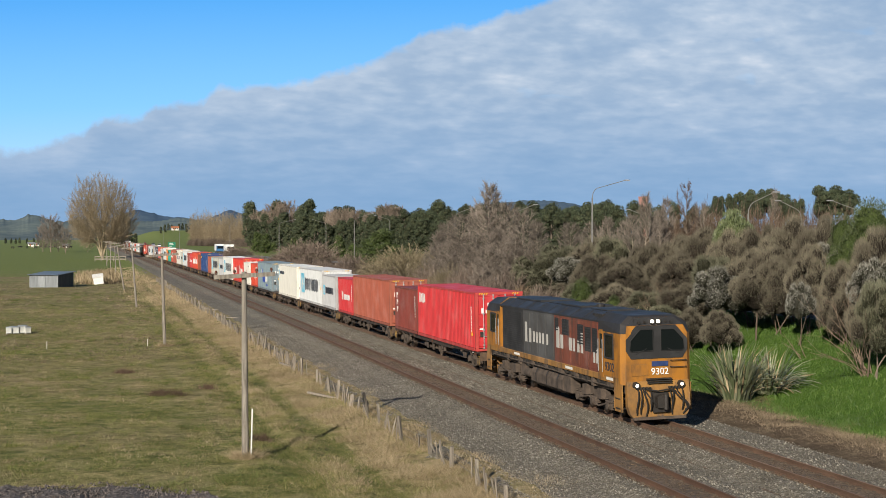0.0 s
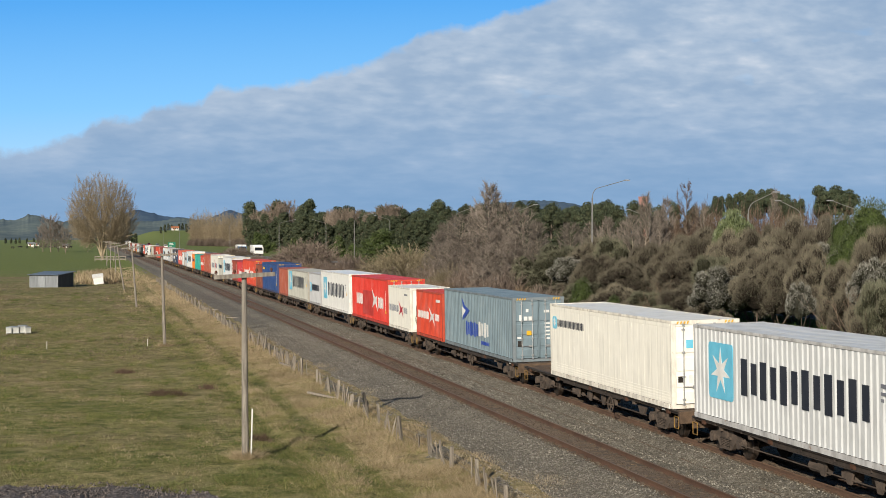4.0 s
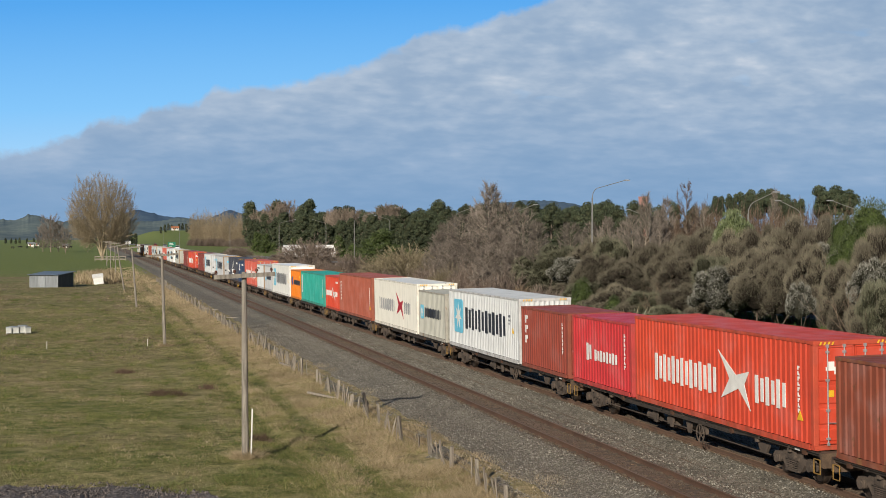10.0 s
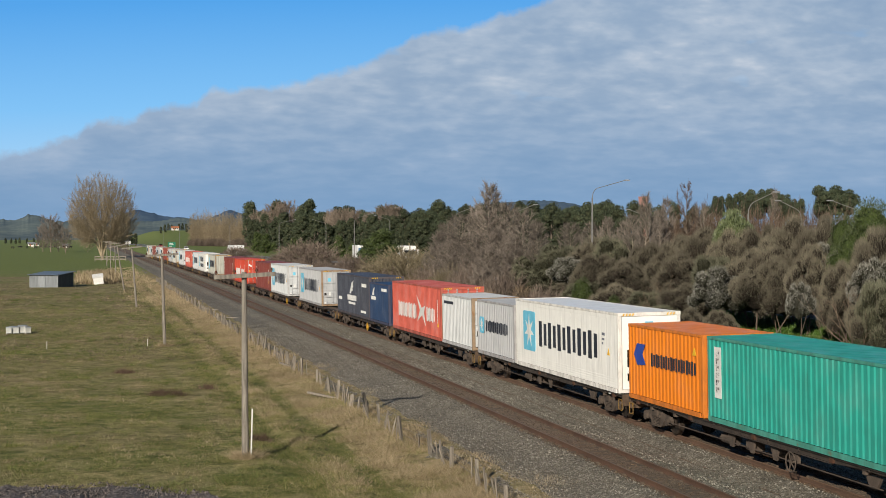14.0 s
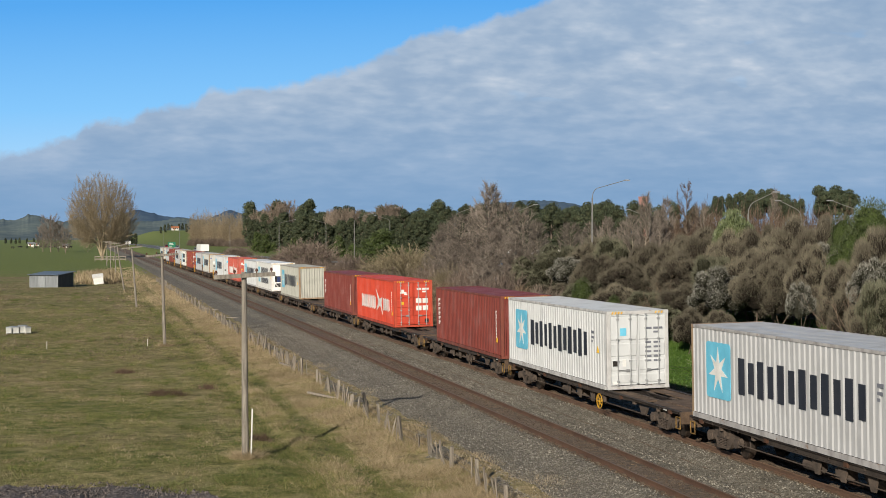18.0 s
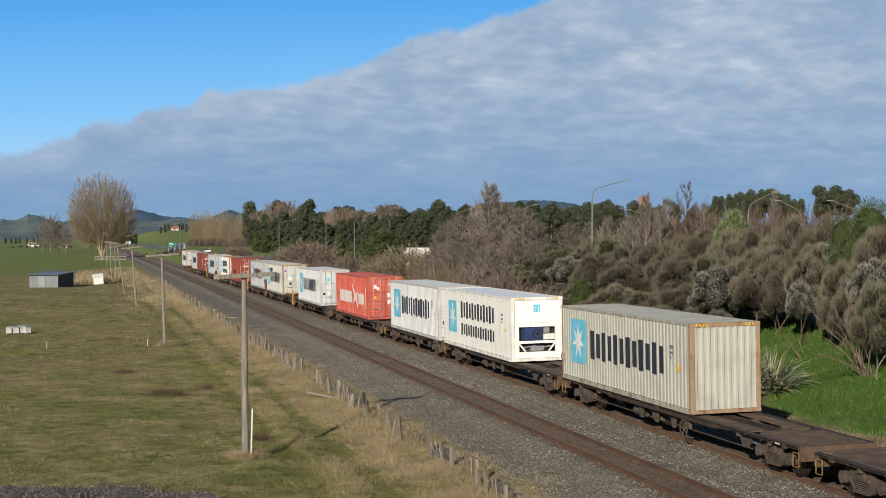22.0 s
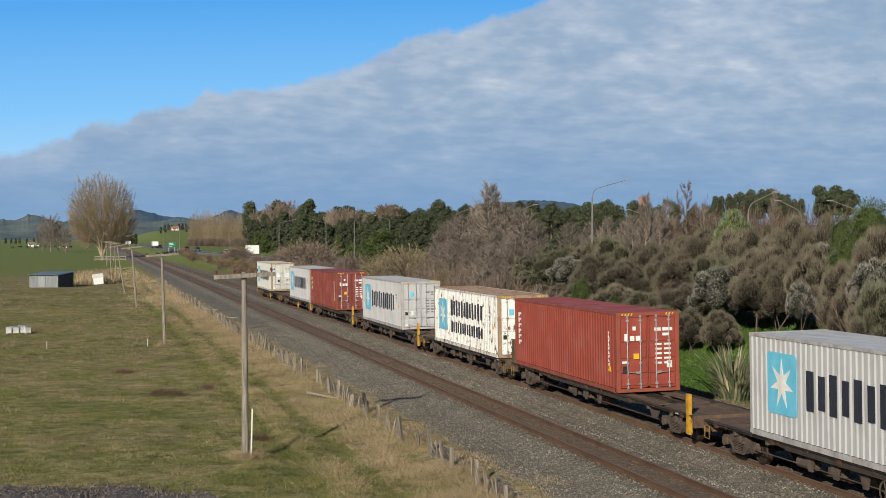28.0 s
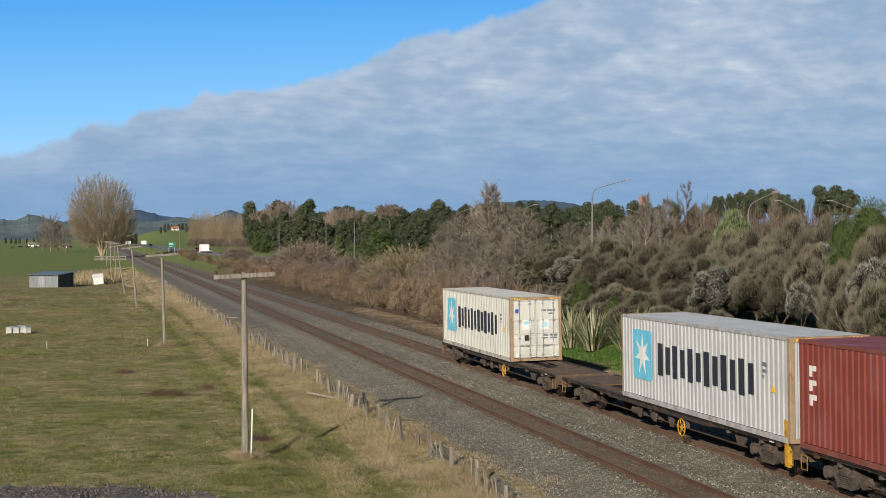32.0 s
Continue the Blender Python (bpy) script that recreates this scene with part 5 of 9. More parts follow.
def locomotive():
    """Front at y = 0, rail top at z = 0, 18 m long, a cab at each end."""
    t = thing("diesel_locomotive", "grimy yellow, red and dark grey diesel locomotive with lit headlamps", "locomotive")
    W = 1.34
    # hood between the cabs: side walls in coloured lengths, with bolted doors
    for nm, m, a, b in (("charcoal_panel", LOCO_GREY, 11.85, 14.9), ("grey_panel", LOCO_MID, 7.75, 11.85), ("red_panel", LOCO_RED, 2.7, 7.75)):
        for x in (-1, 1):
            pn = part(nm, Shape().box(*sorted((x * (W - 0.10), x * (W - 0.02))), a, b, 1.60, 3.52), m, t)
            n = int((b - a) / 0.95)
            for i in range(n):
                y = a + (i + 0.5) * (b - a) / n
                part("hood_door", Shape().box(*sorted((x * (W - 0.03), x * (W - 0.006))), y - 0.41, y + 0.41, 1.72, 3.40), m, pn)
    rf = Shape()
    rf.prism([(-W + 0.01, 3.50), (-W + 0.01, 3.56), (-0.86, 3.84), (0.86, 3.84), (W - 0.01, 3.56), (W - 0.01, 3.50)], 2.5, 15.5)
    roof = part("roof", rf, LOCO_ROOF, t, "sooty dark roof")
    for a, b, w, h in ((3.6, 5.4, 0.62, 0.05), (6.3, 8.6, 0.70, 0.07), (8.9, 10.6, 0.55, 0.04), (11.0, 14.4, 0.78, 0.08)):
        part("roof_hatch", Shape().box(-w, w, a, b, 3.835, 3.84 + h, 0.02), LOCO_ROOF, roof)
    for i in range(9):
        part("roof_seam", Shape().prism([(-W, 3.56), (-0.87, 3.852), (-0.85, 3.852), (-W + 0.02, 3.55)], 3.0 + i * 1.4, 3.06 + i * 1.4), DARK, roof)
    part("exhaust", Shape().tube((0, 5.9, 3.8), (0, 5.9, 3.98), 0.17, n=14), DARK, roof)
    part("roof_vent", Shape().box(-1.16, -0.80, 2.75, 3.5, 3.62, 3.80, 0.03), DARK, roof)
    part("roof_vent", Shape().box(-1.1, -0.84, 3.6, 3.9, 3.66, 3.80, 0.03), DARK, roof)
    for a, b, z0, z1, n in ((4.35, 4.95, 2.55, 3.30, 7), (3.55, 4.15, 2.35, 3.25, 9), (2.85, 3.35, 2.35, 3.25, 9), (6.0, 6.75, 2.80, 3.40, 5), (7.2, 7.6, 2.9, 3.4, 5), (12.05, 14.7, 1.80, 3.40, 18)):
        for x in (-1, 1):
            g = Shape()
            g.slab([(a - 0.03, z0 - 0.03), (b + 0.03, z0 - 0.03), (b + 0.03, z1), (a - 0.03, z1)], *sorted((x * (W - 0.012), x * (W - 0.002))))
            for i in range(n):
                z = z0 + i * (z1 - z0) / n
                g.slab([(a, z), (b, z), (b, z + 0.5 * (z1 - z0) / n), (a, z + 0.5 * (z1 - z0) / n)], *sorted((x * (W - 0.005), x * (W + 0.016))))
            part("grille", g, LOCO_GREY, t, "dark ventilation grille")
    sole = part("sole_bar", Shape().box(-W, W, 0.75, 17.3, 1.38, 1.62, 0.02), LOCO_PILOT, t, "yellow frame along the foot")
    part("underframe", Shape().box(-1.15, 1.15, 0.6, 17.4, 1.05, 1.38), GRIME, t)
    part("fuel_tank", Shape().prism([(-1.2, 1.1), (-1.3, 0.9), (-1.3, 0.52), (-1.05, 0.34), (1.05, 0.34), (1.3, 0.52), (1.3, 0.9), (1.2, 1.1)], 6.9, 10.9), GRIME, t, "dusty fuel tank")
    for i in range(3):
        part("tank_strap", Shape().prism([(-1.21, 1.1), (-1.315, 0.9), (-1.315, 0.52), (-1.06, 0.325), (-1.0, 0.34), (-1.29, 0.54), (-1.29, 0.9)], 7.5 + 1.35 * i, 7.6 + 1.35 * i), DARK, t)
    part("air_tank", Shape().tube((-1.1, 11.05, 0.78), (-1.1, 12.0, 0.78), 0.2, n=14), GRIME, t)
    part("equipment_box", Shape().box(-1.28, -0.85, 6.0, 6.75, 0.48, 1.15, 0.03), GRIME, t)
    part("equipment_box", Shape().box(-1.25, -0.85, 11.95, 12.5, 0.6, 1.2, 0.03), GRIME, t)
    rj = random.Random(8)
    for i in range(26):
        y = 1.6 + i * 0.6
        h = rj.uniform(0.1, 0.3)
        part("fitting", Shape().box(-1.32, -1.1, y, y + rj.uniform(0.15, 0.4), 1.36 - h, 1.38, 0.02), DARK if i % 3 else GRIME, t)
    part("pipe_run", Shape().pipe([(-1.3, 1.5, 1.22), (-1.3, 6.0, 1.18), (-1.33, 8.0, 1.24), (-1.3, 16.5, 1.2)], 0.03), GRIME, t)
    for i, (a, w, z0, z1) in enumerate(((11.55, 0.20, 2.15, 3.0), (11.0, 0.20, 2.15, 2.75), (10.45, 0.14, 2.2, 2.65), (10.05, 0.14, 2.2, 2.65), (9.65, 0.14, 2.2, 2.65), (9.25, 0.14, 2.2, 2.65), (8.7, 0.14, 2.2, 2.65),
                                        (7.45, 0.26, 2.2, 3.05), (6.95, 0.22, 2.2, 2.75), (5.95, 0.22, 2.2, 2.7), (5.5, 0.16, 2.2, 2.7), (5.0, 0.16, 2.2, 2.7), (4.6, 0.16, 2.2, 3.0), (3.25, 0.12, 1.95, 2.35), (2.95, 0.12, 1.95, 2.5))):
        part("painted_bar", Shape().box(-W - 0.006, -W + 0.008, a - w * 1.35, a, z0, z1), LOCO_WHITE, t, "worn white lettering bar")
    for a, b in ((1.3, 1.95), (5.6, 6.4), (12.4, 13.2)):
        part("foot_panel", Shape().box(-W - 0.008, -W + 0.01, a, b, 1.45, 1.55), MARK_WHITE, sole, "small white panel")
    for y0 in (3.75, 14.3):
        loco_bogie(t, y0)
    loco_cab(t, W, pose(0, 0, 0), True)
    loco_cab(t, W, pose(0, 18.0, 0, 0, 0, 180), False)
    return t


def loco_bogie(t, y0):
    b = part("bogie", Shape().box(-0.95, 0.95, y0 - 1.9, y0 + 1.9, 0.55, 0.72), GRIME, t, "dusty three-axle bogie")
    for x in (-1, 1):
        s = Shape()
        s.slab([(y0 - 2.15, 0.5), (y0 - 2.1, 0.72), (y0 - 1.2, 0.78), (y0 - 1.0, 0.95), (y0 + 1.0, 0.95), (y0 + 1.2, 0.78), (y0 + 2.1, 0.72), (y0 + 2.15, 0.5),
                (y0 + 1.2, 0.42), (y0 + 0.9, 0.58), (y0 - 0.9, 0.58), (y0 - 1.2, 0.42)], *sorted((x * 0.92, x * 1.05)))
        for d in (-1.6, 0, 1.6):
            s.box(*sorted((x * 0.95, x * 1.2)), y0 + d - 0.2, y0 + d + 0.2, 0.3, 0.62, 0.03)
            s.tube((x * 1.05, y0 + d, 0.45), (x * 1.27, y0 + d, 0.45), 0.13, n=12)
            for e in (-0.36, 0.36):
                for k in range(4):
                    s.tube((x * 1.1, y0 + d + e, 0.42 + k * 0.08), (x * 1.1, y0 + d + e, 0.46 + k * 0.08), 0.09, n=8)
        s.pipe([(x * 1.2, y0 - 1.9, 0.62), (x * 1.24, y0 - 0.7, 0.35), (x * 1.2, y0 + 0.4, 0.6), (x * 1.22, y0 + 1.8, 0.4)], 0.035)
        s.box(*sorted((x * 1.05, x * 1.25)), y0 - 1.0, y0 - 0.62, 0.62, 1.0)
        s.box(*sorted((x * 1.05, x * 1.25)), y0 + 0.65, y0 + 1.0, 0.62, 1.0)
        part("side_frame", s, GRIME, b)
    for d in (-1.6, 0, 1.6):
        part("wheelset", once("axle2", wheelset), None, b, at=pose(0, y0 + d, 0.0))


def loco_cab(t, W, m, lit):
    """A cab with its nose towards -y."""
    def add(nm, s, mat, parent=None, label="", smooth=False):
        me = s if isinstance(s, bpy.types.Mesh) else s.mesh(nm, mat, smooth)
        me.transform(m)
        return part(nm, me, None, parent or cab, label)

    def section(y, w, wt, zt, inset):
        return [(-w, y, 1.38), (-w, y, 3.20), (-wt, y + inset * 0.5, zt - 0.28), (-wt * 0.70, y + inset, zt), (wt * 0.70, y + inset, zt), (wt, y + inset * 0.5, zt - 0.28), (w, y, 3.20), (w, y, 1.38)]
    secs = [section(0.42, W - 0.16, W - 0.26, 3.76, 0.30), section(0.58, W, W - 0.08, 3.82, 0.28), section(2.70, W, W - 0.02, 3.86, 0.0)]
    n = 8
    shell = Shape()
    for q in secs:
        shell.v += q
    for j in range(2):
        shell.f += [(j * n + i, j * n + i + 1, (j + 1) * n + i + 1, (j + 1) * n + i) for i in (0, 5, 6)]
    shell.f += [(7, 6, 1, 0), (6, 5, 2, 1), (5, 4, 3, 2), tuple(range(2 * n, 3 * n))]
    cab = part("cab", shell.mesh("cab", LOCO_YELLOW), None, t, "grimy yellow driving cab")
    cab.data.transform(m)
    top = Shape()
    for j in range(2):
        a, b = secs[j], secs[j + 1]
        up = lambda p: (p[0] * 1.006, p[1], p[2] + 0.004)
        for i in (1, 2, 3, 4, 5):
            top.add([up(a[i]), up(a[i + 1]), up(b[i + 1]), up(b[i])], [(0, 3, 2, 1)])
    a = secs[0]
    top.add([(p[0] * 1.01, p[1] - 0.012, p[2]) for p in (a[2], a[3], a[4], a[5])], [(0, 1, 2, 3)])
    add("cab_roof", top, LOCO_ROOF, None, "dark sooty cab roof")
    y = 0.40
    rim = [(-1.17, 2.60), (-1.17, 2.98), (-0.74, 3.46), (0.74, 3.46), (1.17, 2.98), (1.17, 2.60), (0.98, 2.30), (-0.98, 2.30)]
    lean = lambda z: y - 0.01
    fr = Shape()
    fr.v = [(x, lean(z), z) for x, z in rim] + [(x * 1.03, lean(z) + 0.09, z + (0.02 if z > 2.8 else -0.02)) for x, z in rim]
    fr.f = [tuple(range(8))] + [(i, i + 8, (i + 1) % 8 + 8, (i + 1) % 8) for i in range(8)]
    add("screen_surround", fr, LOCO_GREY, None, "dark windscreen surround")
    for k in (-1, 1):
        q = [(0.15, 2.58), (0.15, 3.34), (0.66, 3.34), (1.02, 2.96), (1.05, 2.62), (0.98, 2.56)]
        g = Shape().add([(k * x, lean(z) - 0.012, z) for x, z in q], [tuple(range(6)) if k > 0 else tuple(range(5, -1, -1))])
        add("windscreen", g, SCREEN, None, "dark glass windscreen")
        e = [(k * x, lean(z) - 0.016, z) for x, z in q]
        add("window_seal", Shape().pipe(e + e[:1], 0.016, 5), RUBBER)
        add("wiper", Shape().pipe([(k * 0.85, y - 0.02, 2.46), (k * 0.40, y - 0.02, 2.66)], 0.012, 4), RUBBER)
        xx = k * (W + 0.006)
        add("side_window", Shape().add([(xx, 1.25, 2.28), (xx, 2.05, 2.28), (xx, 2.05, 3.08), (xx, 1.25, 3.08)], [(0, 1, 2, 3) if k > 0 else (3, 2, 1, 0)]), SCREEN, None, "dark side window")
        add("window_frame", Shape().pipe([(xx, 1.22, 2.25), (xx, 2.08, 2.25), (xx, 2.08, 3.11), (xx, 1.22, 3.11), (xx, 1.22, 2.25)], 0.035, 5), LOCO_GREY)
        add("grab_rail", Shape().pipe([(k * (W + 0.05), 2.62, 1.7), (k * (W + 0.05), 2.62, 2.9)], 0.016, 5), ZINC)
        add("grab_rail", Shape().pipe([(k * (W + 0.05), 2.20, 1.7), (k * (W + 0.05), 2.20, 2.9)], 0.016, 5), ZINC)
        add("side_door", Shape().box(*sorted((k * (W - 0.01), k * (W + 0.012))), 2.24, 2.60, 1.50, 3.25), LOCO_YELLOW, None, "yellow side door")
        add("door_window", Shape().box(*sorted((k * (W + 0.0), k * (W + 0.018))), 2.30, 2.54, 2.55, 3.1), GLASS)
        add("lamp_housing", Shape().tube((k * 0.86, 0.40, 1.37), (k * 0.86, 0.20, 1.37), 0.13, 0.115, n=14), DARK)
        add("ditch_light", Shape().tube((k * 0.86, 0.22, 1.37), (k * 0.86, 0.19, 1.37), 0.060, n=14), LAMP_ON if lit else GLASS, None, "lit round lamp" if lit else "round lamp")
        add("headlamp", Shape().tube((k * 0.115, 0.62, 3.62), (k * 0.115, 0.50, 3.62), 0.062, n=14), LAMP_ON if lit else GLASS, None, "lit round headlamp" if lit else "round headlamp")
        add("headlamp_rim", Shape().ring((k * 0.115, 0.505, 3.62), (0, 1, 0), 0.10, 0.018, 16, 5), DARK)
        add("marker_light", Shape().tube((k * 0.62, 0.62, 3.58), (k * 0.62, 0.52, 3.58), 0.055, n=10), DARK)
        add("marker_light", Shape().tube((k * 0.40, 0.62, 3.60), (k * 0.40, 0.53, 3.60), 0.05, n=10), DARK)
        if lit:
            w = text_mesh("9302", 0.46, MARK_DARK, 0.012)
            w.transform(Matrix(((0, 0, k, k * (W + 0.004)), (k, 0, 0, 1.62), (0, 1, 0, 1.78), (0, 0, 0, 1))))
            part("running_number", w, None, cab, "dark running number")
    add("headlamp_box", Shape().box(-0.80, 0.80, 0.58, 0.8, 3.48, 3.72, 0.05), LOCO_ROOF)
    add("nose_plate", Shape().box(-0.20, 0.42, 0.385, 0.43, 2.02, 2.20), UNIT_BLUE, None, "small dark blue nose plate")
    for z in (1.98, 2.22):
        add("nose_rail", Shape().pipe([(0.50, 0.40, z), (0.50, 0.32, z), (1.10, 0.32, z), (1.10, 0.44, z)], 0.016, 5), DARK)
    add("nose_panel", Shape().box(-0.98, -0.36, 0.395, 0.43, 1.70, 2.10, 0.01), LOCO_YELLOW)
    add("panel_edge", Shape().pipe([(-0.98, 0.395, 1.70), (-0.36, 0.395, 1.70), (-0.36, 0.395, 2.10), (-0.98, 0.395, 2.10), (-0.98, 0.395, 1.70)], 0.008, 4), LOCO_PILOT)
    for z in (1.42, 1.49, 1.56):
        add("nose_step", Shape().box(-0.42, 0.50, 0.24, 0.42, z, z + 0.035), DARK)
    if lit:
        w = text_mesh("9302", 0.34, MARK_WHITE, 0.012)
        w.transform(Matrix(((1, 0, 0, 0.10), (0, 0, -1, 0.395), (0, 1, 0, 1.72), (0, 0, 0, 1))))
        part("running_number", w, None, cab, "white running number")
    pl = [(-1.20, 1.50), (-1.20, 0.62), (-1.10, 0.32), (-0.98, 0.20), (0.98, 0.20), (1.10, 0.32), (1.20, 0.62), (1.20, 1.50)]
    ps = Shape()
    ps.add([(x, 0.36 - (0.12 if z < 0.7 else 0), z) for x, z in pl] + [(x, 0.48, z) for x, z in pl], [tuple(range(8)), tuple(range(15, 7, -1))] + [(i, i + 8, (i + 1) % 8 + 8, (i + 1) % 8) for i in range(8)])
    add("pilot_plate", ps, LOCO_PILOT, None, "yellow pilot plate caked with dirt")
    add("pilot_foot", Shape().box(-1.0, 1.0, 0.18, 0.36, 0.14, 0.24), GRIME)
    add("coupler", Shape().box(-0.13, 0.13, 0.0, 0.5, 0.66, 0.94, 0.04).prism([(-0.18, 0.58), (0.10, 0.56), (0.20, 0.66), (0.20, 1.02), (-0.10, 1.02), (-0.20, 0.94)], -0.06, 0.20).tube((0.12, -0.06, 0.52), (0.12, -0.06, 1.06), 0.09, 0.09, 10), DARK)
    add("draw_gear", Shape().plate([(-0.30, 0.10), (0.34, 0.10), (0.24, 0.36), (-0.22, 0.36)], 0.40, 0.56).pipe([(-0.5, 0.2, 1.22), (-0.1, 0.12, 1.16), (0.3, 0.14, 1.20), (0.62, 0.2, 1.12)], 0.03, 6), DARK)
    add("coupler_pocket", Shape().prism([(-0.30, 0.40), (0.42, 0.34), (0.46, 0.62), (0.34, 1.10), (-0.26, 1.12), (-0.34, 0.80)], 0.26, 0.37), DARK)
    rh = random.Random(4)
    for x in (-0.82, -0.70, -0.58, -0.46, -0.34, 0.42, 0.52, 0.64, 0.76, 0.88):
        e, d = rh.uniform(0.26, 0.50), rh.uniform(-0.10, 0.30)
        add("air_hose", Shape().pipe([(x, 0.36, 1.26), (x - d * 0.4, 0.22, 1.16), (x + d * 0.3, 0.12, 0.92), (x + d * 1.2, 0.10, 0.70), (x + d * 1.5, 0.14, 0.52), (x + d * 0.9, 0.2, e)], 0.026, 6), HOSE, None, "black air hose")
        add("hose_tap", Shape().box(x - 0.035, x + 0.035, 0.24, 0.36, 1.22, 1.30), DARK)
    for k in (-1, 1):
        add("side_skirt", Shape().box(*sorted((k * W, k * (W - 0.05))), 0.48, 1.15, 0.40, 1.40), LOCO_PILOT)
        for z in (0.5, 0.85):
            add("step", Shape().box(*sorted((k * 1.1, k * 1.36)), 0.62, 1.05, z, z + 0.04), DARK)
        add("ladder_rail", Shape().pipe([(k * (W + 0.03), 1.12, 0.5), (k * (W + 0.03), 1.12, 1.6)], 0.016, 5), LOCO_PILOT)


MOVING.append((locomotive(), 45.65, 0.0))

# ---------------------------------------------------------------- clouds far behind everything
# height of the cloud sheet's brim across the sky
BRIM = ((-0.003, 0.225), (0.044, 0.238), (0.092, 0.244), (0.121, 0.272), (0.161, 0.291), (0.174, 0.318), (0.241, 0.338), (0.261, 0.367), (0.329, 0.381), (0.347, 0.414), (0.414, 0.428), (0.475, 0.434), (0.494, 0.455), (0.564, 0.485), (0.605, 0.54), (0.628, 0.568), (0.699, 0.587), (0.723, 0.609), (0.756, 0.628), (0.804, 0.656), (0.839, 0.697), (1.028, 0.776))


def cloud_material():
    """Clear blue sky above and to the left, and a sheet of layered cloud seen from below."""
    m = bpy.data.materials.new("cloud_sheet")
    m.use_nodes = True
    nt = m.node_tree
    nt.nodes.clear()
    co = nt.nodes.new("ShaderNodeTexCoord")
    sep = nt.nodes.new("ShaderNodeSeparateXYZ")
    nt.links.new(co.outputs["Object"], sep.inputs[0])
    u = sum_of(nt, sep.outputs[0], "MULTIPLY", 0.001)
    v = sum_of(nt, sep.outputs[1], "MULTIPLY", 0.001)
    # rows of small cloudlets: wide and low, drawn finer towards the horizon
    rise = sum_of(nt, sum_of(nt, v, "MAXIMUM", 0.0), "POWER", 0.62)

    def plane(x_scale, y_scale):
        c = nt.nodes.new("ShaderNodeCombineXYZ")
        nt.links.new(sum_of(nt, u, "MULTIPLY", x_scale), c.inputs[0])
        nt.links.new(sum_of(nt, sum_of(nt, rise, "MULTIPLY", y_scale), "ADD", sum_of(nt, u, "MULTIPLY", 0.015 * y_scale)), c.inputs[1])
        return c.outputs[0]

    flat, coarse = plane(1.0, 3.5), plane(1.0, 2.6)

    def ns(vec, scale, detail, rough=0.55, lo=0.0):
        n = nt.nodes.new("ShaderNodeTexNoise")
        n.inputs["Scale"].default_value, n.inputs["Detail"].default_value, n.inputs["Roughness"].default_value = scale, detail, rough
        n.inputs["Distortion"].default_value = lo
        nt.links.new(vec, n.inputs["Vector"])
        return n.outputs[0]
    big, mid, fine = ns(coarse, 1.6, 3), ns(flat, 5.0, 3, 0.5, 0.15), ns(flat, 13.0, 4, 0.5, 0.1)
    t = sum_of(nt, sum_of(nt, big, "MULTIPLY", 0.32), "ADD", sum_of(nt, sum_of(nt, mid, "MULTIPLY", 0.42), "ADD", sum_of(nt, fine, "MULTIPLY", 0.24)))
    low = ramp(nt, t, [(0.35, (0.205, 0.355, 0.570)), (0.65, (0.25, 0.395, 0.605))])
    high = ramp(nt, t, [(0.34, (0.275, 0.395, 0.568)), (0.45, (0.330, 0.445, 0.604)), (0.56, (0.435, 0.535, 0.67)), (0.68, (0.62, 0.68, 0.77))])
    col = mix(nt, low, high, ramp(nt, v, [(0.12, 0.0), (0.50, 1.0)]))
    brim = ramp(nt, sum_of(nt, sum_of(nt, u, "ADD", 1.6), "MULTIPLY", 1 / 2.4), [(a, b) for a, b in BRIM])
    edge = sum_of(nt, sum_of(nt, brim, "MULTIPLY", 1.2), "SUBTRACT", v)
    mp = nt.nodes.new("ShaderNodeCombineXYZ")
    nt.links.new(u, mp.inputs[0])
    nt.links.new(v, mp.inputs[1])
    puff = ns(mp.outputs[0], 11.0, 8, 0.6)
    edge = sum_of(nt, edge, "ADD", sum_of(nt, sum_of(nt, puff, "SUBTRACT", 0.5), "MULTIPLY", 0.075))
    lit = ramp(nt, edge, [(0.0, 1.0), (0.09, 0.0)])
    col = mix(nt, col, (0.44, 0.55, 0.70), sum_of(nt, lit, "MULTIPLY", 0.35))
    mask = ramp(nt, edge, [(0.0, 0.0), (0.026, 1.0)])
    gap = ramp(nt, ns(flat, 2.6, 3, 0.5, 0.2), [(0.64, 1.0), (0.78, 0.35)])
    mask = sum_of(nt, mask, "MULTIPLY", sum_of(nt, gap, "MAXIMUM", ramp(nt, v, [(0.45, 1.0), (0.62, 0.0)])))
    clear = ramp(nt, sum_of(nt, v, "ADD", sum_of(nt, u, "MULTIPLY", -0.02)), [(0.22, (0.42, 0.70, 0.97)), (0.45, (0.24, 0.58, 0.98)), (0.80, (0.10, 0.40, 0.88))])
    em = nt.nodes.new("ShaderNodeEmission")
    nt.links.new(mix(nt, clear, col, mask), em.inputs[0])
    out = nt.nodes.new("ShaderNodeOutputMaterial")
    nt.links.new(em.outputs[0], out.inputs[0])
    return m


CLOUD_D = 4600.0
right = Vector((math.cos(HEAD), -math.sin(HEAD), 0))
ahead = Vector((math.sin(HEAD), math.cos(HEAD), 0))
clouds = tagged(new("backdrop_clouds", Shape().add([(-3200, -150, 0), (3200, -150, 0), (3200, 2400, 0), (-3200, 2400, 0)], [(0, 1, 2, 3)]).mesh("backdrop_clouds", cloud_material())),
                "bank of grey layered cloud with a clear blue edge", "cloud", kind="structure")


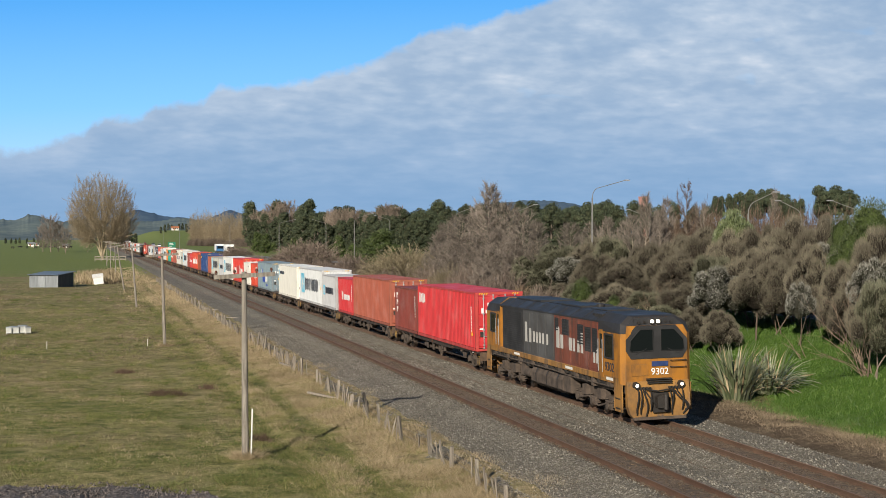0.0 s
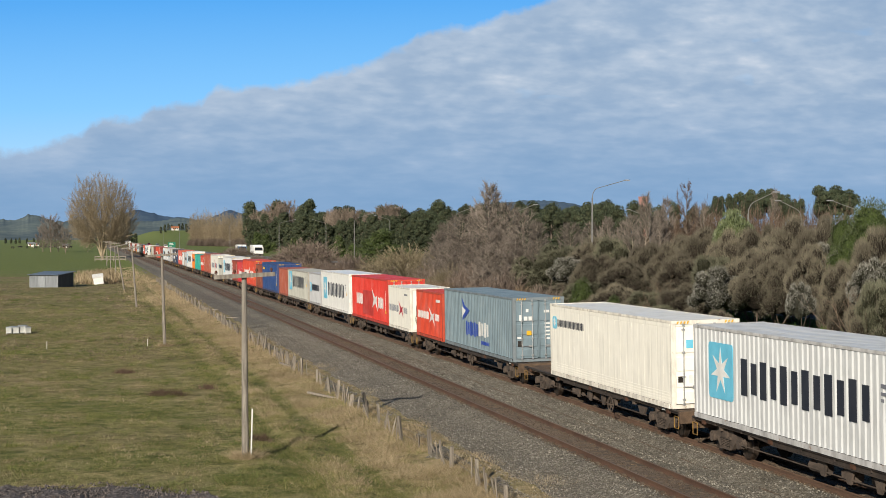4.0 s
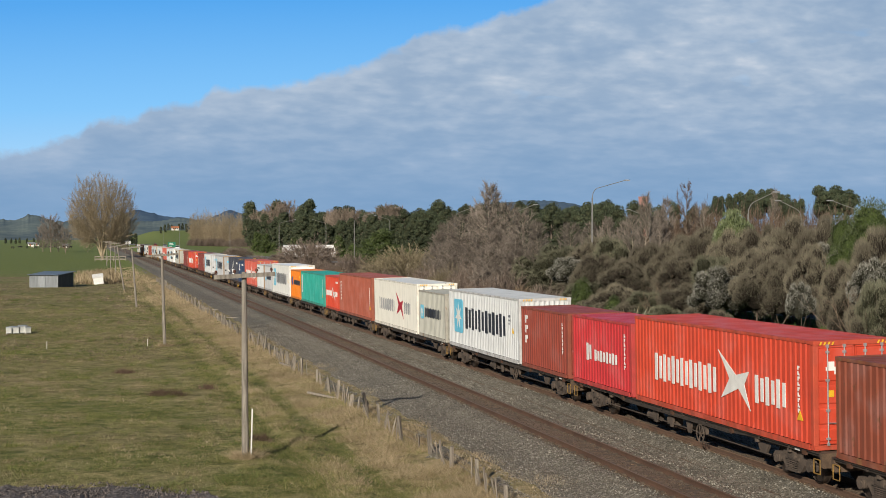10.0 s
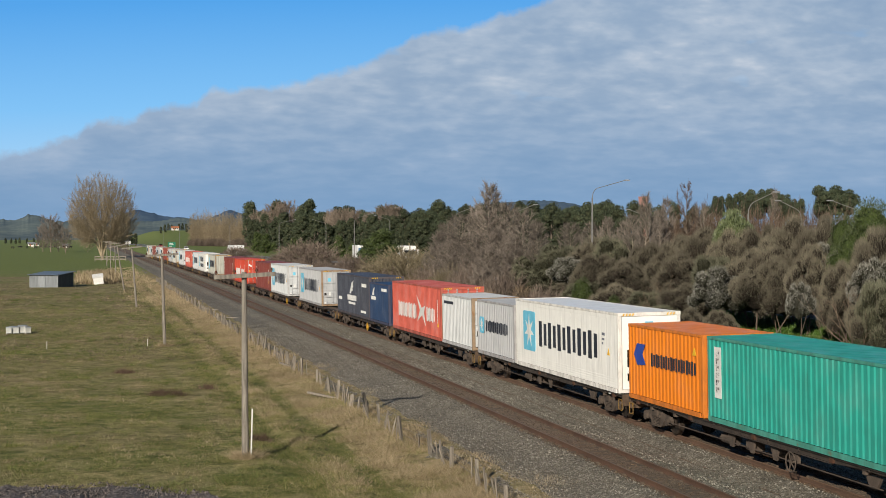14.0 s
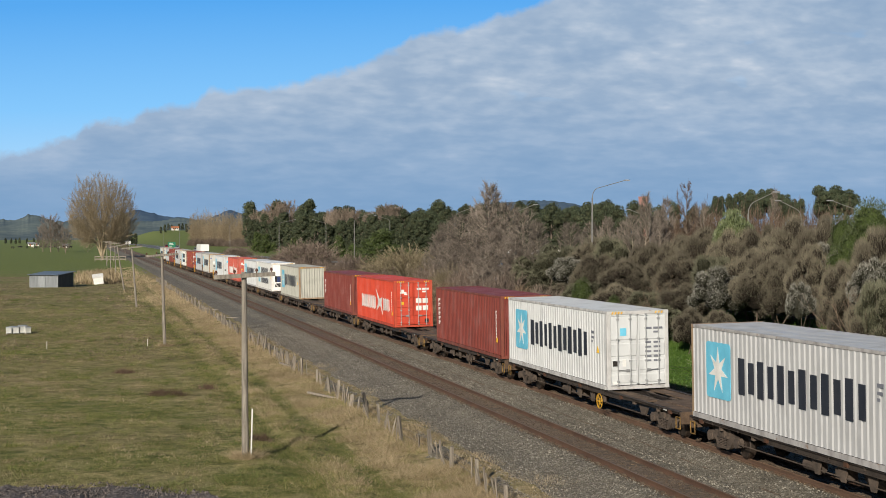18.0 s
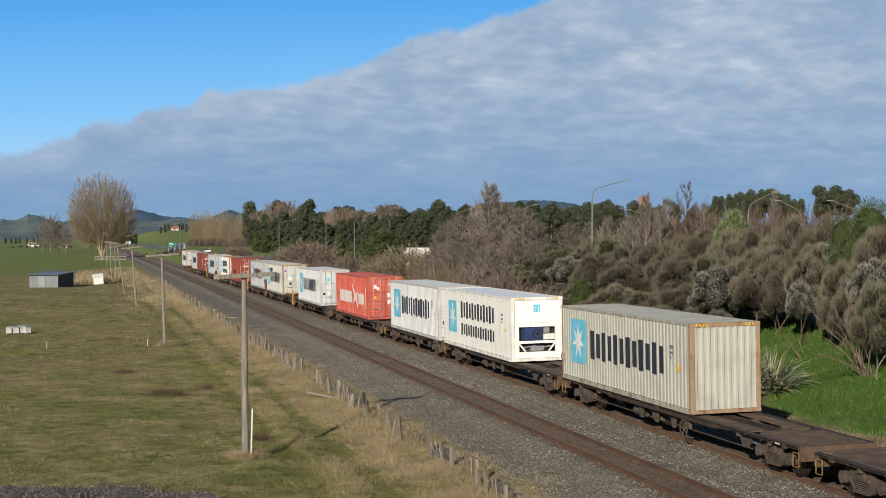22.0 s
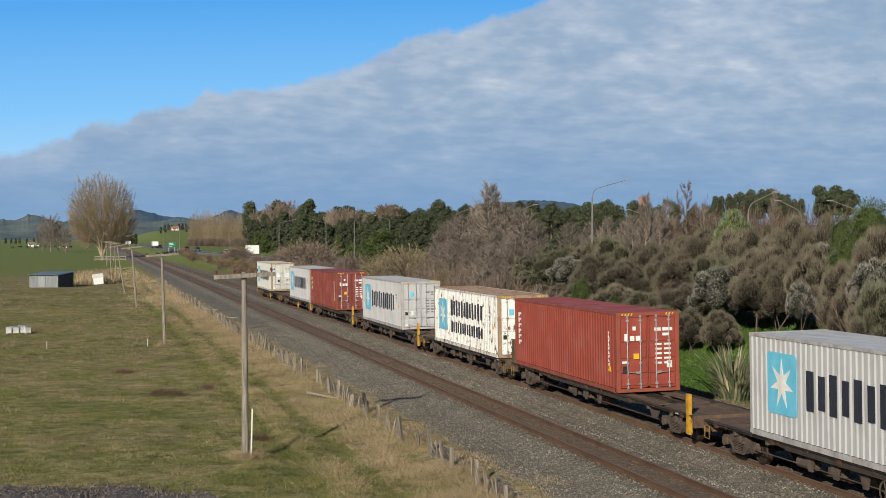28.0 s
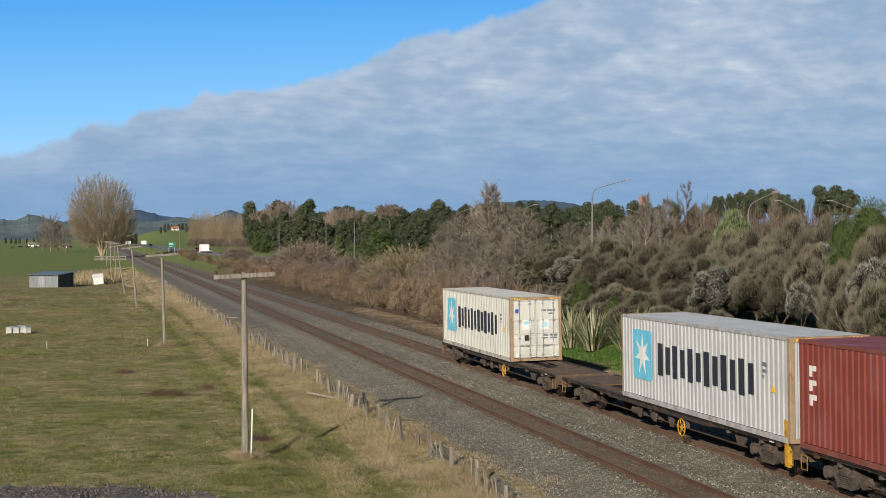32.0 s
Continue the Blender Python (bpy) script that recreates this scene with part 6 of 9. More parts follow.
def cloud_pose(dx, dz):
    c = EYE + ahead * CLOUD_D + right * dx + Vector((0, 0, dz))
    return Matrix.Translation(c) @ Matrix(((right.x, 0, -ahead.x, 0), (right.y, 0, -ahead.y, 0), (0, 1, 0, 0), (0, 0, 0, 1)))


clouds.matrix_basis = cloud_pose(0, 0)

# ---------------------------------------------------------------- plants
def blades(rng, centres, radii, count, length, width, up=0.5, out=0.8, jitter=0.5, shell=0.55, droop=0.0, flat=1.0, lay=0.0):
    """Thin leaves or twigs, one triangle each, on the outsides of many clumps. Returns a Shape."""
    c = np.array(centres, float)
    r = np.array(radii, float)
    share = r ** 2 / (r ** 2).sum()
    pick = rng.choice(len(c), count, p=share)
    d = rng.normal(size=(count, 3))
    d[:, 2] *= flat
    d /= np.linalg.norm(d, axis=1)[:, None]
    low = d[:, 2] < -0.55
    d[low, 2] *= -1
    p = c[pick] + d * (r[pick] * (shell + (1 - shell) * rng.random(count)))[:, None]
    g = d * out + rng.normal(size=(count, 3)) * jitter + np.array([0, 0, up])
    g[:, 2] -= droop
    g /= np.linalg.norm(g, axis=1)[:, None]
    s = np.cross(g, d * lay + rng.normal(size=(count, 3)) * (0.22 if lay else 1.0))
    s /= np.linalg.norm(s, axis=1)[:, None] + 1e-9
    ln = length * (0.6 + 0.8 * rng.random(count))[:, None]
    wd = width * (0.6 + 0.8 * rng.random(count))[:, None] / 2
    v = np.stack([p - s * wd, p + s * wd, p + g * ln], 1).reshape(-1, 3)
    sh = Shape()
    sh.v = v.tolist()
    sh.f = np.arange(3 * count).reshape(-1, 3).tolist()
    return sh


def limbs(rng, sh, a, d, length, r, depth, spread, kids, tips, lift=0.15, n=5):
    """Tapered limbs that fork; the tips are collected."""
    d = d.normalized()
    bend = Vector(rng.normal(size=3) * 0.16)
    m = a + d * length * 0.5 + bend * length * 0.3
    b = a + (d + bend * 0.6 + Vector((0, 0, lift * 0.4))).normalized() * length
    sh.tube(a, m, r, r * 0.82, n, False)
    sh.tube(m, b, r * 0.82, r * 0.58, n, False)
    if depth == 0:
        tips.append(b)
        return
    for k in range(kids):
        e = (d + Vector(rng.normal(size=3)) * spread + Vector((0, 0, lift))).normalized()
        st = m.lerp(b, 0.25 + 0.75 * (k + 1) / kids)
        limbs(rng, sh, st, e, length * (0.58 + 0.3 * rng.random()), r * 0.55, depth - 1, spread, kids, tips, lift, 4)


BARK = surface("grey_brown_bark", (0.10, 0.078, 0.058), (0.25, 0.20, 0.155), 3, 0.9, 0, (3, 3, 0.6), 25)
STEM_BARK = surface("shrub_stems", (0.055, 0.040, 0.028), (0.15, 0.112, 0.08), 4, 0.9, 0, (3, 3, 0.6), 25)
DEAD_BARK = surface("brown_dead_branches", (0.13, 0.092, 0.064), (0.29, 0.215, 0.155), 4, 0.9, 0, (3, 3, 0.6), 25)
PALE_BARK = surface("pale_bark", (0.24, 0.20, 0.155), (0.42, 0.36, 0.29), 3, 0.9, 0, (3, 3, 0.6), 25)
LEAF = {
    "scrub": leaf_mat("grey_brown_scrub_leaves", [(0.079, 0.068, 0.048), (0.151, 0.132, 0.095), (0.251, 0.224, 0.167), (0.115, 0.110, 0.071)]),
    "olive": leaf_mat("olive_scrub_leaves", [(0.066, 0.071, 0.043), (0.131, 0.131, 0.084), (0.236, 0.227, 0.161), (0.101, 0.109, 0.063)]),
    "thicket": leaf_mat("reddish_grey_twigs", [(0.105, 0.078, 0.063), (0.185, 0.144, 0.117), (0.275, 0.222, 0.180)]),
    "willow": leaf_mat("tan_olive_twigs", [(0.130, 0.108, 0.066), (0.215, 0.182, 0.114), (0.32, 0.27, 0.175)]),
    "litter": leaf_mat("dry_litter", [(0.115, 0.086, 0.056), (0.21, 0.162, 0.108), (0.35, 0.28, 0.195)]),
    "birch": leaf_mat("grey_brown_twigs", [(0.098, 0.081, 0.068), (0.178, 0.150, 0.127), (0.30, 0.262, 0.222)]),
    "rust": leaf_mat("reddish_brown_twigs", [(0.060, 0.038, 0.026), (0.112, 0.072, 0.050), (0.170, 0.118, 0.084)]),
    "pale": leaf_mat("pale_flowering_leaves", [(0.083, 0.083, 0.059), (0.151, 0.146, 0.119), (0.215, 0.210, 0.180), (0.429, 0.419, 0.395)]),
    "green": leaf_mat("green_leaves", [(0.029, 0.045, 0.013), (0.058, 0.081, 0.025), (0.094, 0.119, 0.042), (0.042, 0.060, 0.019)], 0.55, 0.4),
    "lime": leaf_mat("light_green_leaves", [(0.064, 0.085, 0.034), (0.119, 0.149, 0.066), (0.196, 0.225, 0.119)], 0.5, 0.5),
    "dark": leaf_mat("dark_evergreen_leaves", [(0.030, 0.040, 0.024), (0.055, 0.072, 0.040), (0.092, 0.112, 0.062)]),
    "bare": leaf_mat("bare_twigs", [(0.135, 0.104, 0.080), (0.225, 0.178, 0.140), (0.32, 0.262, 0.21)]),
    "tan": leaf_mat("tan_twigs", [(0.182, 0.143, 0.092), (0.275, 0.220, 0.143), (0.380, 0.310, 0.204)]),
    "bracken": leaf_mat("dry_bracken", [(0.100, 0.072, 0.046), (0.19, 0.138, 0.090), (0.31, 0.238, 0.162)]),
    "flax": leaf_mat("flax_straps", [(0.080, 0.105, 0.050), (0.17, 0.20, 0.105), (0.36, 0.37, 0.25), (0.13, 0.158, 0.076)], 0.35, 0.6),
    "grass": leaf_mat("grass_blades", [(0.085, 0.096, 0.026), (0.155, 0.160, 0.050), (0.29, 0.250, 0.105), (0.115, 0.126, 0.036)]),
    "rank": leaf_mat("rank_blades", [(0.060, 0.078, 0.018), (0.110, 0.130, 0.034), (0.19, 0.185, 0.062)]),
    "pasture": leaf_mat("pasture_blades", [(0.088, 0.104, 0.026), (0.175, 0.184, 0.056), (0.39, 0.335, 0.155), (0.135, 0.150, 0.040), (0.25, 0.24, 0.090)]),
    "straw": leaf_mat("dry_grass_blades", [(0.21, 0.155, 0.088), (0.36, 0.277, 0.168), (0.56, 0.455, 0.30), (0.25, 0.21, 0.10)]),
    "fresh": leaf_mat("fresh_grass_blades", [(0.035, 0.080, 0.012), (0.070, 0.135, 0.020), (0.125, 0.190, 0.045)], 0.5, 0.4)}


def plant(name, seed, kind, label, category, height, spread, clumps, count, length, width, trunk=0.10, bark=BARK, up=0.5, out=0.8, low=0.35, stems=3, group="", shell=0.55, forks=1, lean=0.5, droop=0.0):
    """A shrub or tree: stems that fork into limbs, and a ragged crown of small leaves in clumps."""
    rng = np.random.default_rng(seed)
    t = thing(name, label, category, group=group)
    wood, tips = Shape(), []
    for k in range(stems):
        q = 2 * math.pi * (k + rng.random()) / stems
        d = Vector((math.cos(q) * lean, math.sin(q) * lean, 1.0)) if stems > 1 else Vector((0.05, 0.03, 1))
        limbs(rng, wood, Vector((0.12 * math.cos(q) * stems / 3, 0.12 * math.sin(q) * stems / 3, -0.25)), d, height * (0.42 if forks else 0.6), trunk, forks, 0.42, 3, tips)
    part("trunk", wood, bark, t)
    cs, rs = [], []
    for i in range(clumps):
        if i < len(tips) and rng.random() < 0.8:
            c = np.array(tips[i]) + rng.normal(size=3) * 0.15 * spread
        else:
            q, e = rng.random() * 2 * math.pi, math.sqrt(rng.random())
            zz = low + (1 - low) * rng.random()
            w = spread * (1.0 - 0.55 * ((zz - low) / (1 - low)) ** 2)
            c = np.array([math.cos(q) * e * w, math.sin(q) * e * w, zz * height * 0.9])
        cs.append(c)
        rs.append(spread * (0.26 + 0.22 * rng.random()))
    part("crown", blades(rng, cs, rs, count, length, width, up, out, shell=shell, droop=droop), LEAF[kind], t)
    return t


def ball():
    bm = bmesh.new()
    bmesh.ops.create_icosphere(bm, subdivisions=2, radius=1.0)
    v, f = np.array([q.co for q in bm.verts]), [tuple(w.index for w in q.verts) for q in bm.faces]
    bm.free()
    return v, f


BALL_V, BALL_F = ball()


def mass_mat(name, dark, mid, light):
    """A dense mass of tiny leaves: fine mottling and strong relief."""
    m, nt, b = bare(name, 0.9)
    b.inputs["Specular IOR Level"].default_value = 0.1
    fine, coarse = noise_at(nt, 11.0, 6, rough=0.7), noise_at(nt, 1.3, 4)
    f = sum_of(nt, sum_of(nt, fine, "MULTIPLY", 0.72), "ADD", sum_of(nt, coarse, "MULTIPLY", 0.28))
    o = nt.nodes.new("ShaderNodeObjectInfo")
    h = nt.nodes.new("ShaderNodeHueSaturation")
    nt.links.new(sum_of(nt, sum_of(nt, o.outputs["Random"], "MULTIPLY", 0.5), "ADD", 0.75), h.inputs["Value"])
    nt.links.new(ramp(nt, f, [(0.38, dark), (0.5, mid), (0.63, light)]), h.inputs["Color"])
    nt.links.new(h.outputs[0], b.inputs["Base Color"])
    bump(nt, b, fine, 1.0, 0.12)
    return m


# scrub, olive and pale cores: colours darkened to paint shade between the heads
MASS = {"scrub": mass_mat("scrub_core_shade", (0.007, 0.006, 0.004), (0.027, 0.022, 0.017), (0.071, 0.059, 0.045)),
        "olive": mass_mat("olive_core_shade", (0.008, 0.008, 0.005), (0.025, 0.025, 0.015), (0.064, 0.063, 0.039)),
        "pale": mass_mat("pale_core_shade", (0.009, 0.009, 0.006), (0.030, 0.030, 0.021), (0.079, 0.076, 0.060)),
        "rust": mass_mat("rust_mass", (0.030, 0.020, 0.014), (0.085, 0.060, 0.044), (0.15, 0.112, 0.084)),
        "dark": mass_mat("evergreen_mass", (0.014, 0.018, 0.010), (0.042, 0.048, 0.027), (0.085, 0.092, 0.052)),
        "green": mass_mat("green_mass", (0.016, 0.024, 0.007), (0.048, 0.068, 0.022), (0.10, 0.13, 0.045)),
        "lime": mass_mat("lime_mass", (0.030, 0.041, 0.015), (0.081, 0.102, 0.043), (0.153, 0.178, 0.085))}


def bush(name, seed, kind, label, category, group, height, radius, clumps, count, length, width, bark, stems=6, up=0.5, out=0.8, low=0.50, size=0.42, lay=0.0):
    """A shrub: bare leaning stems below, and soft rounded clumps of fine leaves that leave dark gaps between them."""
    rng = np.random.default_rng(seed)
    t = thing(name, label, category, group=group)
    cs, rads, core = [], [], Shape()
    for i in range(clumps):
        u = (i + 0.5) / clumps
        q = i * 2.39996 + rng.random() * 0.8
        e = math.sqrt(u) * radius * (0.72 + 0.16 * rng.random())
        r = radius * size * (0.75 + 0.5 * rng.random())
        skirt = 0.55 if rng.random() < 0.22 and u > 0.4 else 1.0
        z = skirt * height * (low + (0.90 - low) * (1 - u ** 1.3) * (0.75 + 0.25 * rng.random())) - 0.3 * r
        c = np.array([math.cos(q) * e, math.sin(q) * e, z])
        cs.append(c)
        rads.append(r)
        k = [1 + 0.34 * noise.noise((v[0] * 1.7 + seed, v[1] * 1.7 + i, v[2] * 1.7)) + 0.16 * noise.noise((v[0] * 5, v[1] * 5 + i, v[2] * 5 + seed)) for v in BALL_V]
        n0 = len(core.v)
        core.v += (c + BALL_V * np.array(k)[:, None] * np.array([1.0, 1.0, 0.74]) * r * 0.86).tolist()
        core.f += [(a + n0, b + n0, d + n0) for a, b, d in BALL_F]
    wood = Shape()
    for k in range(stems):
        c = Vector(cs[k % clumps])
        q = rng.random() * 2 * math.pi
        a = Vector((0.55 * math.cos(q) * radius / 2, 0.55 * math.sin(q) * radius / 2, -0.25))
        m = a.lerp(c, 0.5) + Vector(rng.normal(size=3)) * 0.12 - Vector((0, 0, 0.08 * height))
        wood.tube(a, m, 0.032, 0.026, 5, False).tube(m, c, 0.026, 0.012, 5, False)
        for _ in range(5):
            e = a.lerp(m, 0.5).lerp(c, 0.7 * rng.random())
            wood.tube(e, e + (c - m) * 0.55 + Vector(rng.normal(size=3)) * 0.35, 0.016, 0.006, 4, False)
    part("trunk", wood, bark, t)
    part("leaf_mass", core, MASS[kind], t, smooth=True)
    part("crown", blades(rng, cs, rads, count, length, width, up, out, 0.32, 0.80, lay=lay, flat=0.8), LEAF[kind], t)
    return t


def twig_tree(name, seed, label, category, group, height, stems, tilt, cut, shoots, twigs, tlen, width, kind, bark, r0, m=None, foot=0.05, reach=0.26, n=8, oval=None):
    """A leafless plant: limbs that rise from the foot, side shoots on them and fine twigs on the shoots."""
    rng = np.random.default_rng(seed)
    t = thing(name, label, category, m, group)
    wood, a_, b_ = Shape(), [], []
    if stems > 1 and r0 > 0.2:
        wood.tube((0, 0, -0.4), (0, 0, height * foot), r0 * 2.4, r0 * 1.8, 9, False)
    for k in range(stems):
        u = ((k + 0.5) / stems) ** (0.5 if stems < 40 else 0.8)
        e, q = tilt * u, k * 2.39996 + rng.random() * 0.6
        ln = height * (1 - cut * u * u) * (0.90 + 0.10 * rng.random()) if stems > 1 else height * 0.93
        d = Vector((math.cos(q) * math.sin(e), math.sin(q) * math.sin(e), math.cos(e)))
        p, r = Vector((0, 0, height * foot * rng.random() if stems > 1 else -0.3)) + d * 0.02 * height * u, r0 * (0.7 + 0.3 * rng.random())
        if oval:
            # limbs that bend out to an egg-shaped crown
            cz = 1 - 1.62 * (k + 0.5) / stems
            flat = math.sqrt(1 - cz * cz)
            end = Vector((math.cos(q) * flat * oval[0], math.sin(q) * flat * oval[0], oval[2] + cz * oval[1])) * (0.9 + 0.1 * rng.random())
            knee = Vector((end.x * 0.30, end.y * 0.30, p.z + (end.z - p.z) * 0.58))
            p0, ln = p.copy(), end.length
        for j in range(n):
            if oval:
                f = (j + 1) / n
                b = p0 * (1 - f) ** 2 + knee * (2 * f * (1 - f)) + end * f * f + Vector(rng.normal(size=3)) * 0.012 * height
                d = (b - p).normalized()
            else:
                d = (d + Vector(rng.normal(size=3)) * 0.07 + Vector((0, 0, 0.035))).normalized()
                b = p + d * ln / n
            wood.tube(p, b, r, r * 0.76, 6 if j < 3 else 4, False)
            if j > 0:
                for _ in range(shoots):
                    s0 = p.lerp(b, rng.random())
                    g = (d * 0.8 + Vector(rng.normal(size=3)) * 0.55 + Vector((0, 0, 0.25))).normalized()
                    e1 = s0 + g * ln * reach * (1 - (0.62 if stems > 1 else 0.86) * j / n) * (0.5 + 0.8 * rng.random())
                    wood.tube(s0, e1, r * 0.34 + 0.004, r * 0.10 + 0.002, 3, False)
                    a_.append(s0)
                    b_.append(e1)
            p, r = b, r * 0.76
        a_.append(p - d * height / n)
        b_.append(p)
    part("trunk", wood, bark, t)
    a_, b_ = np.array(a_), np.array(b_)
    size = np.linalg.norm(b_ - a_, axis=1)
    pick = rng.choice(len(a_), twigs, p=size / size.sum())
    f = (0.15 + 0.85 * rng.random(twigs))[:, None]
    p = a_[pick] + (b_ - a_)[pick] * f
    g = (b_ - a_)[pick] / size[pick][:, None] * 0.8 + rng.normal(size=(twigs, 3)) * 0.42 + np.array([0, 0, 0.28])
    g /= np.linalg.norm(g, axis=1)[:, None]
    s = np.cross(g, rng.normal(size=(twigs, 3)))
    s /= np.linalg.norm(s, axis=1)[:, None] + 1e-9
    ln = tlen * (0.5 + rng.random(twigs))[:, None]
    s *= width / 2
    sh = Shape()
    sh.v = np.stack([p - s, p + s, p + g * ln], 1).reshape(-1, 3).tolist()
    sh.f = np.arange(3 * twigs).reshape(-1, 3).tolist()
    part("crown", sh, LEAF[kind], t)
    return t


def at_spot(x, y, dz=0.0, turn=0.0, k=1.0, kz=None):
    return pose(x, y, land(x, y) + dz, 0, 0, turn) @ Matrix.Diagonal((k, k, kz or k, 1))


rs_ = random.Random(5)
PLANTS = {}


def sow(key, x, y, k=1.0, kz=None, dz=0.0):
    """Set a copy of a plant at a spot; the first one is the model itself."""
    m = at_spot(x, y, dz, rs_.uniform(0, 360), k, kz)
    ob, used = PLANTS[key]
    if not used:
        PLANTS[key] = (ob, True)
        ob.matrix_basis = m
        return ob
    return copy_thing(ob, m @ Matrix.Diagonal([1 / v for v in ob.scale] + [1]))


def top_of(ob):
    return max(v.co.z for c in ob.children for v in c.data.vertices)


def sow_to(key, x, y, top):
    """Set a copy so that it reaches the height top over the rails."""
    return sow(key, x, y, (top - land(x, y)) / TALL[key])


TALL = {}


def keep(key, ob):
    PLANTS[key], TALL[key] = (ob, False), top_of(ob)


def knob():
    bm = bmesh.new()
    bmesh.ops.create_icosphere(bm, subdivisions=1, radius=1.0)
    v, f = np.array([q.co for q in bm.verts]), [tuple(w.index for w in q.verts) for q in bm.faces]
    bm.free()
    return v, f


KNOB_V, KNOB_F = knob()


def lump(core, c, r, seed, form=(BALL_V, BALL_F), flat=0.8, rough=0.3):
    """One uneven ball of dense growth added to core."""
    v, f = form
    k = [1 + rough * noise.noise((q[0] * 1.7 + seed, q[1] * 1.7, q[2] * 1.7)) + 0.5 * rough * noise.noise((q[0] * 5, q[1] * 5 + seed, q[2] * 5)) for q in v]
    n0 = len(core.v)
    core.v += (np.array(c) + v * np.array(k)[:, None] * np.array([1.0, 1.0, flat]) * r).tolist()
    core.f += [tuple(i + n0 for i in q) for q in f]


def slivers(p, g, length, width, rng, face=None):
    """One thin triangle at each of the points p, along the directions g."""
    n = len(p)
    g = g / (np.linalg.norm(g, axis=1)[:, None] + 1e-9)
    s = np.cross(g, rng.normal(size=(n, 3)) if face is None else face + rng.normal(size=(n, 3)) * 0.3)
    s /= np.linalg.norm(s, axis=1)[:, None] + 1e-9
    ln = length * (0.5 + rng.random(n))[:, None]
    wd = width * (0.6 + 0.8 * rng.random(n))[:, None] / 2
    sh = Shape()
    sh.v = np.stack([p - s * wd, p + s * wd, p + g * ln], 1).reshape(-1, 3).tolist()
    sh.f = np.arange(3 * n).reshape(-1, 3).tolist()
    return sh


def arc(a, knee, b, n):
    """Points along a bent limb."""
    return [a * (1 - f) ** 2 + knee * (2 * f * (1 - f)) + b * f * f for f in (i / n for i in range(n + 1))]


def limb(sh, pts, r0, r1, n=5):
    m = len(pts) - 1
    for i in range(m):
        sh.tube(pts[i], pts[i + 1], r0 + (r1 - r0) * i / m, r0 + (r1 - r0) * (i + 1) / m, n, False)


def feather_bush(seed, kind, label, height, radius, clumps, count, length, width, bark=STEM_BARK, group="shrubs on the bank", leafy=0.0, deep=0.90, feet=3):
    """A shrub of brush-like heads: leaning bare stems below, and on each stem a rounded head of fine upswept twigs."""
    rng = np.random.default_rng(seed)
    t = thing("shrub", label, "shrub", group=group)
    rz = height * deep * 0.5
    cs, rads, ways, wood, core = [], [], [], Shape(), Shape()
    foot = [Vector((rng.normal() * 0.18 * radius, rng.normal() * 0.18 * radius, -0.25)) for _ in range(feet)]
    sway = 0.30 * radius if feet > 1 else 0.06 * radius
    heads = [Vector((rng.normal() * sway, rng.normal() * sway, height - rz * (1.15 + 0.5 * rng.random()))) for _ in range(feet)]
    for a, e in zip(foot, heads):
        mid = a.lerp(e, 0.45) + Vector((rng.normal() * 0.25, rng.normal() * 0.25, 0))
        limb(wood, arc(a, mid, e, 7), 0.10 if feet == 1 else 0.055, 0.05 if feet == 1 else 0.03, 6)
    for i in range(clumps):
        up = 1 - 1.34 * (i + 0.5) / clumps
        flat = math.sqrt(max(0.0, 1 - up * up))
        q = i * 2.39996 + rng.random() * 0.5
        r = radius * (0.20 + 0.19 * rng.random())
        e = 0.70 + 0.24 * rng.random()
        c = np.array([math.cos(q) * flat * radius * e, math.sin(q) * flat * radius * e, height - rz - 0.10 * height + up * rz * e])
        cs.append(c)
        rads.append(r)
        ways.append((math.cos(q) * flat, math.sin(q) * flat, max(0.15, up) + 0.35))
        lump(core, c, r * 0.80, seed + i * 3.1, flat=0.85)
        a = heads[i % feet]
        knee = a.lerp(Vector(c), 0.5) + Vector((0, 0, 0.05 * height)) + Vector(rng.normal(size=3)) * 0.10
        pts = arc(a, knee, Vector(c), 5)
        limb(wood, pts, 0.034, 0.012)
        for j in range(3):
            m = pts[2].lerp(pts[4], rng.random())
            limb(wood, [m, m + (Vector(c) - m) * 0.7 + Vector(rng.normal(size=3)) * 0.28 * radius * 0.5], 0.016, 0.006, 4)
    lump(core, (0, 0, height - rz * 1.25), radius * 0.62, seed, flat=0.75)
    part("trunk", wood, bark, t)
    # cores whose dark colour stands in for shade inside the shrub
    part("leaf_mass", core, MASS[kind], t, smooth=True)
    c, r, w = np.array(cs), np.array(rads), np.array(ways)
    pick = rng.choice(len(c), count, p=r ** 2 / (r ** 2).sum())
    d = rng.normal(size=(count, 3)) + w[pick] * 0.75
    d /= np.linalg.norm(d, axis=1)[:, None]
    p = c[pick] + d * (r[pick] * (0.55 + 0.50 * rng.random(count)))[:, None] * np.array([1, 1, 0.9])
    g = d * 0.60 + w[pick] * 0.70 + np.array([0, 0, 0.20]) + rng.normal(size=(count, 3)) * (0.36 + leafy)
    part("crown", slivers(p, g, length, width, rng, d if leafy else None), LEAF[kind], t)
    return t


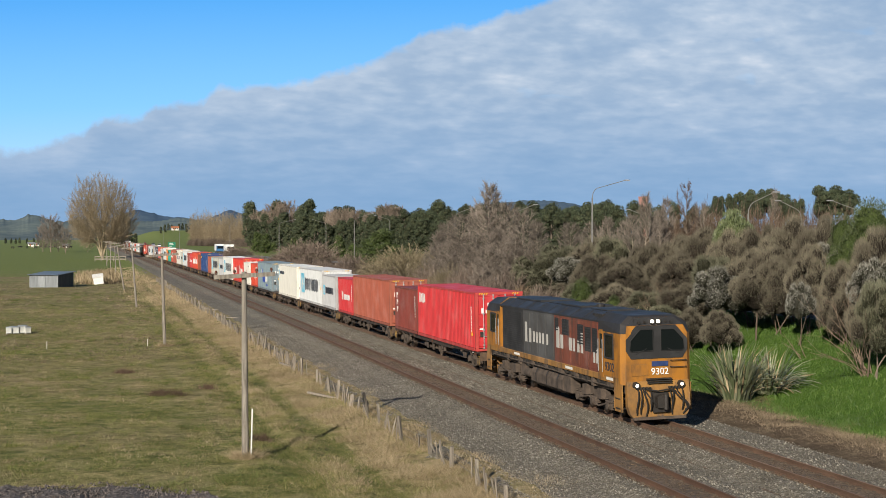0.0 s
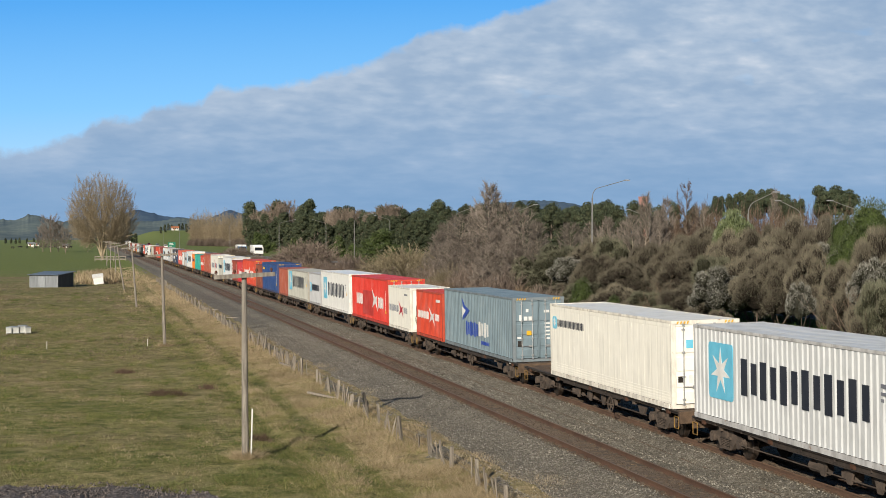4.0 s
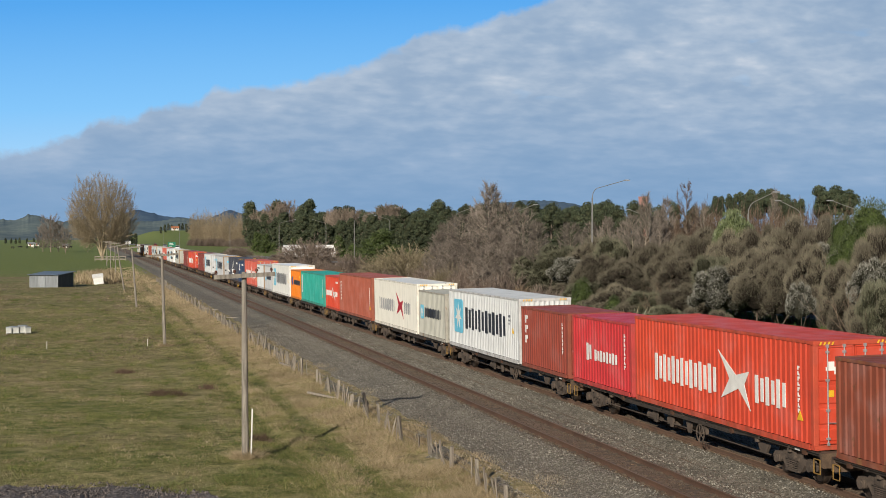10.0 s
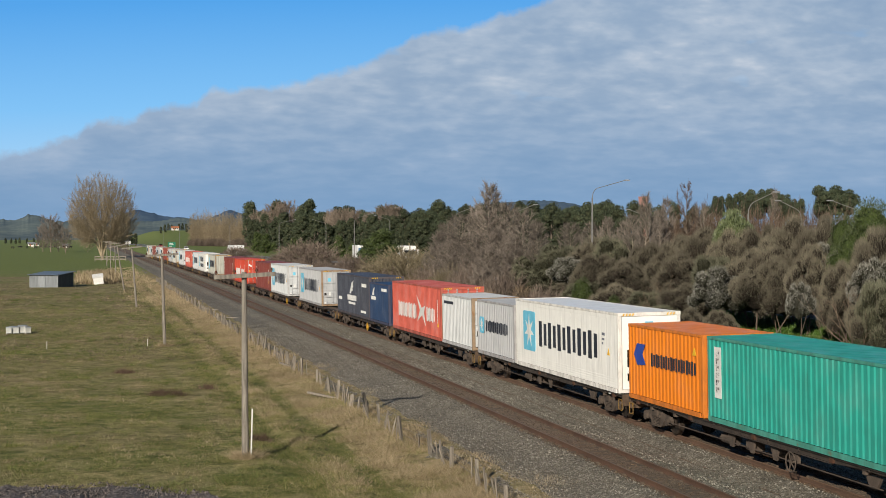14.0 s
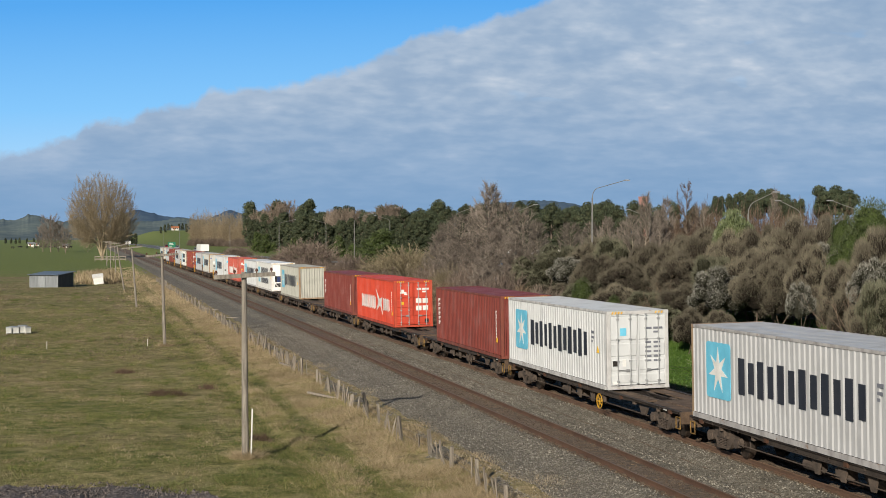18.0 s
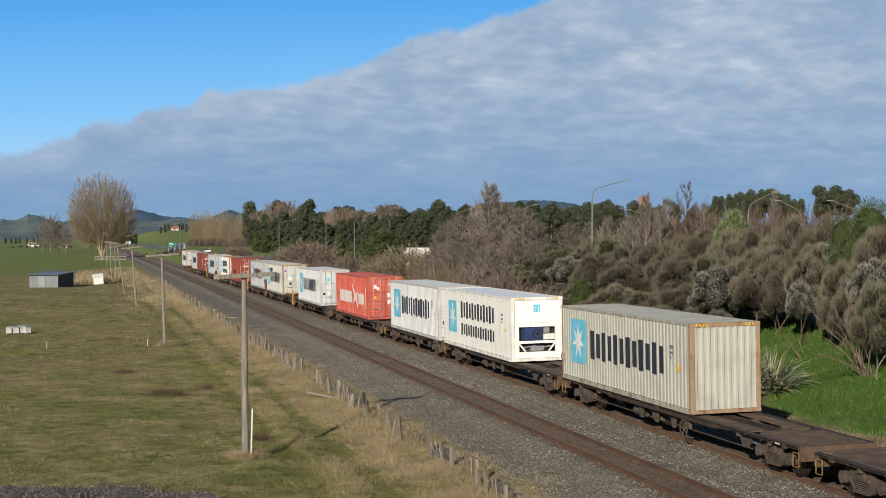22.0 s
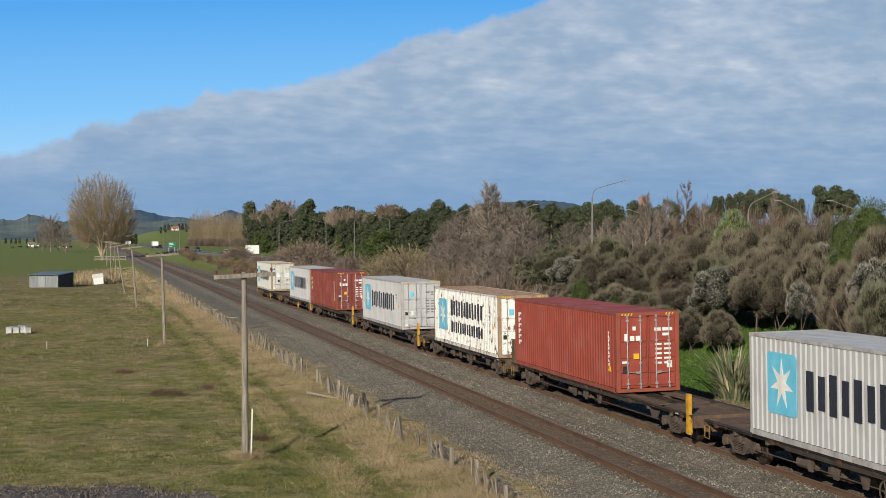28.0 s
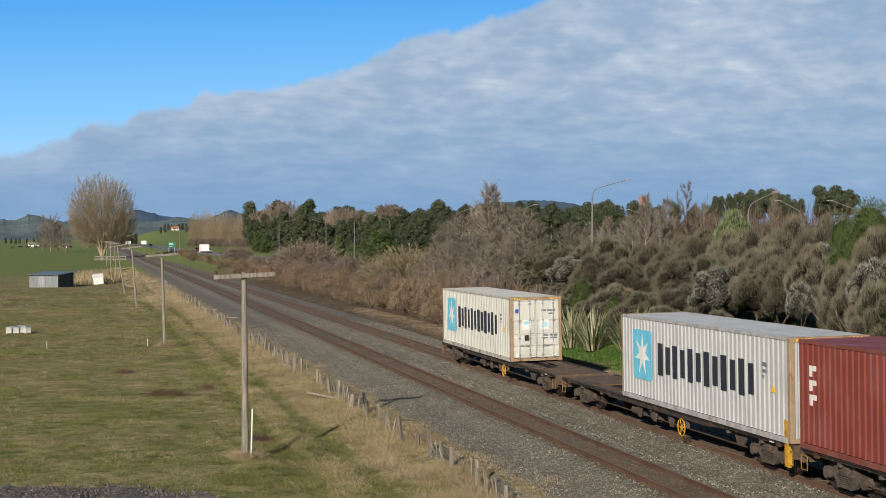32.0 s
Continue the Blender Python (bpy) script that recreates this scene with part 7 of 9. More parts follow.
def dome_bush(seed, kind, label, height, radius, stems, twigs, tlen, width, bark, group, name="scrub_thicket", category="thicket", skirt=-0.05):
    """A leafless rounded thicket: many thin stems fan out from the foot to a smooth dome."""
    rng = np.random.default_rng(seed)
    t = thing(name, label, category, group=group)
    wood, a_, b_ = Shape(), [], []
    for i in range(stems):
        up = 1 - (1 - skirt) * (i + 0.5) / stems
        flat = math.sqrt(max(0.0, 1 - up * up))
        q = i * 2.39996 + rng.random() * 0.4
        k = 0.90 + 0.10 * rng.random()
        end = Vector((math.cos(q) * flat * radius * k, math.sin(q) * flat * radius * k, max(0.25, (0.12 + 0.88 * max(up, 0)) * height * k)))
        a = Vector((math.cos(q) * 0.12 * radius, math.sin(q) * 0.12 * radius, -0.2))
        pts = arc(a, Vector((end.x * 0.40, end.y * 0.40, end.z * 0.62)) + Vector(rng.normal(size=3)) * 0.05 * radius, end, 4)
        limb(wood, pts, 0.030, 0.010, 4)
        for j in range(5):
            m = pts[1].lerp(pts[3], rng.random()) if j < 3 else pts[3].lerp(pts[4], rng.random())
            e = m + ((end - m).normalized() + Vector(rng.normal(size=3)) * 0.35 + Vector((0, 0, 0.2))).normalized() * height * (0.08 + 0.12 * rng.random())
            limb(wood, [m, e], 0.011, 0.005, 3)
            a_.append(m)
            b_.append(e)
        a_.append(pts[2])
        b_.append(end)
    part("trunk", wood, bark, t)
    a_, b_ = np.array(a_), np.array(b_)
    size = np.linalg.norm(b_ - a_, axis=1)
    pick = rng.choice(len(a_), twigs, p=size / size.sum())
    p = a_[pick] + (b_ - a_)[pick] * (0.2 + 0.8 * rng.random(twigs))[:, None]
    g = (b_ - a_)[pick] / size[pick][:, None] + rng.normal(size=(twigs, 3)) * 0.38 + np.array([0, 0, 0.25])
    # the outermost twigs close the dome
    d = rng.normal(size=(twigs, 3))
    d[:, 2] = np.abs(d[:, 2])
    d /= np.linalg.norm(d, axis=1)[:, None]
    lumpy = np.array([0.90 + 0.16 * noise.noise((q[0] * 2.5 + seed, q[1] * 2.5, q[2] * 2.5)) for q in d])
    outer = rng.random(twigs) < 0.6
    shell = d * np.array([radius, radius, height * 0.97]) * (lumpy * (0.70 + 0.27 * rng.random(twigs)))[:, None]
    p, g = np.where(outer[:, None], shell, p), np.where(outer[:, None], d * 0.6 + np.array([0, 0, 0.45]) + rng.normal(size=(twigs, 3)) * 0.35, g)
    part("crown", slivers(p, g, tlen, width, rng), LEAF[kind], t)
    return t


def airy_tree(seed, kind, label, height, radius, boughs, twigs, tlen, width, bark, group, low=0.12, taper=0.8, r0=0.11, rise=0.75, fork=6):
    """A leafless tree with one leading stem: rising side boughs, shorter towards the tip, in a haze of fine twigs."""
    rng = np.random.default_rng(seed)
    t = thing("bare_tree", label, "tree", group=group)
    wood, a_, b_ = Shape(), [], []
    spine = [Vector((0.02 * height * noise.noise((k * 0.4, seed, 0)), 0.02 * height * noise.noise((k * 0.4, seed, 5)), -0.3 + (height + 0.3) * k / 12)) for k in range(13)]
    limb(wood, spine, r0, 0.012, 7)
    for i in range(boughs):
        f = low + (0.985 - low) * (i + rng.random()) / boughs
        s0 = spine[int(f * 12)].lerp(spine[min(12, int(f * 12) + 1)], f * 12 % 1)
        q = i * 2.39996 + rng.random()
        grow = min(1.0, (f - low) / 0.16 + 0.55)
        ln = radius * (max(0.0, 1 - f) ** taper * grow + 0.07) * (0.72 + 0.5 * rng.random())
        out = Vector((math.cos(q), math.sin(q), 0)) * ln
        end = s0 + out + Vector((0, 0, ln * rise * (0.7 + 0.5 * rng.random())))
        pts = arc(s0, s0 + out * 0.62 + Vector((0, 0, ln * 0.18)), end, 4)
        limb(wood, pts, r0 * 0.5 * (1 - f) + 0.014, 0.008, 4)
        a_ += [pts[1], pts[3]]
        b_ += [pts[3], pts[4]]
        for j in range(fork):
            m = pts[1 + j % 3].lerp(pts[2 + j % 3], rng.random())
            e = m + ((end - m).normalized() * 0.8 + Vector(rng.normal(size=3)) * 0.5 + Vector((0, 0, 0.35))).normalized() * (0.25 + ln * 0.42 * rng.random())
            limb(wood, [m, e], 0.010, 0.004, 3)
            a_.append(m)
            b_.append(e)
    part("trunk", wood, bark, t)
    a_, b_ = np.array(a_), np.array(b_)
    size = np.linalg.norm(b_ - a_, axis=1)
    pick = rng.choice(len(a_), twigs, p=size / size.sum())
    p = a_[pick] + (b_ - a_)[pick] * (0.1 + 0.9 * rng.random(twigs))[:, None]
    g = (b_ - a_)[pick] / size[pick][:, None] * 0.8 + rng.normal(size=(twigs, 3)) * 0.42 + np.array([0, 0, 0.30])
    part("crown", slivers(p, g, tlen, width, rng), LEAF[kind], t)
    return t


def evergreen(seed, kind, label, height, radius, clumps, count, leaf, width, group, low=0.14, crown=0.5, name="evergreen_tree"):
    """A dense evergreen: heaped puffs of foliage round a trunk, ragged at the edge."""
    rng = np.random.default_rng(seed)
    t = thing(name, label, "tree", group=group)
    wood, core, cs, rads = Shape(), Shape(), [], []
    limb(wood, [Vector((0, 0, -0.4)), Vector((0.1, 0.05, height * 0.5)), Vector((0, 0, height * 0.86))], 0.26, 0.06, 7)
    for i in range(clumps):
        f = low + (0.93 - low) * ((i + rng.random()) / clumps)
        q = i * 2.39996 + rng.random() * 0.7
        wide = radius * (1 - max(0.0, (f - crown) / (1 - crown)) ** 1.7 * 0.80) * (0.6 + 0.4 * min(1, f / 0.3))
        e = wide * math.sqrt(0.15 + 0.85 * rng.random()) * 0.78
        c = np.array([math.cos(q) * e, math.sin(q) * e, f * height])
        r = radius * (0.26 + 0.20 * rng.random())
        cs.append(c)
        rads.append(r)
        lump(core, c, r * 0.82, seed + i, (KNOB_V, KNOB_F), 0.8, 0.4)
        limb(wood, [Vector((0, 0, f * height * 0.86)), Vector(c)], 0.07, 0.03, 4)
    part("trunk", wood, BARK, t)
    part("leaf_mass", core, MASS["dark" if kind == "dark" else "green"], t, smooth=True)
    part("crown", blades(rng, cs, rads, count, leaf, width, 0.45, 0.7, 0.5, 0.72, lay=0.5), LEAF[kind], t)
    return t


def great_tree(seed, height, radius, twigs, m):
    """A broad leafless tree: boles that part low down, and limbs that fan up to an egg-shaped crown."""
    rng = np.random.default_rng(seed)
    t = thing("bare_tree", "great leafless tree with a fan of pale limbs", "tree", m)
    wood, a_, b_ = Shape(), [], []
    mid, half = height * 0.535, height * 0.465
    limb(wood, [Vector((0, 0, -0.5)), Vector((0.1, 0, 2.2))], 0.62, 0.45, 9)
    tips = []
    for i in range(360):
        up = 1 - 1.88 * (i + 0.5) / 360
        flat = math.sqrt(max(0.0, 1 - up * up)) if up > 0 else 1 - 0.62 * up * up
        q = i * 2.39996
        k = 0.90 + 0.12 * rng.random()
        tips.append(Vector((math.cos(q) * flat * radius * k, math.sin(q) * flat * radius * k, mid + up * half * k)))
    heads = []
    for i in range(11):
        q = i * 2.39996 + 0.4
        e = radius * (0.10 + 0.40 * math.sqrt((i + 0.5) / 11))
        h = Vector((math.cos(q) * e, math.sin(q) * e, height * (0.60 - 0.26 * (i + 0.5) / 11)))
        pts = arc(Vector((math.cos(q) * 0.35, math.sin(q) * 0.35, 1.2)), Vector((h.x * 0.35, h.y * 0.35, h.z * 0.6)), h, 5)
        limb(wood, pts, 0.34, 0.11, 7)
        heads.append((h, pts))
    for e in tips:
        h, pts = min(heads, key=lambda w: (w[0].x - e.x * 0.5) ** 2 + (w[0].y - e.y * 0.5) ** 2 + (w[0].z - e.z * 0.62) ** 2 + rng.random() * 6)
        s0 = pts[2].lerp(h, rng.random()) if e.z < mid else pts[3].lerp(h, rng.random())
        knee = Vector((s0.x + (e.x - s0.x) * 0.72, s0.y + (e.y - s0.y) * 0.72, s0.z + (e.z - s0.z) * 0.45))
        way = arc(s0, knee, e, 6)
        limb(wood, way, 0.075, 0.016, 4)
        for j in range(7):
            b = way[1 + j % 5].lerp(way[2 + j % 5], rng.random())
            f = b + ((e - b).normalized() * 0.9 + Vector(rng.normal(size=3)) * 0.50 + Vector((0, 0, 0.62))).normalized() * (1.0 + 2.6 * rng.random())
            limb(wood, [b, f], 0.020, 0.008, 3)
            a_.append(b)
            b_.append(f)
        a_.append(way[4])
        b_.append(e)
    part("trunk", wood, TAN_BARK, t)
    a_, b_ = np.array(a_), np.array(b_)
    size = np.linalg.norm(b_ - a_, axis=1)
    pick = rng.choice(len(a_), twigs, p=size / size.sum())
    p = a_[pick] + (b_ - a_)[pick] * (0.2 + 0.8 * rng.random(twigs))[:, None]
    g = (b_ - a_)[pick] / size[pick][:, None] + rng.normal(size=(twigs, 3)) * 0.62 + np.array([0, 0, 0.45])
    part("crown", slivers(p, g, 1.05, 0.028, rng), LEAF["tan"], t)
    return t


def px_dir(px):
    """Slope x / y of a bearing, counted in small steps from the left."""
    return math.tan(HEAD + math.atan((px - 784) / 2435.7))


G = "shrubs on the bank"
for i in range(4):
    keep(f"scrub{i}", feather_bush(10 + i, "scrub", "grey-brown feathery shrub on the bank", 4.4, 2.1, 22 + 2 * i, 26000, 0.22, 0.019))
for i in range(2):
    keep(f"olive{i}", feather_bush(20 + i, "olive", "dull olive-green feathery shrub", 4.2, 2.1, 24, 23000, 0.17, 0.021, BARK))
for i in range(2):
    keep(f"pale{i}", feather_bush(30 + i, "pale", "shrub with pale grey-white flower heads", 4.2, 1.7, 18, 13000, 0.075, 0.038, leafy=0.35, deep=0.66))
keep("canopy0", feather_bush(34, "scrub", "spreading feathery shrub on a single trunk", 4.4, 2.1, 20, 24000, 0.22, 0.019, deep=0.56, feet=1))
for i in range(2):
    keep(f"rust{i}", dome_bush(35 + i, "rust", "reddish-brown twiggy shrub beyond the highway", 5.5, 2.7, 70, 6000, 0.45, 0.034, BARK, "shrubs beyond the highway", "shrub", "shrub"))
keep("green0", bush("shrub", 40, "green", "glossy dark green broadleaf shrub", "shrub", G, 5.2, 2.3, 18, 17000, 0.10, 0.055, BARK, low=0.25, up=0.2, lay=0.5))
keep("lime0", bush("shrub", 41, "lime", "light green broadleaf shrub", "shrub", G, 4.4, 1.5, 10, 5200, 0.13, 0.08, BARK, low=0.70, size=0.42, lay=0.5))
for i in range(3):
    keep(f"birch{i}", airy_tree(50 + i, "birch", "leafless tree with brown twigs and a pale trunk", 10.0, (2.6, 3.2, 2.9)[i], 64, 13000, 0.55, 0.026, PALE_BARK, "bare trees", taper=(0.62, 0.50, 0.85)[i]))
keep("rosy0", airy_tree(57, "rust", "sparse leafless tree with rosy twigs", 10.0, 2.4, 40, 5200, 0.40, 0.022, BARK, "bare trees", taper=0.7))
for i in range(2):
    keep(f"bracken{i}", plant("scrub_thicket", 60 + i, "bracken", "dry brown bracken thicket beside the track", "thicket", 3.2, 2.1, 18, 2700, 0.42, 0.050, 0.05, BARK, 0.35, 0.8, 0.05, 4, "thickets beside the track", 0.4, 1, 0.8, 0.15))
for i in range(2):
    keep(f"twiggy{i}", dome_bush(64 + i, "thicket", "leafless reddish twiggy thicket beside the track", 4.6, 3.4, 96, 9500, 0.46, 0.044, BARK, "thickets beside the track"))
keep("willow0", dome_bush(66, "willow", "leafless tan-olive willow thicket beside the track", 5.2, 5.0, 150, 18000, 0.50, 0.040, BARK, "thickets beside the track"))
for i in range(3):
    keep(f"dark{i}", evergreen(70 + i, "dark", "tall dark evergreen tree in the belt", 16, 3.5, 26, 3600, 0.46, 0.24, "belt of evergreens", crown=(0.45, 0.6, 0.35)[i]))
keep("pine0", evergreen(74, "dark", "dark green round-headed pine beyond the highway", 10, 1.45, 15, 6000, 0.17, 0.075, "pines beyond the highway", 0.76, 0.88))
keep("cone0", evergreen(76, "green", "dense green conifer beside the road", 7, 2.4, 24, 5000, 0.34, 0.12, "conifers beside the road", 0.06, 0.25, "evergreen_shrub"))
keep("brownfar0", airy_tree(84, "bare", "leafless brown tree among evergreens", 15, 5.4, 52, 7000, 1.1, 0.085, BARK, "belt of evergreens", 0.2, 0.5, 0.2, 1.1, 4))

TAN_BARK = surface("tan_bark", (0.22, 0.175, 0.115), (0.40, 0.33, 0.225), 1, 0.9)
great_tree(90, 27.8, 11.2, 120000, pose(470 * px_dir(181), 470, -0.9))
FAN = twig_tree("bare_tree", 91, "leafless tan tree in a far row", "tree", "row of bare poplars", 27.0, 26, 0.36, 0.22, 4, 4600, 2.0, 0.075, "tan", TAN_BARK, 0.20, pose(640 * px_dir(350), 640, -0.9) @ Matrix.Diagonal((0.01, 0.01, 0.01, 1)), 0.08, 0.20, 8, (6.0, 12.0, 14.5))


def line_up(key, px, x, k=1.0, kz=None, dz=0.0):
    return sow(key, x, x / px_dir(px), k, kz, dz)


WIDE = {}


def set_crown(key, px, top, half, x):
    """Set a copy on the line x, at a bearing, with its top and half its width counted in the same small steps."""
    y = x / px_dir(px)
    dist = x * math.sin(HEAD) + y * math.cos(HEAD)
    if key not in WIDE:
        reach = sorted(math.hypot(v.co.x, v.co.y) for c in PLANTS[key][0].children if c.name.startswith("crown") for v in c.data.vertices)
        WIDE[key] = reach[int(0.93 * len(reach))]
    z = EYE.z + (419.2 - top) * dist / 2435.7
    return sow(key, x, y, half * dist / 2435.7 / WIDE[key], (z - land(x, y)) / TALL[key])


# the top of the bank
for key, px, top, half, x in (
        ("olive0", 948, 446, 50, 34.6), ("olive1", 1000, 428, 58, 35.4), ("scrub0", 1052, 415, 56, 35.8), ("olive0", 1100, 414, 52, 35.8), ("scrub1", 1150, 424, 50, 35.8),
        ("scrub2", 1195, 408, 54, 36.0), ("scrub3", 1243, 394, 56, 36.2), ("scrub0", 1300, 398, 62, 35.6), ("scrub1", 1352, 388, 46, 36.2), ("scrub2", 1400, 372, 64, 36.0),
        ("scrub3", 1450, 372, 52, 36.2), ("green0", 1545, 344, 78, 36.4), ("green0", 1492, 368, 40, 36.2), ("scrub0", 1556, 392, 62, 34.4)):
    set_crown(key, px, top, half, x)
# its middle
for key, px, top, half, x in (
        ("olive1", 958, 470, 50, 33.4), ("pale1", 1012, 452, 44, 33.6), ("scrub0", 1062, 446, 54, 33.8), ("scrub2", 1112, 452, 50, 33.8), ("scrub1", 1214, 440, 58, 34.0),
        ("olive0", 1272, 446, 50, 34.0), ("scrub2", 1325, 432, 56, 34.2), ("scrub3", 1378, 426, 56, 34.6), ("scrub0", 1436, 424, 46, 34.2), ("pale0", 1464, 426, 36, 35.2), ("scrub1", 1492, 452, 44, 33.4), ("pale1", 1548, 452, 46, 33.2)):
    set_crown(key, px, top, half, x)
# its foot
for key, px, top, half, x in (
        ("olive0", 932, 505, 48, 32.0), ("scrub1", 986, 498, 46, 32.0), ("olive1", 1040, 494, 48, 32.0), ("scrub2", 1096, 498, 48, 32.0), ("olive0", 1150, 512, 44, 31.8),
        ("scrub3", 1205, 496, 46, 32.0), ("pale0", 1272, 468, 52, 31.9), ("canopy0", 1336, 466, 46, 32.6), ("scrub1", 1378, 448, 42, 33.6), ("pale1", 1416, 496, 26, 32.8),
        ("olive1", 1562, 480, 50, 31.4), ("green0", 1030, 488, 26, 31.0), ("green0", 1085, 520, 24, 30.6)):
    set_crown(key, px, top, half, x)
for key, px, top, half, x in (
        ("scrub0", 945, 532, 42, 30.8), ("olive1", 998, 528, 44, 30.8), ("scrub3", 1056, 526, 44, 30.7), ("scrub1", 1116, 530, 42, 30.6), ("olive0", 1172, 536, 38, 30.5),
        ("scrub2", 1222, 540, 32, 30.3), ("scrub0", 1275, 545, 34, 30.6), ("scrub2", 1508, 486, 40, 33.2), ("canopy0", 1545, 505, 48, 31.2), ("scrub3", 1345, 500, 46, 35.2), ("scrub0", 1392, 496, 44, 35.0),
        ("scrub2", 1425, 500, 46, 35.4), ("olive0", 1475, 500, 42, 35.4)):
    set_crown(key, px, top, half, x)
set_crown("lime0", 1296, 366, 36, 36.4)
# reddish scrub beyond the road
for i in range(22):
    px = 1160 + 16.5 * i
    set_crown(f"rust{i % 2}", px, (360, 350, 356, 348, 352, 346)[i % 6] + (12 if px < 1230 else -6), 34, 53 + 1.5 * (i % 3))
# leafless trees between the railway and the road, and behind the bank
for key, px, top, half, x in (
        ("birch2", 866, 311, 42, 33.6), ("birch1", 893, 350, 40, 34.6), ("birch0", 846, 362, 36, 34.2), ("birch1", 818, 372, 40, 33.2), ("birch0", 792, 386, 36, 34.4), ("birch1", 925, 362, 38, 35.2),
        ("birch0", 950, 384, 30, 34.6), ("birch2", 880, 395, 36, 32.4), ("birch0", 835, 410, 36, 32.2), ("birch1", 800, 420, 34, 31.6), ("birch0", 912, 410, 34, 33.4), ("birch1", 860, 430, 34, 31.2),
        ("birch2", 1143, 331, 26, 36.0), ("birch0", 1120, 368, 30, 36.2), ("rosy0", 1215, 314, 24, 52.0), ("birch0", 1180, 340, 22, 52.5), ("birch0", 1168, 362, 26, 50.5), ("birch2", 1075, 376, 24, 50.5)):
    set_crown(key, px, top, half, x)
for key, px, top, half, x in (
        ("birch1", 1010, 388, 28, 50.6), ("birch0", 1045, 386, 26, 51.0), ("birch0", 1105, 384, 24, 51.0), ("birch1", 1240, 352, 26, 54.0), ("birch0", 1370, 322, 14, 60.0), ("birch2", 775, 402, 26, 33.0)):
    set_crown(key, px, top, half, x)
# pines and evergreens beyond the road
for key, px, top, half, x in (
        ("pine0", 1270, 345, 13, 74), ("pine0", 1294, 341, 12, 74), ("pine0", 1319, 338, 16, 76), ("pine0", 1343, 333, 18, 76), ("pine0", 1366, 332, 16, 75), ("pine0", 1388, 342, 17, 74),
        ("pine0", 1408, 350, 15, 73), ("pine0", 1470, 326, 28, 70), ("pine0", 1495, 333, 24, 71), ("pine0", 1454, 343, 16, 70), ("pine0", 1332, 346, 20, 72), ("pine0", 1380, 350, 20, 72), ("dark1", 976, 356, 24, 72), ("dark0", 955, 372, 18, 73), ("dark2", 1003, 369, 18, 74),
        ("dark0", 1024, 367, 18, 75), ("dark2", 1046, 366, 18, 75)):
    set_crown(key, px, top, half, x)
for key, px, top, half, x in (
        ("dark1", 1066, 355, 20, 76), ("dark0", 1092, 357, 20, 76), ("dark2", 1122, 352, 20, 77), ("dark1", 1145, 358, 18, 77), ("dark0", 1165, 360, 18, 77), ("dark2", 1195, 354, 18, 78), ("dark1", 1225, 362, 18, 78),
        ("dark0", 1250, 360, 16, 79), ("dark1", 940, 374, 18, 74), ("dark2", 915, 372, 18, 76), ("dark0", 890, 370, 18, 77)):
    set_crown(key, px, top, half, x)


def stem_fan(seed, x, y, turn, n, size, r0=0.04, lean=(-0.5, 1.5), label="dead shrub with a fan of bare leaning branches"):
    """Bare brown stems that lean out of the shrubs like a fan."""
    rng = np.random.default_rng(seed)
    t = thing("bare_shrub", label, "shrub", pose(x, y, land(x, y), 0, 0, turn), "bare shrubs on the bank")
    s = Shape()
    for k in range(n):
        q = lean[0] + lean[1] * (k + rng.random()) / n
        d = Vector((math.sin(q), rng.normal() * 0.18, math.cos(q) * 0.9)).normalized()
        p, r = Vector((rng.normal() * 0.16, rng.normal() * 0.16, -0.15)), r0
        ln = size * (0.75 + 0.4 * rng.random())
        for j in range(6):
            d = (d + Vector(rng.normal(size=3)) * 0.10).normalized()
            e = p + d * ln / 6
            s.tube(p, e, r, r * 0.80, 5, False)
            if j > 1:
                for _ in range(2):
                    s.tube(e, e + (d + Vector(rng.normal(size=3)) * 0.35).normalized() * ln * 0.26, r * 0.45, 0.005, 4, False)
            p, r = e, r * 0.80
    part("trunk", s, DEAD_BARK, t)


for i, (px, x, turn, n, size, r0, lean) in enumerate(((1536, 31.3, 15, 15, 3.2, 0.028, (-1.0, 1.05)), (1424, 31.9, 15, 3, 1.3, 0.034, (-1.0, 0.5)), (1172, 32.2, 15, 10, 2.6, 0.028, (-0.9, 1.0)))):
    stem_fan(200 + i, x, x / px_dir(px), turn, n, size, r0, lean)
# thickets along the far track
for i in range(46):
    y = 86 + 2.6 * i + (i * i) * 0.028
    x = 26.4 + 0.9 * rs_.random() + (0.5 if i % 3 else 0)
    sow(f"bracken{i % 2}", x + rs_.uniform(-0.3, 1.2), y, rs_.uniform(0.5, 0.95) * (0.8 if y > 200 else 1.0))
    if i % 4 == 0:
        sow(f"twiggy{(i // 4) % 2}", x + 2.4 + rs_.random(), y + 1.5, rs_.uniform(0.55, 0.85) * (0.7 if y > 190 else 1.0))
# rounded thickets and a green conifer this side of the road
for key, px, top, half, x in (
        ("twiggy0", 545, 412, 60, 33.0), ("twiggy1", 500, 444, 34, 32.6), ("twiggy1", 622, 438, 36, 31.4), ("willow0", 726, 426, 92, 33.0), ("willow0", 655, 468, 40, 31.0), ("twiggy0", 590, 462, 34, 31.2), ("willow0", 800, 460, 50, 31.0),
        ("cone0", 676, 402, 34, 35.4), ("cone0", 652, 420, 22, 35.2), ("twiggy0", 420, 430, 30, 33.0), ("twiggy1", 455, 448, 24, 31.0), ("willow0", 765, 452, 54, 34.5), ("twiggy1", 850, 480, 36, 30.6), ("twiggy0", 890, 496, 34, 30.6)):
    set_crown(key, px, top, half, x)
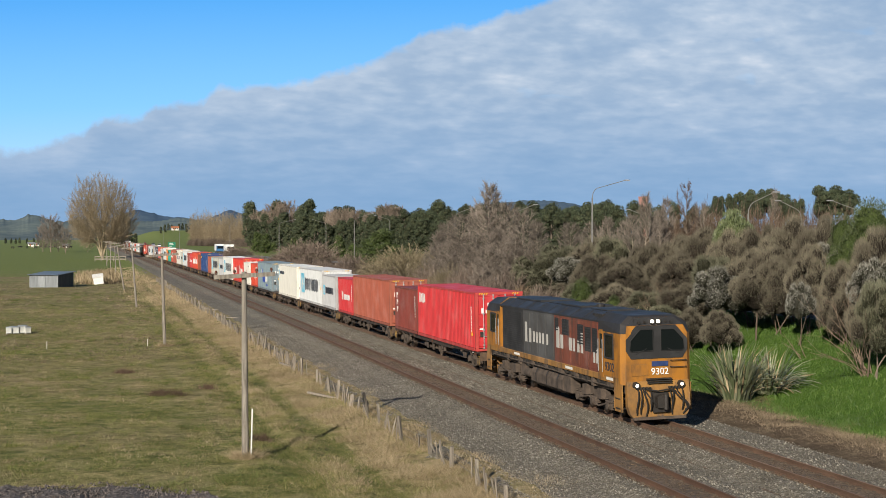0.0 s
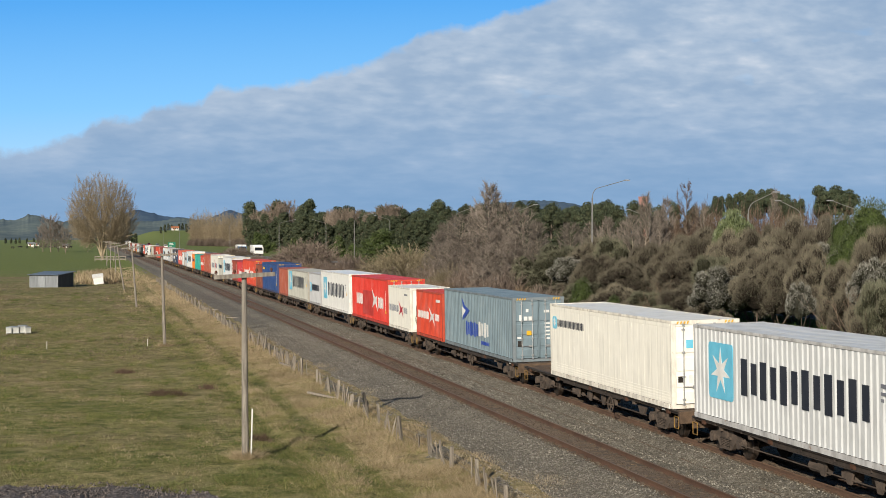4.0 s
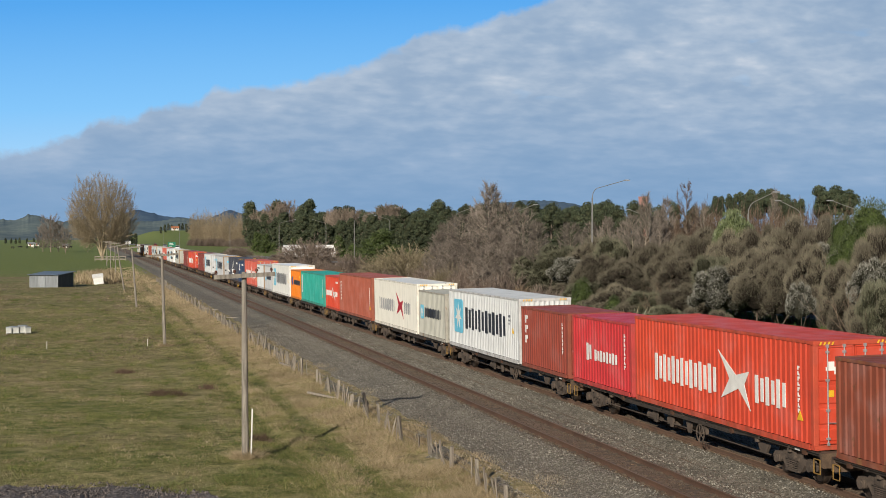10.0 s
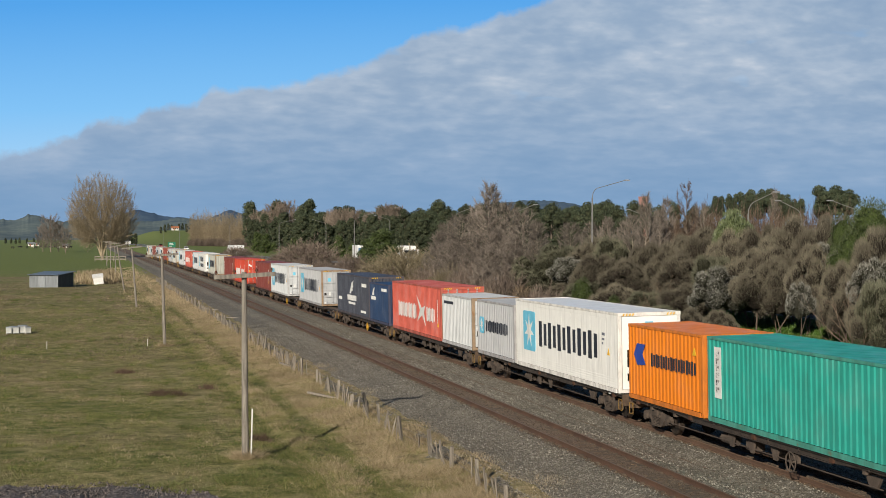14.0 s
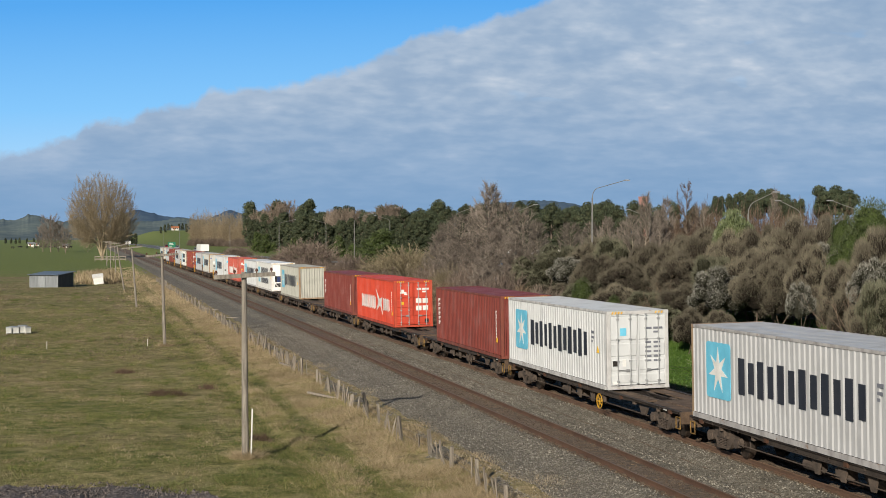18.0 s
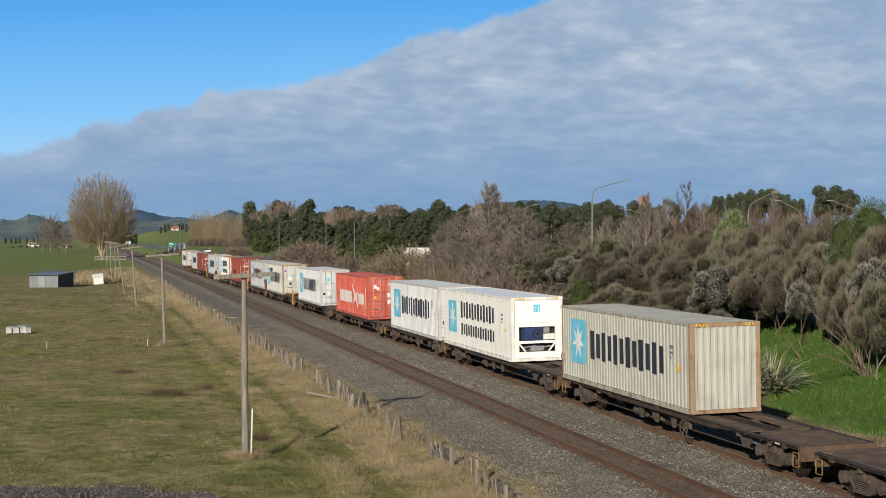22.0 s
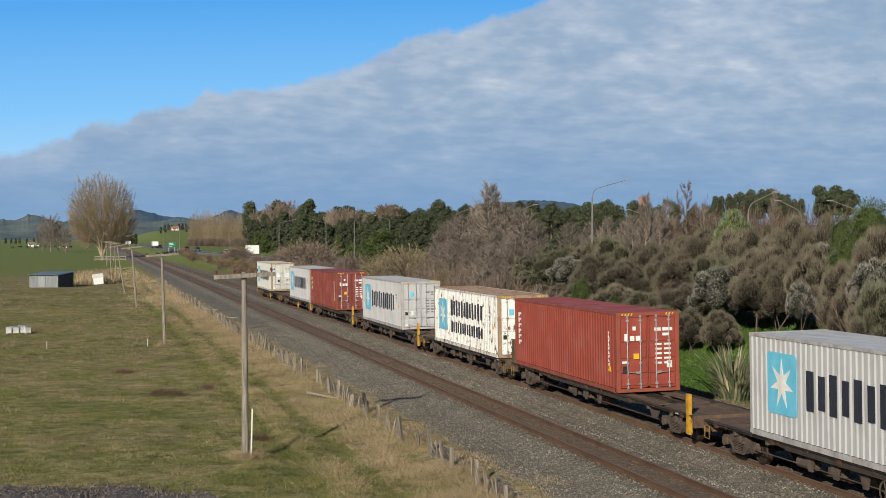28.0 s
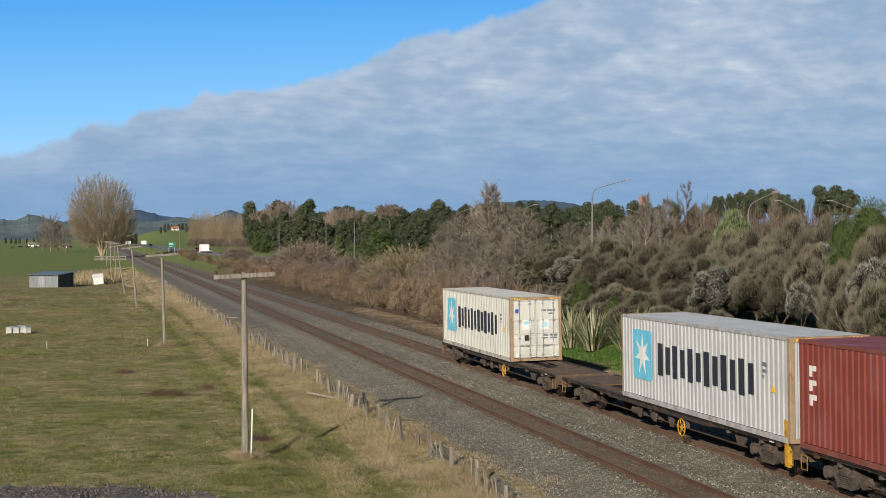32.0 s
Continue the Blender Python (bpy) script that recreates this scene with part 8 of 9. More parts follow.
for i in range(26):
    sow(f"bracken{i % 2}", 27.0 + 2.5 * rs_.random(), 245 + 8 * i, rs_.uniform(0.4, 0.7))
# beyond the road: green conifers, the dark belt, bare trees in it
for px, x, k in ((470, 58, 0.9), (455, 60, 1.0), (520, 57, 0.7), (600, 58, 0.75)):
    line_up("cone0", px, x, k)
for i in range(90):
    px = 446 + 7.4 * i + rs_.uniform(-4, 4)
    if px > 1090:
        break
    x = 78 + 14 * rs_.random() + (px - 450) * 0.035
    key = "brownfar0" if (455 < px < 525 or 585 < px < 640 or 650 < px < 705) and i % 5 not in (1, 3) else f"dark{i % 3}"
    y = x / px_dir(px)
    sow_to(key, x, y, 6.65 + (0.25 * x + 0.97 * y) * (0.0185 + 0.010 * rs_.random() ** 1.5))
for i in range(36):
    px = 450 + 10 * i + rs_.uniform(-4, 4)
    x = 72 + 5 * rs_.random()
    y = x / px_dir(px)
    sow_to(f"dark{i % 3}", x, y, 6.65 + (0.25 * x + 0.97 * y) * rs_.uniform(0.008, 0.018))
for i in range(24):
    px = 452 + 17 * i + rs_.uniform(-5, 5)
    line_up("green0" if i % 3 else "olive0", px, 70 + 4 * rs_.random(), rs_.uniform(0.5, 0.85))
# far off to the left of the road
for i in range(21):
    px = 342 + 5.2 * i
    y = (66 + i * 1.36) / px_dir(px)
    k = 0.54 * y / 560 * rs_.uniform(0.86, 1.06)
    m = at_spot(y * px_dir(px), y, -0.3, rs_.uniform(0, 360)) @ Matrix.Diagonal((k * 0.9, k * 0.9, k, 1))
    if i:
        copy_thing(FAN, m @ Matrix.Diagonal([1 / v for v in FAN.scale] + [1]))
    else:
        FAN.matrix_basis = m
    if i % 2 == 0:
        sow(f"twiggy{i % 4 // 2}", y * px_dir(px) - 1.5, y - 6, rs_.uniform(0.8, 1.2))
keep("grey0", airy_tree(95, "birch", "bare grey tree far off in the paddock", 15, 5.5, 40, 5000, 1.3, 0.07, BARK, "far bare trees", 0.12, 0.32, 0.3, 0.9, 5))
for px, y, top, half in ((90, 690, 374, 20), (103, 700, 388, 14), (76, 700, 392, 13), (116, 640, 398, 12), (222, 560, 402, 8)):
    set_crown("grey0", px, top, half, y * px_dir(px))
for px, y, k in ((225, 900, 0.5), (232, 905, 0.55), (240, 890, 0.5), (215, 910, 0.45), (285, 1180, 0.4), (292, 1190, 0.45), (298, 1240, 0.42), (304, 1250, 0.36), (317, 1245, 0.4), (323, 1240, 0.45), (330, 1180, 0.5), (345, 1170, 0.4), (338, 1190, 0.45), (20, 1500, 0.4), (35, 1500, 0.45), (48, 1510, 0.4), (28, 1480, 0.4), (60, 1500, 0.4), (10, 1520, 0.42)):
    sow(f"dark{int(px) % 3}", y * px_dir(px), y, k, dz=-0.5)


def flax(seed, x, y, n, size, arch):
    """A clump of stiff strap leaves that arch outwards."""
    rng = np.random.default_rng(seed)
    t = thing("flax_bush", "clump of green and straw-coloured flax straps", "flax", pose(x, y, land(x, y)), "flax clumps")
    live, dead = Shape(), Shape()
    for i in range(n):
        q = rng.random() * 2 * math.pi
        e = (abs(rng.normal()) * 0.45 + 0.06) * arch
        ln = size * (0.7 + 0.5 * rng.random())
        w = 0.032 + 0.024 * rng.random()
        side = Vector((-math.sin(q), math.cos(q), 0)) * w
        p = Vector((math.cos(q), math.sin(q), 0)) * (rng.random() * size * 0.30)
        v, steps_ = [], 5
        d = Vector((math.cos(q) * e, math.sin(q) * e, 1)).normalized()
        for k in range(steps_ + 1):
            f = k / steps_
            ws = side * (1 - f ** 3) * (0.6 + 0.4 * min(1, 3 * f))
            v += [p - ws, p + ws * 0.98 + Vector((0, 0, 0.015))]
            d = (d + Vector((math.cos(q), math.sin(q), -0.9)) * (0.10 + 0.34 * e) * f).normalized()
            p = p + d * ln / steps_
        (dead if rng.random() < 0.16 else live).add(v, [(2 * k, 2 * k + 1, 2 * k + 3, 2 * k + 2) for k in range(steps_)])
    part("leaves", live, LEAF["flax"], t)
    part("dead_leaves", dead, LEAF["straw"], t, "dead straw-coloured straps")
    return t


flax(1, 26.5, 53.2, 260, 2.3, 0.9)
flax(2, 28.3, 53.6, 180, 1.9, 1.7)
flax(3, 28.6, 75.5, 150, 2.5, 1.0)
flax(4, 29.3, 71.5, 140, 2.4, 1.2)
flax(5, 28.4, 78.5, 120, 2.5, 1.0)

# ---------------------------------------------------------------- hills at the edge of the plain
def hazed_hill_cover(name, wood, pasture):
    """Pasture with patches and gullies of bush; blue distance haze is mixed into both colours."""
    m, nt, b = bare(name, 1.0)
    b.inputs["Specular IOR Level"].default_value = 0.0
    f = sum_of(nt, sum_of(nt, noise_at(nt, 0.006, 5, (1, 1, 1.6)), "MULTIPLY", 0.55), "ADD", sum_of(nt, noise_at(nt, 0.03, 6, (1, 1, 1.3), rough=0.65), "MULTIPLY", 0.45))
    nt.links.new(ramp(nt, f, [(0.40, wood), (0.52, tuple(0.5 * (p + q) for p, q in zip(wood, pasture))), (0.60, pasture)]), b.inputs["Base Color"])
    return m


def ridge(name, label, dist, span, fn, c1, c2):
    s = Shape()
    n = 300
    for i in range(n + 1):
        px = span[0] + (span[1] - span[0]) * i / n
        a = HEAD + math.atan((px - 784) / 2435.7)
        top = fn(px)
        broad = sum(fn(px + d) for d in (-24, -16, -8, 0, 8, 16, 24)) / 7
        for j, (back, f) in enumerate(((-620, 0.0), (-500, 0.16), (-380, 0.34), (-260, 0.54), (-140, 0.76), (-60, 0.92), (0, 1.0), (150, 0.8))):
            r = (dist + back) / math.cos(a - HEAD)
            z = broad * f + (top - broad) * f ** 8 + (5 * noise.noise((px * 0.022 + j * 0.3, j * 0.5, 4)) if 0 < j < 6 else 0)
            s.v.append((r * math.sin(a), r * math.cos(a), -3 + max(0, z)))
    s.f = [(i * 8 + j, (i + 1) * 8 + j, (i + 1) * 8 + j + 1, i * 8 + j + 1) for i in range(n) for j in range(7)]
    return tagged(new(name, s.mesh(name, hazed_hill_cover(name + "_cover", c1, c2), True)), label, "hills", kind="structure")


def hump(px, *bumps):
    return sum(h * math.exp(-((px - c) / w) ** 2) for c, w, h in bumps)


# haze is painted into these hill colours, bluer on the far ridge
ridge("backdrop_hills_far", "wooded hills in the distance, tinted with blue haze", 4150, (-120, 1250),
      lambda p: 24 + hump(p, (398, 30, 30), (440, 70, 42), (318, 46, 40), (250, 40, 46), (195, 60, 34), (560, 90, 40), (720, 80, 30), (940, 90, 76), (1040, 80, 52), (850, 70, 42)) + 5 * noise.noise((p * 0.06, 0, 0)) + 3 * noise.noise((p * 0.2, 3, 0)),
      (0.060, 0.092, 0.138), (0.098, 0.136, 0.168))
ridge("backdrop_hills_near", "grassy hills with dark bush in the gullies, tinted with haze", 3600, (-120, 420),
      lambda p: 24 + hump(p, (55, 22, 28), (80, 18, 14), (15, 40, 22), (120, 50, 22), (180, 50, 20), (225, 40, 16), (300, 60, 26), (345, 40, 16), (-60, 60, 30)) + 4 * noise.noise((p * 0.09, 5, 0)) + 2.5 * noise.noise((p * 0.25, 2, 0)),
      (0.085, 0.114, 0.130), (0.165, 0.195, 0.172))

# ---------------------------------------------------------------- telegraph poles
INSULATOR = plain("brown_insulator", (0.09, 0.035, 0.02), 0.25)


def telegraph_pole(x, y, h, arm, tilt, label, width):
    z0 = land(x, y)
    t = thing("telegraph_pole", label, "utility pole", pose(x, y, z0, 0, tilt, 0), "old telegraph poles")
    part("pole", Shape().tube((0, 0, -0.4), (0, 0, h * 0.5), 0.125, 0.105, 12).tube((0, 0, h * 0.5), (0, 0, h), 0.105, 0.085, 12), POLE, t)
    if arm:
        a = part("cross_arm", Shape().box(-width / 2, width / 2, -0.05, 0.05, -0.07, 0.07, 0.0), POLE, t, "lichen-pale timber cross-arm", at=pose(0, -0.15, h - 0.12, 0, -2.5, 0))
        for k in (-0.46, -0.16, 0.2, 0.44):
            part("insulator", once("insulator", lambda: Shape().tube((0, 0, 0.07), (0, 0, 0.16), 0.018).tube((0, 0, 0.12), (0, 0, 0.17), 0.055, 0.05, 10).tube((0, 0, 0.17), (0, 0, 0.22), 0.05, 0.03, 10).mesh("insulator", INSULATOR)), None, a, at=pose(k * width, 0, 0))
    return t


for y, h, arm, tilt, w in ((46.4, 6.25, True, -0.3, 2.05), (95.5, 6.35, True, -1.6, 2.2), (150.0, 6.5, True, -4.2, 2.2), (200.0, 6.4, True, -8.5, 2.2), (255, 6.4, True, -1.6, 2.2), (310, 6.4, True, 0, 2.2), (368, 6.4, True, 0.4, 2.2)):
    telegraph_pole(5.16, y, h, arm, tilt, "weathered grey timber pole with cross-arm beside the fence", w)
stake = thing("marker_stake", "thin white leaning stake beside a pole", "stake", pose(5.34, 46.3, land(5.34, 46.3)))
part("stake", Shape().tube((0, 0, -0.1), (0.05, 0.02, 1.65), 0.026, n=8), WHITE, stake)

# ---------------------------------------------------------------- fence along the line
WIRE = plain("fence_wire", (0.16, 0.14, 0.12), 0.5, 0.8)
fence = thing("fence", "old broken post and batten fence with slack wires", "fence")
rf_ = random.Random(11)
POST_MESH = [Shape().plate([(-0.055 * k, -0.05), (0.05 * k, -0.055), (0.06 * k, 0.05), (-0.05 * k, 0.055)], -0.25, h).mesh("post", POST) for k, h in ((1.1, 0.82), (0.75, 0.66), (0.9, 0.92), (1.3, 0.55))]
BATTEN = [Shape().plate([(-0.028, -0.02), (0.028, -0.022), (0.026, 0.02), (-0.028, 0.02)], -0.05, h).mesh("batten", POST) for h in (0.56, 0.70, 0.46, 0.78)]
y, tops = 35.5, []
while y < 230:
    x = 10.98 + 0.30 * noise.noise((y * 0.13, 0, 2)) + 0.12 * noise.noise((y * 0.6, 4, 2))
    z = land(x, y)
    lean = rf_.uniform(-8, 6)
    part("post", rf_.choice(POST_MESH), None, fence, at=pose(x, y, z, rf_.uniform(-9, 9), lean, rf_.uniform(0, 90)))
    tops.append((x, y, z + 0.9))
    step = rf_.uniform(2.6, 4.2)
    n = rf_.choice((1, 3, 4, 5, 6)) if y < 150 else 3
    drift = rf_.uniform(-16, 16)
    for k in range(n):
        yy = y + step * (k + 1 + rf_.uniform(-0.4, 0.4)) / (n + 1)
        part("batten", rf_.choice(BATTEN), None, fence, at=pose(x + rf_.uniform(-0.12, 0.12), yy, land(x, yy), drift + rf_.uniform(-12, 12), rf_.uniform(-14, 10), rf_.uniform(0, 90)))
    y += step
for lift in (-0.08, -0.38, -0.62):
    part("wire", Shape().pipe([(a, b, c + lift - 0.05 * rf_.random()) for a, b, c in tops], 0.006, 3), WIRE, fence)
for x, y, turn in ((10.9, 76.0, 20), (11.8, 120.0, 75), (11.5, 135, 60), (10.5, 62.0, 35)):
    f = thing("fallen_rail", "weathered timber rail fallen from the fence", "timber", pose(x, y, land(x, y) + 0.12, 4, 0, turn))
    part("timber", Shape().box(-0.05, 0.05, -1.1, 1.1, -0.05, 0.05, 0.01), POST, f)

# ---------------------------------------------------------------- paddock: shed, water box, hives, rails
SHED = surface("corrugated_iron", (0.15, 0.165, 0.175), (0.25, 0.27, 0.285), 1.5, 0.6, 0.2, (1, 6, 0.3), 20)
# darker copy of the iron, with the side wall's shade painted in
SHED_SHADED = surface("shaded_iron", (0.06, 0.075, 0.085), (0.11, 0.13, 0.145), 1.5, 0.6, 0.2, (1, 6, 0.3), 20)

SHED_ROOF = surface("weathered_roof_iron", (0.10, 0.125, 0.145), (0.17, 0.20, 0.225), 1.5, 0.55, 0.2, (6, 1, 1), 20)


def shed():
    x0, y0 = -8.1, 212.0
    t = thing("shed", "low corrugated iron farm shed with a skillion roof", "shed", pose(x0, y0, -0.85, 0, 0, -25))
    s = corrugated(4.5, 0, 1.85, 0.03, 0.15, 1).mesh("front_wall", SHED)
    part("front_wall", s, None, t, "pale iron wall", at=pose(4.5, 0, 0, 0, 0, 90) @ Matrix.Diagonal((-1, 1, 1, 1)))
    w = corrugated(5.0, 0, 2.0, 0.03, 0.15, 1).mesh("side_wall", SHED_SHADED)
    part("side_wall", w, None, t, "iron wall with its shade painted in", at=pose(4.5, 0.02, 0))
    part("back_wall", Shape().box(0, 4.5, 5.0, 5.06, 0, 2.15), SHED, t)
    part("left_wall", Shape().box(-0.05, 0.0, 0, 5.0, 0, 2.0), SHED, t)
    part("roof", Shape().slab([(-0.35, 1.84), (5.3, 2.22), (5.3, 2.28), (-0.35, 1.90)], -0.25, 4.8), SHED_ROOF, t, "blue-grey iron roof")
    part("door", Shape().box(1.4, 2.5, -0.06, -0.02, 0.05, 1.7), SHED, t)


shed()
tank = thing("water_trough_shelter", "small white sloping shelter in the paddock", "shelter", pose(1.15, 221, -0.85, 0, -8, 0))
part("side", Shape().slab([(0, 0), (1.6, 0), (1.6, 1.5), (0, 1.05)], 0, 1.5), WHITE, tank)
part("top", Shape().slab([(-0.1, 1.05), (1.7, 1.52), (1.7, 1.58), (-0.1, 1.11)], -0.1, 1.6), WHITE, tank)
HIVE = surface("hive_paint", (0.36, 0.37, 0.35), (0.62, 0.62, 0.58), 2, 0.7)
for i, (dx, dy, h) in enumerate(((0, 0, 0.5), (0.5, 0.1, 0.52), (0.95, 0.3, 0.6), (1.35, 0.2, 0.48), (0.3, 0.9, 0.5), (1.0, 1.1, 0.55))):
    x, y = -5.8 + dx, 111.3 + dy
    hv = thing("beehive", "white wooden beehive box in the grass", "beehive", pose(x, y, land(x, y), 0, 0, 7 * i), "beehives")
    part("box", Shape().box(-0.2, 0.2, -0.25, 0.25, 0.05, h, 0.015), HIVE, hv)
    part("lid", Shape().box(-0.23, 0.23, -0.28, 0.28, h, h + 0.07, 0.015), ZINC, hv)
    part("entrance", Shape().box(-0.15, 0.15, -0.262, -0.25, 0.06, 0.11), DARK, hv)
yard = thing("stock_yard", "grey timber stock rails under the great tree", "fence", pose(2.5, 425, -0.85))
for i in range(6):
    part("post", once("yardpost", lambda: Shape().box(-0.1, 0.1, -0.1, 0.1, 0, 1.7, 0.02).mesh("post", POST)), None, yard, at=pose(i * 1.8, 0, 0))
for z in (0.5, 0.95, 1.4):
    part("rail", Shape().box(-0.1, 9.1, -0.15, -0.1, z, z + 0.2, 0.01), POST, yard)
COW = plain("black_hide", (0.02, 0.018, 0.017), 0.8)
COW_W = plain("white_hide", (0.6, 0.57, 0.5), 0.8)
for i, px in enumerate((22, 34, 37, 48, 57, 63, 71, 80, 88, 95, 104, 112, 118, 125)):
    y = 900 + 17 * ((i * 7) % 5)
    x = y * px_dir(px)
    hide = COW_W if i in (4, 10) else COW
    c = thing("cow", "white cow grazing far off" if hide is COW_W else "black cow grazing far off", "cow", pose(x, y, land(x, y), 0, 0, 80 + 25 * (i % 4)), "grazing cows")
    part("body", Shape().prism([(-0.3, 0.75), (0.3, 0.75), (0.38, 1.05), (0.3, 1.38), (-0.3, 1.38), (-0.38, 1.05)], -0.85, 0.85), hide, c)
    part("head", Shape().tube((0, -0.8, 1.2), (0, -1.35, 0.75), 0.2, 0.13, 8), hide, c)
    for a, b in ((-0.25, -0.65), (0.25, -0.65), (-0.25, 0.65), (0.25, 0.65)):
        part("leg", once(("leg", hide.name), lambda: Shape().tube((0, 0, 0), (0, 0, 0.8), 0.07, 0.11, 6).mesh("leg", hide)), None, c, at=pose(a, b, 0))

ef = thing("electric_fence", "low electric fence tape on thin white standards", "fence")
eposts = [(-16.0, 93.4), (-9.0, 94.3), (-2.56, 95.4), (4.06, 96.6)]
for x, y in eposts:
    part("standard", once("standard", lambda: Shape().tube((0, 0, -0.1), (0, 0, 0.5), 0.02, n=6).mesh("standard", WHITE)), None, ef, at=pose(x, y, land(x, y), 3, 0, 0))
part("tape", Shape().pipe([(x, y, land(x, y) + 0.46) for x, y in eposts] + [(11.0, 98.0, land(11, 98) + 0.6)], 0.0035, 4), WIRE, ef)

# ---------------------------------------------------------------- road with lamps and signs
ASPHALT = surface("worn_asphalt", (0.085, 0.085, 0.088), (0.14, 0.14, 0.142), 0.4, 0.9, 0, (4, 0.3, 1), 8)
rxs, rys = [36.6, 38, 40, 42, 44, 46, 48.4], sorted({*steps(-700, 40, 40, 1.0), *steps(40, 1500, 4, 1.03)})


def road_z(y):
    return 2.32 - 1.0 * smooth(180, 420, y)


s = Shape()
for y in rys:
    s.v += [(x + road_x(y), y, road_z(y) + (0 if 36.6 < x < 48.4 else -0.1)) for x in rxs]
s.f = [(j * 7 + i, j * 7 + i + 1, (j + 1) * 7 + i + 1, (j + 1) * 7 + i) for j in range(len(rys) - 1) for i in range(6)]
road = tagged(new("road", s.mesh("road", ASPHALT)), "grey asphalt highway beside the railway", "road", kind="structure")
lines = Shape()
for a, b in zip(rys, rys[1:]):
    for x in (37.1, 47.9, 42.5):
        lines.add([(x + road_x(a) - 0.08, a, road_z(a) + 0.008), (x + road_x(a) + 0.08, a, road_z(a) + 0.008), (x + road_x(b) + 0.08, b, road_z(b) + 0.008), (x + road_x(b) - 0.08, b, road_z(b) + 0.008)], [(0, 1, 2, 3)])
part("road_line", lines, WHITE, road, "white edge lines")
barrier = thing("guard_rail", "galvanised guard rail along the highway", "guard rail")
for y0 in range(170, 520, 5):
    part("post", once("grpost", lambda: Shape().box(-0.05, 0.05, -0.06, 0.06, 0, 0.72).mesh("post", POST)), None, barrier, at=pose(36.4 + road_x(y0), y0, road_z(y0) - 0.1))
gb = Shape()
gpts = list(range(170, 521, 10))
for a, b in zip(gpts, gpts[1:]):
    for z0, z1, d in ((0.42, 0.52, 0.0), (0.52, 0.6, 0.04), (0.6, 0.7, 0.0)):
        xa, xb = 36.32 + road_x(a) - d, 36.32 + road_x(b) - d
        gb.add([(xa, a, road_z(a) + z0), (xb, b, road_z(b) + z0), (xb, b, road_z(b) + z1), (xa, a, road_z(a) + z1)], [(0, 1, 2, 3)])
part("beam", gb, surface("guard_rail_steel", (0.15, 0.155, 0.16), (0.24, 0.245, 0.25), 2, 0.6, 0.2), barrier)


LAMP_GREY = surface("lamp_post_grey", (0.15, 0.148, 0.142), (0.24, 0.238, 0.23), 2, 0.6, 0.2)
LAMP_HEAD = surface("lamp_head_grey", (0.16, 0.162, 0.165), (0.30, 0.30, 0.30), 5, 0.4)


def street_lamp(x, y, h, reach):
    t = thing("street_lamp", "grey steel lamp post with a curved outreach arm", "street lamp", pose(x, y, land(x, y)), "highway lamps")
    part("post", Shape().tube((0, 0, -0.2), (0, 0, h - 1.3), 0.08, 0.05, 10), LAMP_GREY, t)
    k = 1 if reach > 0 else -1
    arc = [(k * 0.55 * (1 - math.cos(q)), 0, h - 1.3 + 0.75 * math.sin(q)) for q in (0, 0.4, 0.8, 1.2)] + [(reach, 0, h)]
    part("arm", Shape().pipe(arc, 0.024, 7), LAMP_GREY, t)
    part("lamp_head", Shape().box(*sorted((reach - k * 0.08, reach + k * 0.34)), -0.10, 0.10, h - 0.03, h + 0.05, 0.025), LAMP_HEAD, t, "grey lamp head")


for px, x, top, reach in ((1048, 35.4, 10.75, 2.55), (908, 35.4, 9.4, 1.9), (805, 35.4, 9.6, 1.9), (627, 35.4, 9.8, 2.4), (494, 35.4, 9.9, 2.9), (407, 33.2, 10.6, 3.1), (318, 31.0, 10.4, 2.5), (290, 31.0, 10.3, 2.5),
                          (1324, 37.9, 9.3, 1.7), (577, 49.3, 10.2, -2.6), (690, 49.3, 10.2, -2.4), (1418, 49.3, 9.2, -1.7), (1150, 49.3, 9.1, -2.0), (1525, 49.3, 9.0, -2.2)):
    y = x / px_dir(px)
    street_lamp(x, y, top - land(x, y), reach)

SIGN_GREEN = surface("sign_green", (0.008, 0.14, 0.075), (0.015, 0.18, 0.10), 3, 0.5)
sgx, sgy = 455 * px_dir(304), 455.0
sg = thing("road_sign", "green highway direction sign on two posts", "road sign", pose(sgx, sgy, land(sgx, sgy) + 0.9))
part("panel", Shape().box(-1.2, 1.2, -0.06, 0, 1.7, 3.4, 0.05), SIGN_GREEN, sg)
part("legend", Shape().box(-0.8, 0.3, -0.075, -0.058, 2.95, 3.1).box(-0.8, 0.6, -0.075, -0.058, 2.48, 2.63).box(-0.8, 0.1, -0.075, -0.058, 2.0, 2.15), MARK_WHITE, sg, "white bars of legend")
for x in (-0.9, 0.9):
    part("post", Shape().tube((x, 0.06, -1.2), (x, 0.06, 3.4), 0.07, n=8), ZINC, sg)
gx, gy = 720 * px_dir(226), 720.0
gs = thing("road_sign", "pale billboard beside the far highway", "road sign", pose(gx, gy, land(gx, gy)))
part("panel", Shape().box(-1.6, 1.6, -0.06, 0, 3.2, 4.8, 0.05), MARK_BLUE2, gs)
part("face", Shape().box(-1.5, 1.5, -0.08, -0.058, 3.3, 4.7), WHITE, gs)
for x in (-1.1, 1.1):
    part("post", Shape().tube((x, 0.06, 0), (x, 0.06, 4.6), 0.09, n=8), ZINC, gs)

# farmhouses far off
TILE = surface("terracotta_roof", (0.30, 0.11, 0.05), (0.42, 0.17, 0.08), 1, 0.8)


